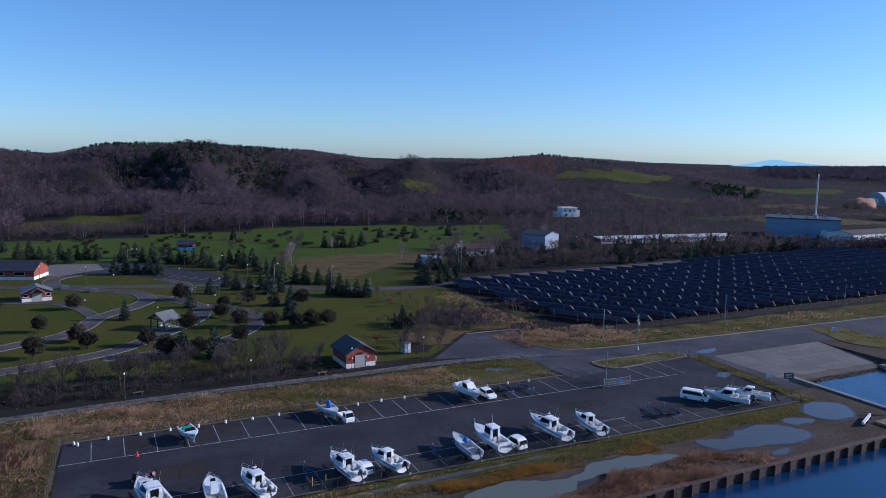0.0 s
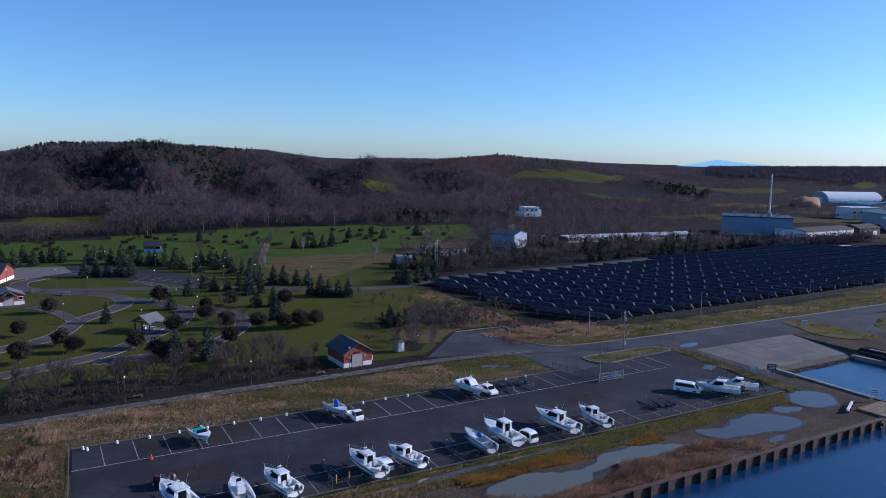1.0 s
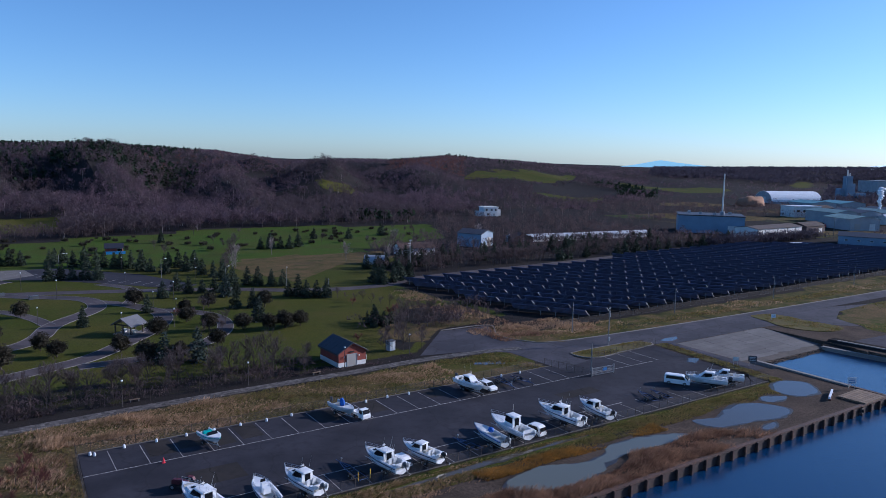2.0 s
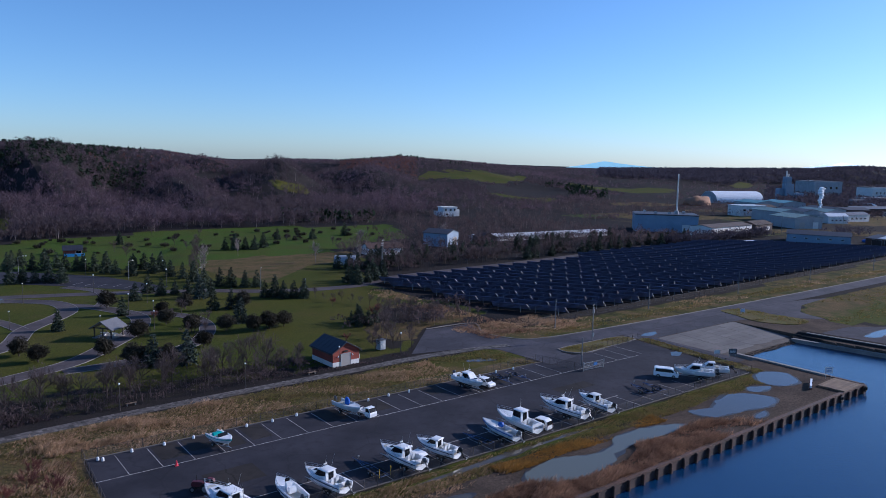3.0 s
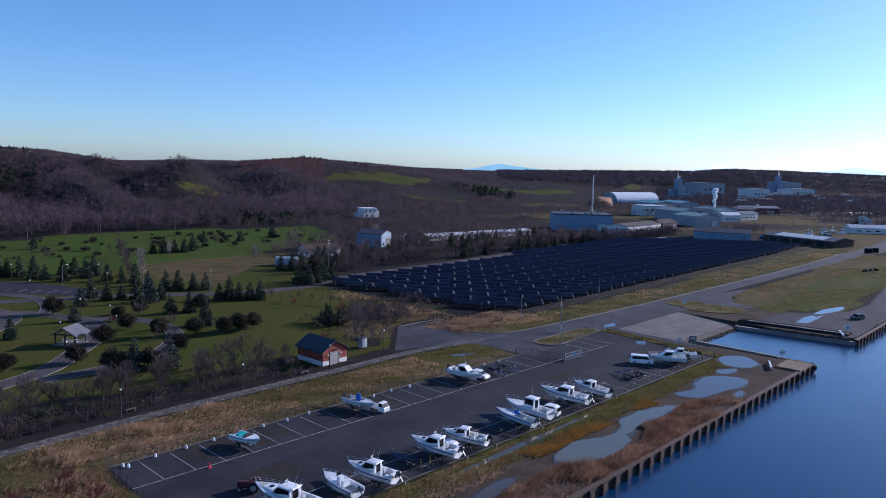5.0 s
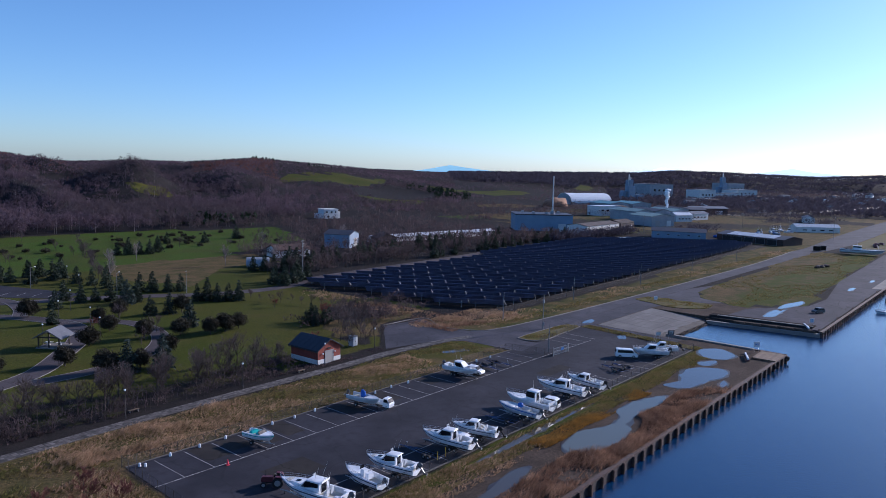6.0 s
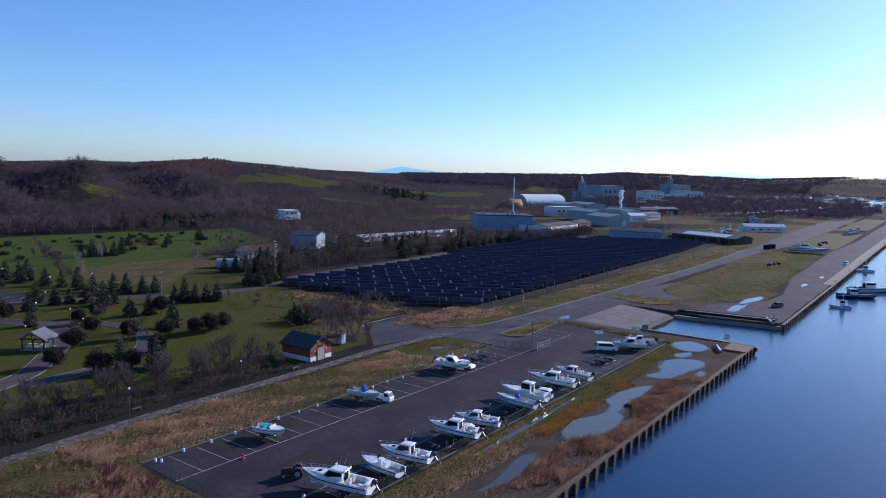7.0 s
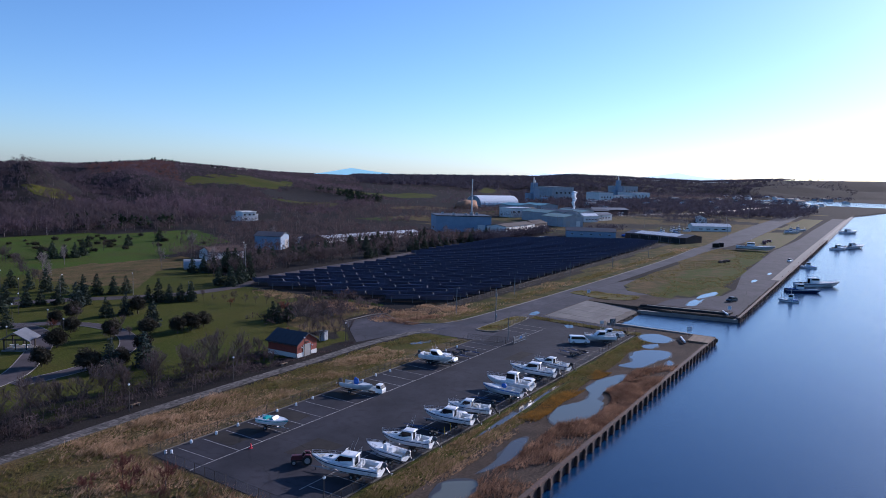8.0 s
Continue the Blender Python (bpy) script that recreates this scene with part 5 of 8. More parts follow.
# scrub between the solar field and the far lawn, and by the works
spots = np.concatenate([np.stack([rng.uniform(105, 345, 900), rng.uniform(228, 300, 900)], 1), np.stack([rng.uniform(150, 330, 800), rng.uniform(295, 420, 800)], 1), np.stack([rng.uniform(420, 1900, 5000), rng.uniform(125, 520, 5000)], 1), np.stack([rng.uniform(320, 760, 1500), rng.uniform(300, 560, 1500)], 1), np.stack([rng.uniform(30, 120, 250), rng.uniform(384, 398, 250)], 1), np.stack([rng.uniform(-150, 48, 620), rng.uniform(389, 424, 620)], 1)])
u, v = spots.T
keep = (v > 231 + 0.055 * (u - 110)) & ~inside([(p[0], p[1]) for p in PARK], u, v)
keep &= ~((u > 175) & (u < 202) & (v > 276) & (v < 300)) & ~((u > 285) & (u < 335) & (v > 405)) & ~((u > 325) & (u < 540) & (v > 236) & (v < 345)) & ~((u > 420) & (u < 600) & (v < 190)) & ~((u > 420) & (u < 480) & (v < 250)) & ~((u > 365) & (u < 425) & (v < 225))
keep &= ~((u > 330) & (u < 600) & (v > 345) & (rng.uniform(size=len(u)) < 0.2)) & ~((u > 600) & (np.sin(u / 60) * np.sin(v / 45) > 0.25)) & (land_z(u, v) > -1) & ~((u > 400) & (v < 160) & (u < 640))
keep &= ~((u > 106) & (u < 130) & (v > 238) & (v < 266))
spots = spots[keep]
n = len(spots)
v_, f_, s_ = tree_mass(spots, rng.uniform(3.0, 7.5, n), rng.uniform(3, 5, n), rng, "bare", 24, 2, 0.26, 0.7)
tagged(new("bare_scrub", raw("bare_scrub", v_, f_, [M["scrub"], M["birch"]], s_)), "leafless scrub and saplings behind the solar field", "scrub", kind="stuff")

works_scrub = np.concatenate([np.stack([rng.uniform(300, 400, 420), rng.uniform(232, 243, 420)], 1), np.stack([rng.uniform(425, 470, 120), rng.uniform(205, 250, 120)], 1), np.stack([rng.uniform(600, 1000, 900), rng.uniform(165, 285, 900)], 1), np.stack([rng.uniform(700, 1400, 900), rng.uniform(290, 470, 900)], 1)])
works_scrub = works_scrub[(np.sin(works_scrub[:, 0] / 31) * np.sin(works_scrub[:, 1] / 17) < 0.4)]
n = len(works_scrub)
v_, f_, s_ = tree_mass(works_scrub, rng.uniform(2.5, 6.5, n), rng.uniform(3, 6, n), rng, "bare", 16, 2, 0.3, 0.7)
tagged(new("yard_scrub", raw("yard_scrub", v_, f_, [M["hazed_wood"], M["birch"]], s_)), "dark leafless scrub among the works yards, tinted for haze", "scrub", kind="stuff")
belt = np.stack([rng.uniform(-84, 39, 330), 134.2 + rng.uniform(0, 1, 330) ** 1.4 * 11], 1)
n = len(belt)
v_, f_, s_ = tree_mass(belt, rng.uniform(1.4, 3.4, n), rng.uniform(1.5, 2.8, n), rng, "bare", 26, 2, 0.16, 0.62)
tagged(new("sapling_belt", raw("sapling_belt", v_, f_, [M["scrub"], M["bark"]], s_)), "dense leafless saplings along the promenade path", "scrub", kind="stuff")
thicket = np.stack([rng.uniform(63, 108, 190), rng.uniform(150, 178, 190)], 1)
u, v = thicket.T
thicket = thicket[(v < 172 + 0.1 * (u - 63)) & (v > 141 + 0.30 * (u - 40)) & ~((u > 78) & (v < 154.5)) & (np.sin(u / 4.1) + np.sin(v / 3.3 + u / 9) > -0.7)]
n = len(thicket)
v_, f_, s_ = tree_mass(thicket, rng.uniform(1.4, 3.6, n), rng.uniform(1.8, 3.0, n), rng, "bare", 16, 2, 0.22)
tagged(new("thicket", raw("thicket", v_, f_, [M["scrub"], M["birch"]], s_)), "leafless brown thicket behind the forecourt", "scrub", kind="stuff")
# dark conifers behind the solar field and low bushes on the far lawn
rng = np.random.default_rng(12)
back_row = [(116 + k * 3.1 + rng.normal() * 1.5, 240 + k * 0.4 + rng.uniform(0, 12)) for k in range(46)] + [(225 + k * 6.5 + rng.normal() * 2, 248 + rng.uniform(0, 22)) for k in range(18)]
plant(spruces, [p for p in back_row if not (174 < p[0] < 204 and p[1] > 270)], rng, (0.7, 1.15), "conifers behind the solar field")
works_belt = [(196 + 3.4 * k + rng.normal() * 1.2, 233 + 0.06 * (k * 3.4) + rng.uniform(0, 9)) for k in range(44)]
plant(spruces, works_belt[::2], rng, (0.7, 1.1), "conifers behind the solar field")
plant(bares, works_belt[1::2], rng, (0.8, 1.15), "leafless trees behind the solar field")
plant(bares, [(108 + 2.6 * k + rng.normal(), 232 + rng.uniform(0, 9)) for k in range(32)], rng, (0.7, 1.15), "leafless trees behind the solar field")
plant(spruces, [(113, 247.5), (116, 245.5), (120, 245), (124, 249), (127.5, 247), (110, 250), (97.5, 221.5), (98.5, 217), (104, 219), (108, 222), (112, 222), (101, 225)], rng, (0.9, 1.25), "conifers round the metal hut")
bushes = [tree_kind("evergreen_bush", "low dark evergreen bush on the far lawn", round_crown(1.7, 3.6, 61, "pine", 320), trunk_mesh(0.6, 0.1, 61), "bush")]
plant(bushes, [(rng.uniform(-20, 190), rng.uniform(326, 392)) for k in range(84)], rng, (0.45, 1.15), "bushes on the far lawn")

# ---- boats, trailers and vehicles ----
def hull_shape(f, L, B, H):
    """Half beam, chine half beam, keel, chine and gunwale heights at f from stern (0) to bow (1)."""
    half = B / 2 * (1 - max(0.0, (f - 0.38) / 0.62) ** 3.6) * (0.94 + 0.06 * min(1, f * 4))
    chine = half * (0.86 - 0.35 * max(0.0, (f - 0.5) / 0.5))
    keel = 0.0 + max(0.0, (f - 0.72) / 0.28) ** 2.2 * H * 0.62
    ch = H * 0.30 + max(0.0, (f - 0.45) / 0.55) ** 1.8 * H * 0.42
    gun = H * (0.90 + 0.15 * f ** 2.0)
    return half, chine, keel, ch, gun


def build_hull(boat, L, B, H, mat, stripe, deck_mat, z=0.0, well=0.35):
    stations = [0, 0.08, 0.2, 0.35, 0.5, 0.62, 0.73, 0.82, 0.9, 0.95, 0.985, 1.0]
    bm, bs = bmesh.new(), bmesh.new()
    rings, left, right = [], [], []
    for f in stations:
        h, c, k, ch, g = hull_shape(f, L, B, H)
        h, c = max(h, 0.02), max(c, 0.01)
        y = (f - 0.5) * L
        rake = 0.05 * L * max(0.0, (f - 0.8) / 0.2) ** 2
        rings.append([(-h, y + rake, z + g), (-h * 0.985, y + rake * 0.8, z + (g + ch) / 2), (-c, y, z + ch), (-c * 0.5, y, z + (k + ch) / 2 - 0.02), (0, y, z + k), (c * 0.5, y, z + (k + ch) / 2 - 0.02), (c, y, z + ch), (h * 0.985, y + rake * 0.8, z + (g + ch) / 2), (h, y + rake, z + g), (h * 0.86, y + rake * 0.9, z + g + 0.03), (h * 0.82, y + rake * 0.9, z + g - (well if f < 0.55 else 0.0)), (-h * 0.82, y + rake * 0.9, z + g - (well if f < 0.55 else 0.0)), (-h * 0.86, y + rake * 0.9, z + g + 0.03)])
        for side, out in ((-1, left), (1, right)):
            x = side * (h + 0.012)
            zt, zb = z + g - 0.13 * H, z + g - 0.22 * H
            out.append([(x, y + rake * 0.9, zb), (x, y + rake * 0.95, zt), (x - side * 0.03, y + rake * 0.95, zt), (x - side * 0.03, y + rake * 0.9, zb)])
    loft(bm, rings)
    hull = part("hull", bm, mat, boat, smooth=False)
    loft(bs, left)
    loft(bs, right)
    part("stripe", bs, stripe, boat)
    bm = bmesh.new()
    h, c, k, ch, g = hull_shape(0.2, L, B, H)
    box(bm, (0, -0.24 * L, z + g - well + 0.03), (h * 1.6, 0.44 * L, 0.03))
    part("cockpit_floor", bm, deck_mat, boat)
    return hull


def rail(boat, L, B, H, z, f0=0.58, f1=1.0, tall=0.5, name="bow_rail"):
    bm = bmesh.new()
    last = {}
    for f in np.linspace(f0, f1, 6):
        h, c, k, ch, g = hull_shape(f, L, B, H)
        y = (f - 0.5) * L + 0.05 * L * max(0.0, (f - 0.8) / 0.2) ** 2
        for s in (-1, 1):
            p = Vector((s * max(h * 0.85, 0.06), y, z + g))
            q = p + Vector((0, 0.05, tall))
            rod(bm, p, q, 0.015, 0.015, 4)
            for k2 in (1.0, 0.55):
                a = p.lerp(q, k2)
                if (s, k2) in last:
                    rod(bm, last[(s, k2)], a, 0.016, 0.016, 4)
                last[(s, k2)] = a
    rod(bm, last[(-1, 1.0)], last[(1, 1.0)], 0.022, 0.022, 4)
    part(name, bm, M["chrome"], boat, "thin stainless rail")


def cabin(boat, y0, y1, w, z, h, mat, rake=0.5, windows=True, roof=True, name="cabin", sill=0.42):
    """A cabin from y0 (aft) to y1 (forward) with a raked windscreen."""
    bm = bmesh.new()
    loft(bm, [[(-w / 2, y0, z), (w / 2, y0, z), (w / 2, y1 + rake, z), (-w / 2, y1 + rake, z)], [(-w * 0.47, y0, z + h * 0.5), (w * 0.47, y0, z + h * 0.5), (w * 0.46, y1 + rake * 0.5, z + h * 0.5), (-w * 0.46, y1 + rake * 0.5, z + h * 0.5)], [(-w * 0.42, y0 + 0.06, z + h), (w * 0.42, y0 + 0.06, z + h), (w * 0.40, y1, z + h), (-w * 0.40, y1, z + h)]])
    cab = part(name, bm, mat, boat)
    if windows:
        low = sill
        bm = bmesh.new()
        loft(bm, [[(-w * 0.44, y1 + rake * 0.58, z + h * low), (w * 0.44, y1 + rake * 0.58, z + h * low), (w * 0.44, y1 + rake * 0.58 + 0.02, z + h * low), (-w * 0.44, y1 + rake * 0.58 + 0.02, z + h * low)], [(-w * 0.36, y1 + 0.05, z + h * 0.92), (w * 0.36, y1 + 0.05, z + h * 0.92), (w * 0.36, y1 + 0.08, z + h * 0.92), (-w * 0.36, y1 + 0.08, z + h * 0.92)]])
        part("windscreen", bm, M["tint"], cab)
        for s in (-1, 1):
            bm = bmesh.new()
            loft(bm, [[(s * w * 0.465, y0 + 0.14, z + h * low), (s * (w * 0.465 + 0.02), y0 + 0.14, z + h * low), (s * (w * 0.465 + 0.02), y1 + rake * 0.45, z + h * low), (s * w * 0.465, y1 + rake * 0.45, z + h * low)], [(s * w * 0.42, y0 + 0.2, z + h * 0.93), (s * (w * 0.43 + 0.02), y0 + 0.2, z + h * 0.93), (s * (w * 0.43 + 0.02), y1 + 0.0, z + h * 0.93), (s * w * 0.42, y1 + 0.0, z + h * 0.93)]])
            part("side_window", bm, M["tint"], cab)
        bm = bmesh.new()
        box(bm, (0, y0 - 0.012, z + h * 0.46), (w * 0.46, 0.03, h * 0.78))
        part("cabin_door", bm, M["tint"], cab)
    if roof:
        bm = bmesh.new()
        yc, half = (y0 + y1) / 2 - 0.12, (y1 - y0) / 2 + 0.12
        loft(bm, [[(-w * k * 0.5, yc - half * k2, z + h + dz), (w * k * 0.5, yc - half * k2, z + h + dz), (w * k * 0.5, yc + half * k2, z + h + dz), (-w * k * 0.5, yc + half * k2, z + h + dz)] for k, k2, dz in ((0.84, 0.98, -0.01), (0.88, 1.0, 0.03), (0.80, 0.95, 0.08), (0.5, 0.7, 0.12))])
        part("roof", bm, mat, cab)
    return cab


def outboard(boat, y, z, x=0.0, size=1.0, mat="grey_cowl"):
    """A tilted-up outboard engine on the transom."""
    bm = bmesh.new()
    blob(bm, (x, y - 0.38 * size, z + 0.38 * size), (0.22 * size, 0.36 * size, 0.3 * size), 3, 0.1)
    rod(bm, (x, y - 0.45 * size, z + 0.2 * size), (x, y - 0.95 * size, z - 0.42 * size), 0.11 * size, 0.08 * size, 6)
    box(bm, (x, y - 1.05 * size, z - 0.5 * size), (0.06, 0.5 * size, 0.16 * size))
    box(bm, (x, y - 0.06, z + 0.05), (0.3 * size, 0.14, 0.4 * size))
    ob = part("outboard_engine", bm, M[mat], boat, "dark outboard engine, tilted up")
    bm = bmesh.new()
    for k in range(3):
        a = k * math.tau / 3
        box(bm, (x + 0.11 * size * math.cos(a), y - 1.3 * size, z - 0.5 * size + 0.11 * size * math.sin(a)), (0.16 * size, 0.03, 0.08 * size))
    part("propeller", bm, M["chrome"], ob)


def trailer(m, L, group="boat trailers", bare=False, label="galvanised two-wheeled boat trailer on the asphalt"):
    """A boat trailer; local +y to the drawbar."""
    t = thing("boat_trailer", m, label, "boat trailer", group)
    bm = bmesh.new()
    for s in (-1, 1):
        rod(bm, (s * 0.62, -L * 0.42, 0.52), (s * 0.5, L * 0.18, 0.52), 0.05, 0.05, 4)
        rod(bm, (s * 0.5, L * 0.18, 0.52), (0, L * 0.46, 0.5), 0.05, 0.05, 4)
    for y in (-0.4, -0.2, 0.0, 0.18):
        rod(bm, (-0.6, L * y, 0.52), (0.6, L * y, 0.52), 0.045, 0.045, 4)
    rod(bm, (0, L * 0.18, 0.5), (0, L * 0.56, 0.48), 0.055, 0.055, 4)
    part("trailer_frame", bm, M["blue_frame"] if bare else M["steel"], t)
    for s in (-1, 1):
        bm = bmesh.new()
        rod(bm, (s * 0.32, -L * 0.4, 0.58), (s * 0.28, L * 0.1, 0.58), 0.06, 0.06, 4)
        part("bunk", bm, M["black"], t, "dark padded bunk")
    bm = bmesh.new()
    rod(bm, (0, L * 0.40, 0.5), (0, L * 0.37, 1.15), 0.05, 0.05, 4)
    box(bm, (0, L * 0.37, 1.15), (0.25, 0.2, 0.16))
    part("winch_post", bm, M["steel"], t)
    if bare and L > 7.5:
        for s in (-1, 1):
            bm = bmesh.new()
            rod(bm, (s * 0.9, -L * 0.4, 0.45), (s * 0.9, -L * 0.4, 1.7), 0.05, 0.05, 6)
            part("guide_post", bm, M["yellow"], t, "yellow guide post")
    bm = bmesh.new()
    rod(bm, (0.1, L * 0.5, 0.5), (0.1, L * 0.5, 0.05), 0.035, 0.035, 5)
    rod(bm, (0.06, L * 0.5, 0.1), (0.14, L * 0.5, 0.1), 0.1, 0.1, 8)
    part("jockey_wheel", bm, M["black"], t)
    for y in (-0.20, -0.10) if L > 6 else (-0.15,):
        for s in (-1, 1):
            bm = bmesh.new()
            rod(bm, (s * 0.78, L * y, 0.31), (s * 0.98, L * y, 0.31), 0.31, 0.31, 14)
            w = part("wheel", bm, M["black"], t)
            bm = bmesh.new()
            rod(bm, (s * 0.97, L * y, 0.31), (s * 0.995, L * y, 0.31), 0.17, 0.15, 10)
            part("rim", bm, M["steel"], w)
            bm = bmesh.new()
            profile(bm, [(L * y - 0.42, 0.5), (L * y - 0.3, 0.68), (L * y + 0.3, 0.68), (L * y + 0.42, 0.5), (L * y + 0.38, 0.5), (L * y + 0.28, 0.65), (L * y - 0.28, 0.65), (L * y - 0.38, 0.5)], s * 0.76, s * 1.0, "x")
            part("mudguard", bm, M["black"], t)
    return t


def boat(kind, m, L, B=2.4, label="", stripe="navy", hull="gel", trailer_too=True, group="boats laid up in the boat park"):
    """A laid-up motor boat at m, bow to local +y."""
    H = 0.16 * L ** 0.75 + 0.60
    B += 0.2
    z = 0.62
    if trailer_too:
        trailer(m, L)
    b = thing("motor_boat", m, label, "boat", group)
    build_hull(b, L, B, H, M[hull], M[stripe], M["cream"], z, 0.3 if kind == "jet" else 0.58)
    top = z + hull_shape(0.4, L, B, H)[4]
    if kind == "pilot":
        cab = cabin(b, -0.13 * L, 0.08 * L, B * 0.68, top - 0.3, 1.3, M[hull], 1.45, sill=0.36)
        fore = bmesh.new()
        loft(fore, [[(-B * 0.34, 0.10 * L, top - 0.1), (B * 0.34, 0.10 * L, top - 0.1), (B * 0.28, 0.10 * L, top + 0.34), (-B * 0.28, 0.10 * L, top + 0.34)], [(-B * 0.16, 0.36 * L, top + 0.05), (B * 0.16, 0.36 * L, top + 0.05), (B * 0.14, 0.36 * L, top + 0.24), (-B * 0.14, 0.36 * L, top + 0.24)]])
        part("foredeck", fore, M[hull], b)
        rail(b, L, B, H, z)
        bm = bmesh.new()
        g = hull_shape(0.88, L, B, H)[4] + z
        prism(bm, [(-B * 0.20, 0.375 * L), (B * 0.20, 0.375 * L), (B * 0.10, 0.44 * L), (-B * 0.10, 0.44 * L)], g - 0.02, g + 0.045)
        part("bow_pad", bm, M["cream"], b, "cream anti-slip bow deck")
        bm = bmesh.new()
        for s in (-1, 1):
            rod(bm, (s * B * 0.25, -0.05 * L, top + 1.3), (s * B * 0.27, -0.12 * L, top + 3.1), 0.018, 0.006, 4)
        rod(bm, (0, 0, top + 1.3), (0, 0, top + 1.9), 0.03, 0.02, 5)
        box(bm, (0, 0.02 * L, top + 1.55), (0.5, 0.12, 0.14))
        part("mast", bm, M["white_pole"], cab, "thin aerials on the cabin roof")
    elif kind == "cuddy":
        cabin(b, -0.04 * L, 0.13 * L, B * 0.68, top - 0.25, 1.12, M[hull], 1.3, sill=0.34)
        fore = bmesh.new()
        loft(fore, [[(-B * 0.38, 0.10 * L, top), (B * 0.38, 0.10 * L, top), (B * 0.3, 0.12 * L, top + 0.34), (-B * 0.3, 0.12 * L, top + 0.34)], [(-B * 0.13, 0.40 * L, top + 0.16), (B * 0.13, 0.40 * L, top + 0.16), (B * 0.1, 0.40 * L, top + 0.26), (-B * 0.1, 0.40 * L, top + 0.26)]])
        part("foredeck", fore, M[hull], b)
        rail(b, L, B, H, z, 0.6, 1.0, 0.4)
        for s in (-1, 1):
            bm = bmesh.new()
            box(bm, (s * B * 0.2, -0.14 * L, top - 0.05), (0.5, 0.55, 0.5), 0, 0.85)
            part("seat", bm, M["cream"], b)
    elif kind == "console":
        bm = bmesh.new()
        box(bm, (0, 0.02 * L, top + 0.1), (0.8, 0.7, 1.0), 0, 0.8)
        con = part("console", bm, M["gel"], b)
        bm = bmesh.new()
        box(bm, (0, 0.08 * L, top + 0.75), (0.66, 0.05, 0.4), 0, 0.85)
        part("windscreen", bm, M["tint"], con)
        bm = bmesh.new()
        box(bm, (0, -0.13 * L, top), (0.95, 0.6, 0.7), 0, 0.9)
        part("seat", bm, M["gel"], b)
        rail(b, L, B, H, z, 0.5, 1.0, 0.35)
    elif kind == "fishing":
        cab = cabin(b, -0.16 * L, 0.04 * L, B * 0.62, top - 0.3, 1.8, M[hull], 0.25)
        rail(b, L, B, H, z, 0.55, 1.0, 0.62)
        bm = bmesh.new()
        rod(bm, (0, -0.05 * L, top + 1.4), (0, -0.05 * L, top + 3.2), 0.03, 0.015, 5)
        part("mast", bm, M["white_pole"], cab)
    elif kind == "skiff":
        for y in (-0.25, 0.0, 0.2):
            bm = bmesh.new()
            box(bm, (0, y * L, top - 0.16), (B * 0.72, 0.3, 0.05))
            part("thwart", bm, M["cream"], b)
        bm = bmesh.new()
        blob(bm, (0, -0.02 * L, top + 0.35), (0.42, 0.5, 0.75 if L < 6.5 else 0.45), 4, 0.3)
        part("engine_cover", bm, M["blue_tarp"], b, "blue cover")
    elif kind == "jet":
        bm = bmesh.new()
        for y in (-0.22, 0.02):
            box(bm, (0, y * L, top), (B * 0.62, 0.6, 0.34), 0, 0.85)
        part("seat", bm, M["teal"], b, "teal vinyl seat")
        bm = bmesh.new()
        loft(bm, [[(-B * 0.36, 0.12 * L, top + 0.05), (B * 0.36, 0.12 * L, top + 0.05), (B * 0.36, 0.14 * L, top + 0.05), (-B * 0.36, 0.14 * L, top + 0.05)], [(-B * 0.33, 0.06 * L, top + 0.42), (B * 0.33, 0.06 * L, top + 0.42), (B * 0.33, 0.08 * L, top + 0.42), (-B * 0.33, 0.08 * L, top + 0.42)]])
        part("windscreen", bm, M["tint"], b)
    bm = bmesh.new()
    for s in (-1, 1):
        last = None
        for f in np.linspace(0.0, 0.98, 14):
            hh, cc, kk, ch, g = hull_shape(f, L, B, H)
            p = Vector((s * (hh + 0.02), (f - 0.5) * L + 0.05 * L * max(0.0, (f - 0.8) / 0.2) ** 2, z + g - 0.02))
            if last is not None:
                rod(bm, last, p, 0.035, 0.035, 5)
            last = p
    part("rubbing_strake", bm, M["gel_old"], b)
    if kind in ("pilot", "cuddy"):
        bm = bmesh.new()
        box(bm, (0, 0.26 * L, top + 0.33), (0.5, 0.5, 0.06), 0, 0.9)
        part("hatch", bm, M["tint"], b, "dark deck hatch")
        for x in (-B * 0.3, B * 0.3):
            bm = bmesh.new()
            box(bm, (x, -0.4 * L, top - 0.12), (0.45, 0.6, 0.4), 0, 0.92)
            part("stern_locker", bm, M["gel"], b)
    if kind in ("pilot", "cuddy", "fishing"):
        for x in (-0.42, 0.42):
            bm = bmesh.new()
            box(bm, (x, -0.2 * L, top - 0.22), (0.5, 0.5, 0.5), 0, 0.9)
            box(bm, (x, -0.2 * L - 0.24, top + 0.14), (0.5, 0.1, 0.5), 0, 0.85)
            part("helm_seat", bm, M["gel_old"], b, "pale moulded helm seat")
        bm = bmesh.new()
        box(bm, (0, -0.46 * L, top - 0.02), (B * 0.7, 0.16, 0.5))
        part("transom_wall", bm, M[hull], b)
    if kind in ("cuddy", "skiff", "console", "pilot"):
        for f in (0.25, 0.5, 0.72):
            h = hull_shape(f, L, B, H)
            for sd in (-1, 1):
                bm = bmesh.new()
                box(bm, (sd * h[0] * 0.88, (f - 0.5) * L, z + h[4] + 0.05), (0.05, 0.22, 0.06))
                part("cleat", bm, M["chrome"], b)
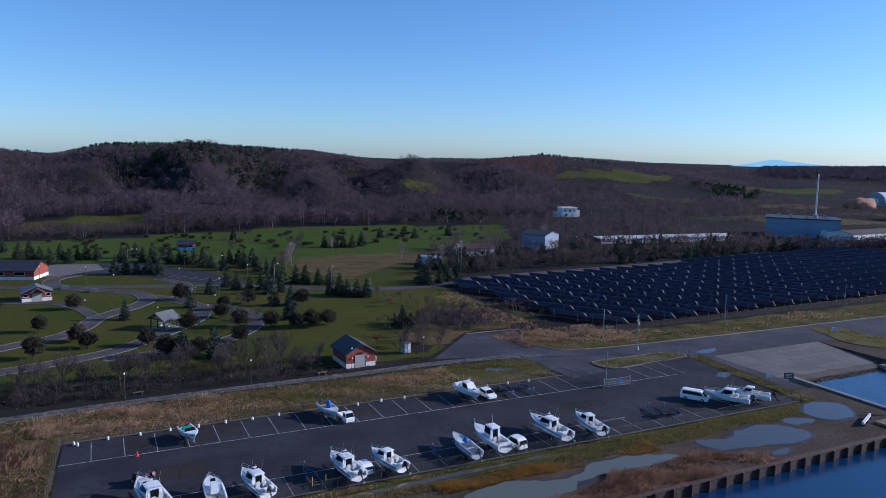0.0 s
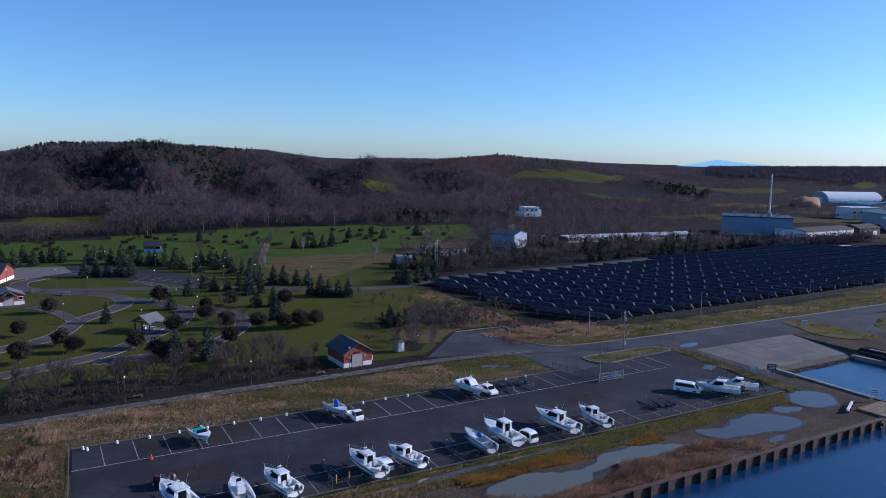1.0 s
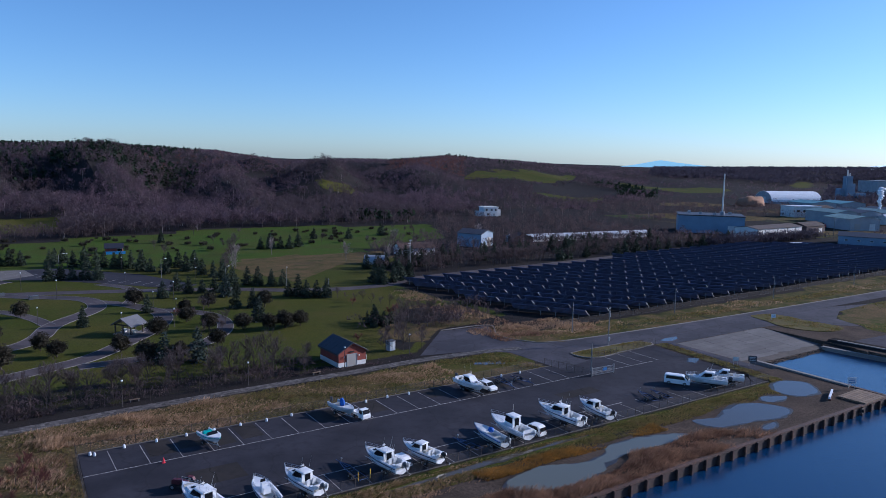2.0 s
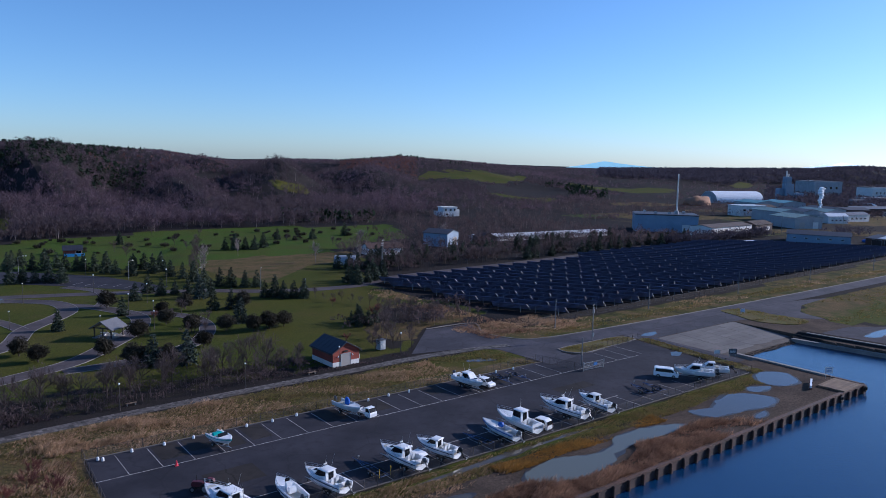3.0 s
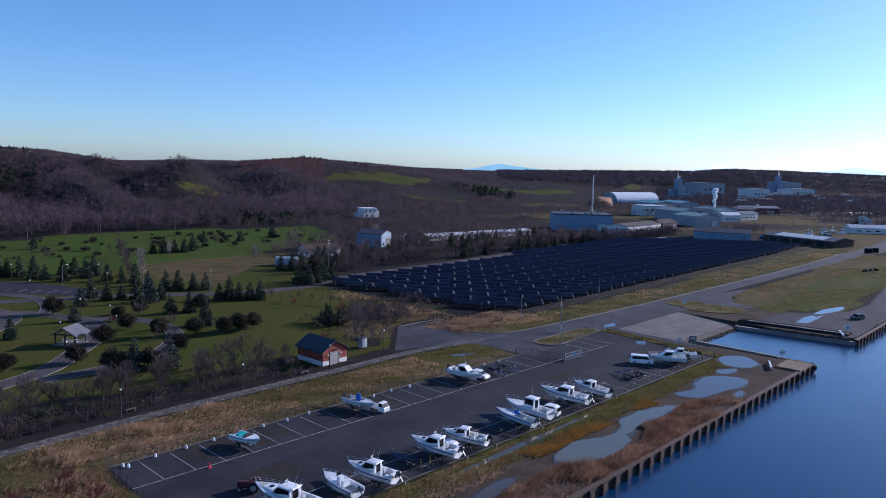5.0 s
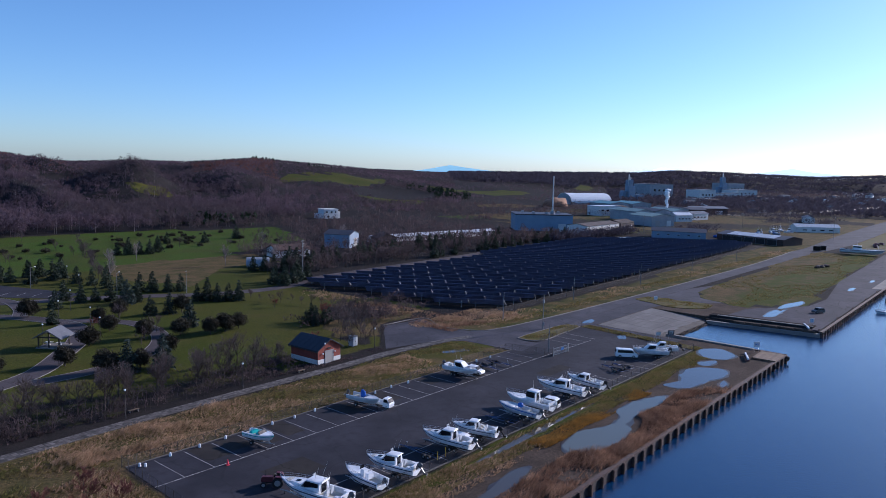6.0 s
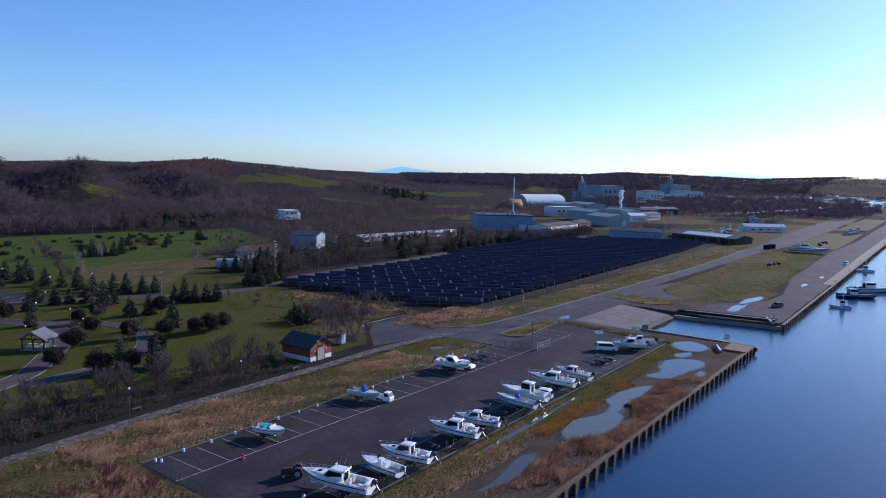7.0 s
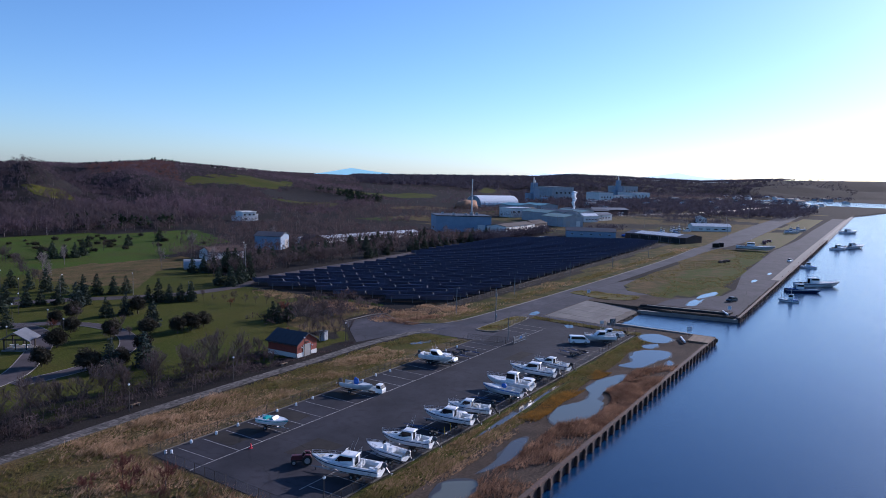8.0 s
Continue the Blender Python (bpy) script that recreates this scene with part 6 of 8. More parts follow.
    if kind == "pilot" and L > 7.5:
        bm = bmesh.new()
        for x in (-B * 0.3, B * 0.3):
            rod(bm, (x, -0.14 * L, top - 0.1), (x * 0.85, -0.16 * L, top + 1.25), 0.035, 0.035, 6)
        rod(bm, (-B * 0.255, -0.16 * L, top + 1.25), (B * 0.255, -0.16 * L, top + 1.25), 0.035, 0.035, 6)
        for x in (-0.5, -0.2, 0.2, 0.5):
            rod(bm, (x, -0.16 * L, top + 1.25), (x * 1.1, -0.19 * L, top + 2.0), 0.02, 0.012, 4)
        part("rod_arch", bm, M["chrome"], b, "stainless arch with rod holders")
    if kind not in ("jet", "fishing"):
        outboard(b, -0.5 * L, top - 0.15, 0, 1.15 if L > 6.3 else 0.95, "black" if kind == "cuddy" else "grey_cowl")
    return b


def put(u, v, heading=0.0, z=0.03):
    return pose(u, v, z, 0, 0, heading)


boat("pilot", put(4.7, 90.0, 13), 9.4, 2.9, "large white cabin cruiser on a trailer behind a tractor", "navy")
boat("console", put(11.7, 88.9, 0), 6.3, 2.2, "open white boat with a centre console on its trailer")
boat("pilot", put(16.8, 89.0, 13), 7.2, 2.4, "white cabin boat with dark windows and tilted engine", "navy")
boat("pilot", put(28.7, 89.4, 9), 7.8, 2.5, "white pilothouse boat with bow rails and aerials", "navy")
boat("cuddy", put(34.6, 89.0, 16), 6.8, 2.3, "white cuddy-cabin boat with a navy stripe", "navy")
boat("skiff", put(46.6, 89.2, 0), 7.4, 1.9, "long open white skiff with a blue engine cover", "blue_tarp", "gel_old")
boat("fishing", put(51.3, 90.2, 2), 8.6, 2.6, "white fishing boat with high bow rail and wheelhouse", "gel_old")
boat("pilot", put(61.8, 90.4, 5), 8.9, 2.6, "white sport cruiser with a dark stripe and rails", "navy")
boat("cuddy", put(68.6, 89.3, -4), 7.4, 2.3, "small white cabin boat with a dark stripe", "navy")
boat("pilot", put(99.2, 90.2, 36), 7.2, 2.4, "white cabin boat beside a minivan", "gel_old")
boat("cuddy", put(104.2, 89.6, 36), 6.4, 2.2, "white cabin boat with a dark blue canopy", "gel_old")
boat("jet", put(11.2, 109.9, 192), 4.8, 2.0, "white sport boat with teal seats", "teal")
boat("skiff", put(33.0, 111.3, 187), 6.0, 2.0, "open work boat with a blue tarpaulin bundle", "gel_old", "gel_old")
boat("pilot", put(58.4, 110.9, 184), 7.0, 2.4, "white boat with a blue windscreen cover", "gel_old")
for u, v, a, l in ((24.3, 90.3, 3, 8.0), (43.0, 89.8, 8, 6.0), (83.6, 91.2, -18, 6.5), (86.6, 90.6, -10, 5.5), (66.4, 110.8, 172, 7.0), (70.2, 110.4, 185, 6.0)):
    trailer(put(u, v, a), l, bare=True, label="empty boat trailer with blue-grey frame")


# ---- cars, truck, tractor ----
def wheels(car, spots, r=0.31, w=0.2):
    for x, y in spots:
        s = 1 if x > 0 else -1
        bm = bmesh.new()
        rod(bm, (x - s * w / 2, y, r), (x + s * w / 2, y, r), r, r, 16)
        ob = part("wheel", bm, M["black"], car)
        bm = bmesh.new()
        rod(bm, (x + s * (w / 2 - 0.01), y, r), (x + s * (w / 2 + 0.02), y, r), r * 0.6, r * 0.5, 12)
        part("rim", bm, M["steel"], ob)


def car_body(car, L, W, side, glass, mat, narrow=0.86):
    """A body from a side outline (y, z), sides drawn in towards the roof, with dark window bands (y0, y1, z0, z1)."""
    top = max(z for y, z in side)
    belt = 0.55 * top
    bm = bmesh.new()
    rings = []
    for f in (-1.0, -0.97, 0.97, 1.0):
        ring = []
        for y, z in side:
            k = 1.0 if z < belt else 1 - (1 - narrow) * (z - belt) / (top - belt)
            inset = 0.985 if abs(f) == 1.0 else 1.0
            ring.append((f * W / 2 * k, y * inset, z if inset == 1.0 else z - 0.02 * (z > belt)))
        rings.append(ring)
    loft(bm, rings)
    body = part("body", bm, mat, car)
    for name, pts in glass:
        for s in (-1, 1) if name == "side_window" else (0,):
            bm = bmesh.new()
            if s:
                ring = lambda o: [(s * (W / 2 * (1 - (1 - narrow) * max(0, z - belt) / (top - belt)) + o), y, z) for y, z in pts]
                loft(bm, [ring(-0.01), ring(0.012)])
            else:
                (ya, za), (yb, zb) = pts
                wa, wb = (W / 2 * (1 - (1 - narrow) * max(0, z - belt) / (top - belt)) * 0.92 for z in (za, zb))
                d = 0.02 if ya > 0 else -0.02
                loft(bm, [[(-wa, ya, za), (wa, ya, za), (wa, ya + d, za), (-wa, ya + d, za)], [(-wb, yb, zb), (wb, yb, zb), (wb, yb + d, zb + 0.01), (-wb, yb + d, zb + 0.01)]])
            part(name, bm, M["tint"], body)
    for s in (-1, 1):
        bm = bmesh.new()
        box(bm, (s * W * 0.38, L / 2 - 0.03, 0.42 * top), (W * 0.18, 0.08, 0.14))
        part("headlight", bm, M["lamp_glass"], body)
        bm = bmesh.new()
        box(bm, (s * W * 0.42, -L / 2 + 0.02, 0.5 * top), (W * 0.1, 0.06, 0.3))
        part("tail_light", bm, M["red_paint"], body)
        bm = bmesh.new()
        box(bm, (s * (W / 2 + 0.09), L * 0.2, 0.6 * top), (0.16, 0.1, 0.14))
        part("mirror", bm, mat, body)
    return body


def minivan(m):
    c = thing("minivan", m, "white minivan with dark side windows parked on the asphalt", "car", "parked vehicles")
    side = [(-2.35, 0.3), (2.35, 0.3), (2.38, 0.75), (2.05, 1.02), (1.35, 1.72), (0.9, 1.88), (-1.9, 1.9), (-2.25, 1.8), (-2.38, 1.1)]
    car_body(c, 4.8, 1.84, side, [("side_window", [(-2.0, 1.15), (1.55, 1.15), (1.2, 1.62), (0.8, 1.72), (-1.95, 1.74)]), ("windscreen", [(2.02, 1.05), (1.38, 1.70)]), ("rear_window", [(-2.37, 1.15), (-2.27, 1.75)])], M["car_white"])
    wheels(c, [(x, y) for x in (-0.82, 0.82) for y in (-1.45, 1.45)], 0.34)


def small_car(m, label, mat="car_white", tall=1.55):
    c = thing("small_car", m, label, "car", "parked vehicles")
    side = [(-1.85, 0.28), (1.85, 0.28), (1.9, 0.62), (1.75, 0.82), (1.05, 0.95), (0.45, tall - 0.06), (0.1, tall), (-1.2, tall), (-1.7, tall - 0.25), (-1.88, 0.85)]
    car_body(c, 3.75, 1.62, side, [("side_window", [(-1.5, 0.98), (0.85, 0.98), (0.35, tall - 0.14), (-1.2, tall - 0.12)]), ("windscreen", [(1.0, 0.98), (0.47, tall - 0.08)]), ("rear_window", [(-1.86, 0.95), (-1.72, tall - 0.27)])], M[mat])
    wheels(c, [(x, y) for x in (-0.72, 0.72) for y in (-1.2, 1.2)], 0.29)


def kei_truck(m):
    c = thing("light_truck", m, "small white cab-over pickup truck hitched to a boat", "truck", "parked vehicles")
    side = [(0.35, 0.3), (1.65, 0.3), (1.7, 0.85), (1.52, 1.2), (1.22, 1.72), (0.45, 1.76), (0.35, 1.6)]
    car_body(c, 3.4, 1.5, side, [("side_window", [(0.5, 1.08), (1.42, 1.08), (1.15, 1.6), (0.5, 1.62)]), ("windscreen", [(1.6, 1.08), (1.27, 1.66)])], M["car_white"], 0.88)
    bm = bmesh.new()
    box(bm, (0, -0.7, 0.62), (1.44, 2.0, 0.12))
    for x in (-0.7, 0.7):
        box(bm, (x, -0.7, 0.82), (0.05, 2.0, 0.32))
    box(bm, (0, -1.68, 0.82), (1.44, 0.05, 0.32))
    part("load_bed", bm, M["car_white"], c)
    wheels(c, [(x, y) for x in (-0.64, 0.64) for y in (-1.0, 1.05)], 0.27)


def tractor(m):
    c = thing("tractor", m, "old dark red farm tractor before a boat trailer", "tractor")
    bm = bmesh.new()
    box(bm, (0, 0.75, 0.95), (0.62, 1.5, 0.62), 0, 0.88)
    box(bm, (0, 1.5, 0.9), (0.56, 0.08, 0.5))
    part("bonnet", bm, M["red_paint"], c)
    bm = bmesh.new()
    box(bm, (0, 0.2, 0.62), (0.5, 2.4, 0.4))
    part("chassis", bm, M["black"], c)
    bm = bmesh.new()
    box(bm, (0, -0.55, 1.15), (0.5, 0.45, 0.12))
    box(bm, (0, -0.76, 1.4), (0.5, 0.08, 0.45))
    part("seat", bm, M["black"], c)
    bm = bmesh.new()
    rod(bm, (0, 0.0, 1.2), (0, -0.18, 1.55), 0.025, 0.025, 5)
    rod(bm, (0, -0.17, 1.53), (0, -0.19, 1.57), 0.2, 0.2, 12)
    part("steering_wheel", bm, M["black"], c)
    bm = bmesh.new()
    rod(bm, (0.2, 1.0, 1.25), (0.2, 1.0, 1.95), 0.04, 0.04, 6)
    part("exhaust", bm, M["black"], c)
    for s in (-1, 1):
        bm = bmesh.new()
        profile(bm, [(-1.15, 1.1), (-0.95, 1.45), (-0.3, 1.5), (0.0, 1.15), (-0.06, 1.15), (-0.33, 1.44), (-0.92, 1.39), (-1.08, 1.1)], s * 0.42, s * 0.92, "x")
        part("mudguard", bm, M["red_paint"], c)
    wheels(c, [(-0.72, -0.55), (0.72, -0.55)], 0.68, 0.36)
    wheels(c, [(-0.6, 1.2), (0.6, 1.2)], 0.38, 0.22)


minivan(put(95.4, 94.2, 214))
small_car(put(61.7, 109.9, 186), "pale blue-white small car beside a laid-up boat")
small_car(put(31.2, 89.6, 8), "small white car between two laid-up boats")
small_car(put(54.7, 88.7, 10), "small white van beside a fishing boat", tall=1.8)
small_car(put(186.0, 76.5, 60), "small dark car parked on the quay", "grey_cowl")
small_car(put(337.0, 76.5, 80), "white car parked on the far quay")
kei_truck(put(35.0, 108.6, 188))
tractor(put(4.2, 97.3, 45))


# ---- buildings ----
def gable(bm, w, d, eave, ridge, over=0.45, thick=0.18, along="y"):
    """A gable roof with thickness, ridge along y (or x)."""
    k = (ridge - eave) / (w / 2)
    e = w / 2 + over
    outline = [(-e, eave - over * k), (0, ridge), (e, eave - over * k), (e, eave - over * k + thick), (0, ridge + thick * 1.15), (-e, eave - over * k + thick)]
    profile(bm, outline, -d / 2 - over, d / 2 + over, "y" if along == "y" else "x")


def building(name, label, m, w, d, h, roof="gable", rise=1.8, wall="grey_wall", top="grey_roof", base=None, openings=(), category="building", group="", along="y"):
    """w along local x, d along local y, front on -y. openings: (kind, side, place along the side, z, width, height)."""
    b = thing(name, m, label, category, group)
    bm = bmesh.new()
    if roof == "gable":
        half, depth = (w / 2, d / 2) if along == "y" else (d / 2, w / 2)
        profile(bm, [(-half, 0), (half, 0), (half, h), (0, h + rise), (-half, h)], -depth, depth, "y" if along == "y" else "x")
    elif roof == "arch":
        pts = [(w / 2 * math.cos(a), h + rise * math.sin(a)) for a in np.linspace(0, math.pi, 13)]
        profile(bm, [(-w / 2, 0), (w / 2, 0)] + pts, -d / 2, d / 2)
    else:
        box(bm, (0, 0, h / 2), (w, d, h))
    part("wall", bm, M[wall], b)
    bm = bmesh.new()
    if roof == "gable":
        gable(bm, w if along == "y" else d, d if along == "y" else w, h, h + rise, 0.45, 0.18, along)
    elif roof == "arch":
        outer = [((w / 2 + 0.25) * math.cos(a), h + (rise + 0.25) * math.sin(a)) for a in np.linspace(0, math.pi, 15)]
        inner = [((w / 2 + 0.03) * math.cos(a), h + (rise + 0.03) * math.sin(a)) for a in np.linspace(math.pi, 0, 15)]
        profile(bm, outer + inner, -d / 2 - 0.2, d / 2 + 0.2)
    else:
        box(bm, (0, 0, h + 0.25), (w + 0.7, d + 0.7, 0.5))
        box(bm, (0, 0, h + 0.54), (w - 0.4, d - 0.4, 0.1))
    roof_ob = part("roof", bm, M[top], b)
    if roof in ("gable", "arch") and max(w, d) > 5:
        span = d if along == "y" else w
        for k in range(int(span / 1.5) + 1 if span < 30 else 0):
            bm = bmesh.new()
            t = -span / 2 + k * 1.5
            half = (w if along == "y" else d) / 2 + 0.4
            if roof == "gable":
                kk = rise / ((w if along == "y" else d) / 2)
                for s in (-1, 1):
                    a = Vector((0, t, h + rise + 0.21)) if along == "y" else Vector((t, 0, h + rise + 0.21))
                    e = Vector((s * half, t, h + rise + 0.2 - half * kk)) if along == "y" else Vector((t, s * half, h + rise + 0.2 - half * kk))
                    rod(bm, a, e, 0.03, 0.03, 4)
                part("roof_seam", bm, M[top], roof_ob)
            else:
                bm.free()
    if base:
        bm = bmesh.new()
        box(bm, (0, 0, base[1] / 2), (w + 0.08, d + 0.08, base[1]))
        part("plinth", bm, M[base[0]], b)
    for kind, side, at, z, ow, oh in openings:
        bm, bf = bmesh.new(), bmesh.new()
        if side in "fb":
            y = (-d / 2 if side == "f" else d / 2)
            s = -1 if side == "f" else 1
            box(bm, (at, y + s * 0.05, z + oh / 2), (ow, 0.06, oh))
            for dx, dz, sx, sz in ((0, oh / 2, ow + 0.2, 0.1), (0, -oh / 2, ow + 0.2, 0.1), (-ow / 2, 0, 0.1, oh), (ow / 2, 0, 0.1, oh)):
                box(bf, (at + dx, y + s * 0.07, z + oh / 2 + dz), (sx, 0.12, sz))
        else:
            x = (w / 2 if side == "r" else -w / 2)
            s = 1 if side == "r" else -1
            box(bm, (x + s * 0.05, at, z + oh / 2), (0.06, ow, oh))
            for dy, dz, sy, sz in ((0, oh / 2, ow + 0.2, 0.1), (0, -oh / 2, ow + 0.2, 0.1), (-ow / 2, 0, 0.1, oh), (ow / 2, 0, 0.1, oh)):
                box(bf, (x + s * 0.07, at + dy, z + oh / 2 + dz), (0.12, sy, sz))
        # open bays are closed by a black sheet, painted shade for the inside
        mat = {"window": M["tint"], "door": M["door_grey"], "shutter": M["white_wall"], "dark_opening": M["black"]}[kind]
        ob = part("window" if kind == "window" else "door", bm, mat, b)
        part("frame", bf, M["white_wall"] if kind == "window" else M["grey_wall"], ob)
    return b


hut = building("brick_hut", "red brick hut with white plinth, dark roof and grey shutter", put(46.9, 140.0, 2.5, 0), 6.2, 8.0, 3.0, "gable", 1.75, "brick", "slate", ("white_wall", 0.95), [("door", "f", -0.1, 0.0, 2.3, 2.5), ("window", "r", -1.5, 1.2, 1.2, 1.0), ("window", "r", 1.5, 1.2, 1.2, 1.0)])
bm = bmesh.new()
box(bm, (-0.1, -4.12, 3.0), (1.0, 0.1, 0.3))
part("sign", bm, M["black"], hut, "small dark sign over the shutter")
for x in (-1.9, 1.45):
    bm = bmesh.new()
    blob(bm, (x, -4.2, 2.1), (0.14, 0.14, 0.2), 1, 0.0)
    part("wall_lamp", bm, M["lamp_glass"], hut, "white wall lamp")
bm = bmesh.new()
box(bm, (3.35, -3.2, 1.2), (0.45, 0.7, 1.0))
part("meter_box", bm, M["white_wall"], hut, "white box on the side wall")
for s in (-1, 1):
    bm = bmesh.new()
    rod(bm, (s * 3.5, -4.4, 2.62), (s * 3.5, 4.4, 2.62), 0.07, 0.07, 6)
    rod(bm, (s * 3.2, -3.9, 2.6), (s * 3.2, -3.9, 0.1), 0.045, 0.045, 5)
    part("gutter", bm, M["dark_pole"], hut)

toilets = building("toilet_block", "red brick park building with grey gabled roof and white base", put(-16.2, 233.5, 8, 0), 7.4, 5.6, 2.7, "gable", 1.5, "brick", "grey_roof", ("white_wall", 1.0), [("door", "f", 0, 0, 2.4, 2.4), ("window", "f", -2.8, 1.4, 1.2, 0.8), ("window", "f", 2.8, 1.4, 1.2, 0.8), ("window", "r", 0, 1.4, 1.2, 0.8)])
bm = bmesh.new()
gable(bm, 3.2, 2.2, 2.7, 3.8, 0.3)
bmesh.ops.translate(bm, vec=(0, -3.0, 0), verts=bm.verts)
part("porch_roof", bm, M["grey_roof"], toilets)
lodge = building("park_lodge", "long red brick lodge with dark roof and white base", put(-38.0, 281.5, -19, 0), 44, 11, 3.1, "gable", 2.5, "brick", "slate", ("white_wall", 1.1), [("window", "f", -18 + 4.5 * k, 1.5, 2.2, 1.2) for k in range(5)] + [("door", "f", 6.5, 0, 3.0, 2.6), ("window", "f", 12, 1.5, 1.6, 1.2), ("window", "f", 17.5, 1.5, 3.2, 1.2)], along="x")
bm = bmesh.new()
gable(bm, 6.0, 5.0, 3.4, 5.8, 0.3)
bmesh.ops.translate(bm, vec=(6.5, -6.5, 0), verts=bm.verts)
part("porch_roof", bm, M["slate"], lodge)

shelter = thing("picnic_shelter", put(13.9, 185.6, -52, 0), "open picnic shelter with pale grey gabled roof", "shelter")
bm = bmesh.new()
gable(bm, 5.2, 4.6, 2.4, 3.9, 0.45)
part("roof", bm, M["grey_roof"], shelter)
for x in (-2.2, 0, 2.2):
    for y in (-1.95, 1.95):
        bm = bmesh.new()
        box(bm, (x, y, 1.25), (0.22, 0.22, 2.4))
        part("post", bm, M["bark"], shelter)
bm = bmesh.new()
for y in (-1.95, 1.95):
    box(bm, (0, y, 2.38), (5.0, 0.2, 0.25))
part("beam", bm, M["bark"], shelter)
bm = bmesh.new()
box(bm, (0, 0, 0.1), (5.3, 4.6, 0.2))
part("floor_slab", bm, M["concrete"], shelter)
for x in (-1.25, 1.25):
    bm = bmesh.new()
    box(bm, (x, 0.2, 0.85), (1.6, 0.9, 0.1))
    box(bm, (x, 0.2, 0.5), (0.3, 0.5, 0.65))
    part("table", bm, M["white_wall"], shelter, "white table")

building("blue_barn", "pale blue metal barn with dark roof behind the trees", put(191.5, 292, 26, 0), 12.5, 13, 6.4, "gable", 1.6, "blue_wall", "slate", None, [("door", "f", 2, 0, 4.4, 4.4), ("window", "r", 0, 3.5, 2, 1.2)])
house = building("white_house", "white flat-roofed two-storey house at the wood's edge", put(310, 438, -12, 0), 11.5, 9, 6.6, "flat", 0, "white_wall", "white_wall", None, [("window", "f", -3.6, 4.2, 1.6, 1.3), ("window", "f", 0.4, 4.2, 1.6, 1.3), ("window", "f", 3.8, 4.2, 1.3, 1.3), ("window", "f", -2.4, 1.0, 1.9, 1.3), ("door", "f", 2.4, 0, 1.2, 2.1)])
bm = bmesh.new()
box(bm, (-7.6, 0, 1.9), (4.0, 7, 3.8))
part("wing", bm, M["white_wall"], house)
bm = bmesh.new()
box(bm, (7.2, 0.5, 2.5), (3.2, 6, 5.0))
part("wing", bm, M["white_wall"], house)
building("quonset_hut", "grey arched metal hut among conifers", put(118.5, 259, 50, 0), 5.4, 8, 0.5, "arch", 2.8, "grey_wall", "grey_wall", None, [("dark_opening", "f", 0, 0, 2.6, 2.4)])
club = building("red_clubhouse", "small red clubhouse with dark roof behind a blue screen", put(35.2, 334.5, -12, 0), 6.6, 5, 2.4, "gable", 1.5, "brick", "slate", None, [("window", "f", 2.2, 1.0, 2.0, 1.0)], along="x")
for k in range(6):
    bm = bmesh.new()
    box(bm, (-2.4 + 1.25 * k, -4.6, 0.6), (1.2, 0.08, 1.2))
    part("screen", bm, M["sky_blue"], club, "bright blue low screen")

works = building("works_hall", "large pale blue works hall with flat dark roof", put(370, 290, -49, 0), 38, 26, 10.4, "flat", 0, "blue_wall", "slate", None, [("shutter", "f", 12, 0, 5, 5), ("window", "r", -6, 6.0, 4, 1.6), ("window", "r", 2, 6.0, 4, 1.6), ("shutter", "r", 8, 0, 4, 4.5)])
for x, y in ((-12, 6), (2, -8), (12, 4), (-6, -4)):
    bm = bmesh.new()
    box(bm, (x, y, 11.6), (2.0, 1.8, 1.4), 0, 0.85)
    part("roof_vent", bm, M["grey_wall"], works)
stack = thing("chimney_stack", put(371, 282, 0, 0), "slender tall pale steel chimney", "chimney")
bm = bmesh.new()
rod(bm, (0, 0, 0), (0, 0, 36), 0.6, 0.35, 12)
part("shaft", bm, M["white_pole"], stack)
bm = bmesh.new()
rod(bm, (0, 0, 0), (0, 0, 13), 1.3, 1.3, 10)
part("base", bm, M["grey_wall"], stack)
building("works_annex", "white low works building with dark roof", put(373.5, 252.0, 2, 0), 46, 14, 6.2, "gable", 1.2, "white_wall", "rust_dark", None, [("door", "f", -14 + 14 * k, 0, 4, 3.8) for k in range(3)], along="x")
building("harbour_shed", "long pale harbour shed with grey roof", put(394, 204, -66, 0), 32, 14, 4.4, "gable", 1.8, "blue_wall", "slate", None, [("window", "f", -12 + 6 * k, 1.9, 1.5, 0.8) for k in range(5)] + [("shutter", "r", 0, 0, 3.4, 3.2)], along="x", group="harbour sheds")
fish_shed = building("fish_shed", "open harbour shed with pale panels on a dark roof", put(412, 161, -106, 0), 44, 20, 3.6, "gable", 1.6, "rust_dark", "slate", None, [("dark_opening", "f", -15 + 7.5 * k, 0, 6, 3.2) for k in range(5)], along="x", group="harbour sheds")
for k in range(6):
    bm = bmesh.new()
    box(bm, (-13 + 5.2 * k, -5.0, 4.66), (4.9, 8.4, 0.1))
    bmesh.ops.rotate(bm, cent=(0, -5.0, 4.66), matrix=Matrix.Rotation(math.atan2(1.6, 10), 3, "X"), verts=bm.verts)
    part("roof_sheet", bm, M["gel_old"], fish_shed, "pale reflective roof sheet")
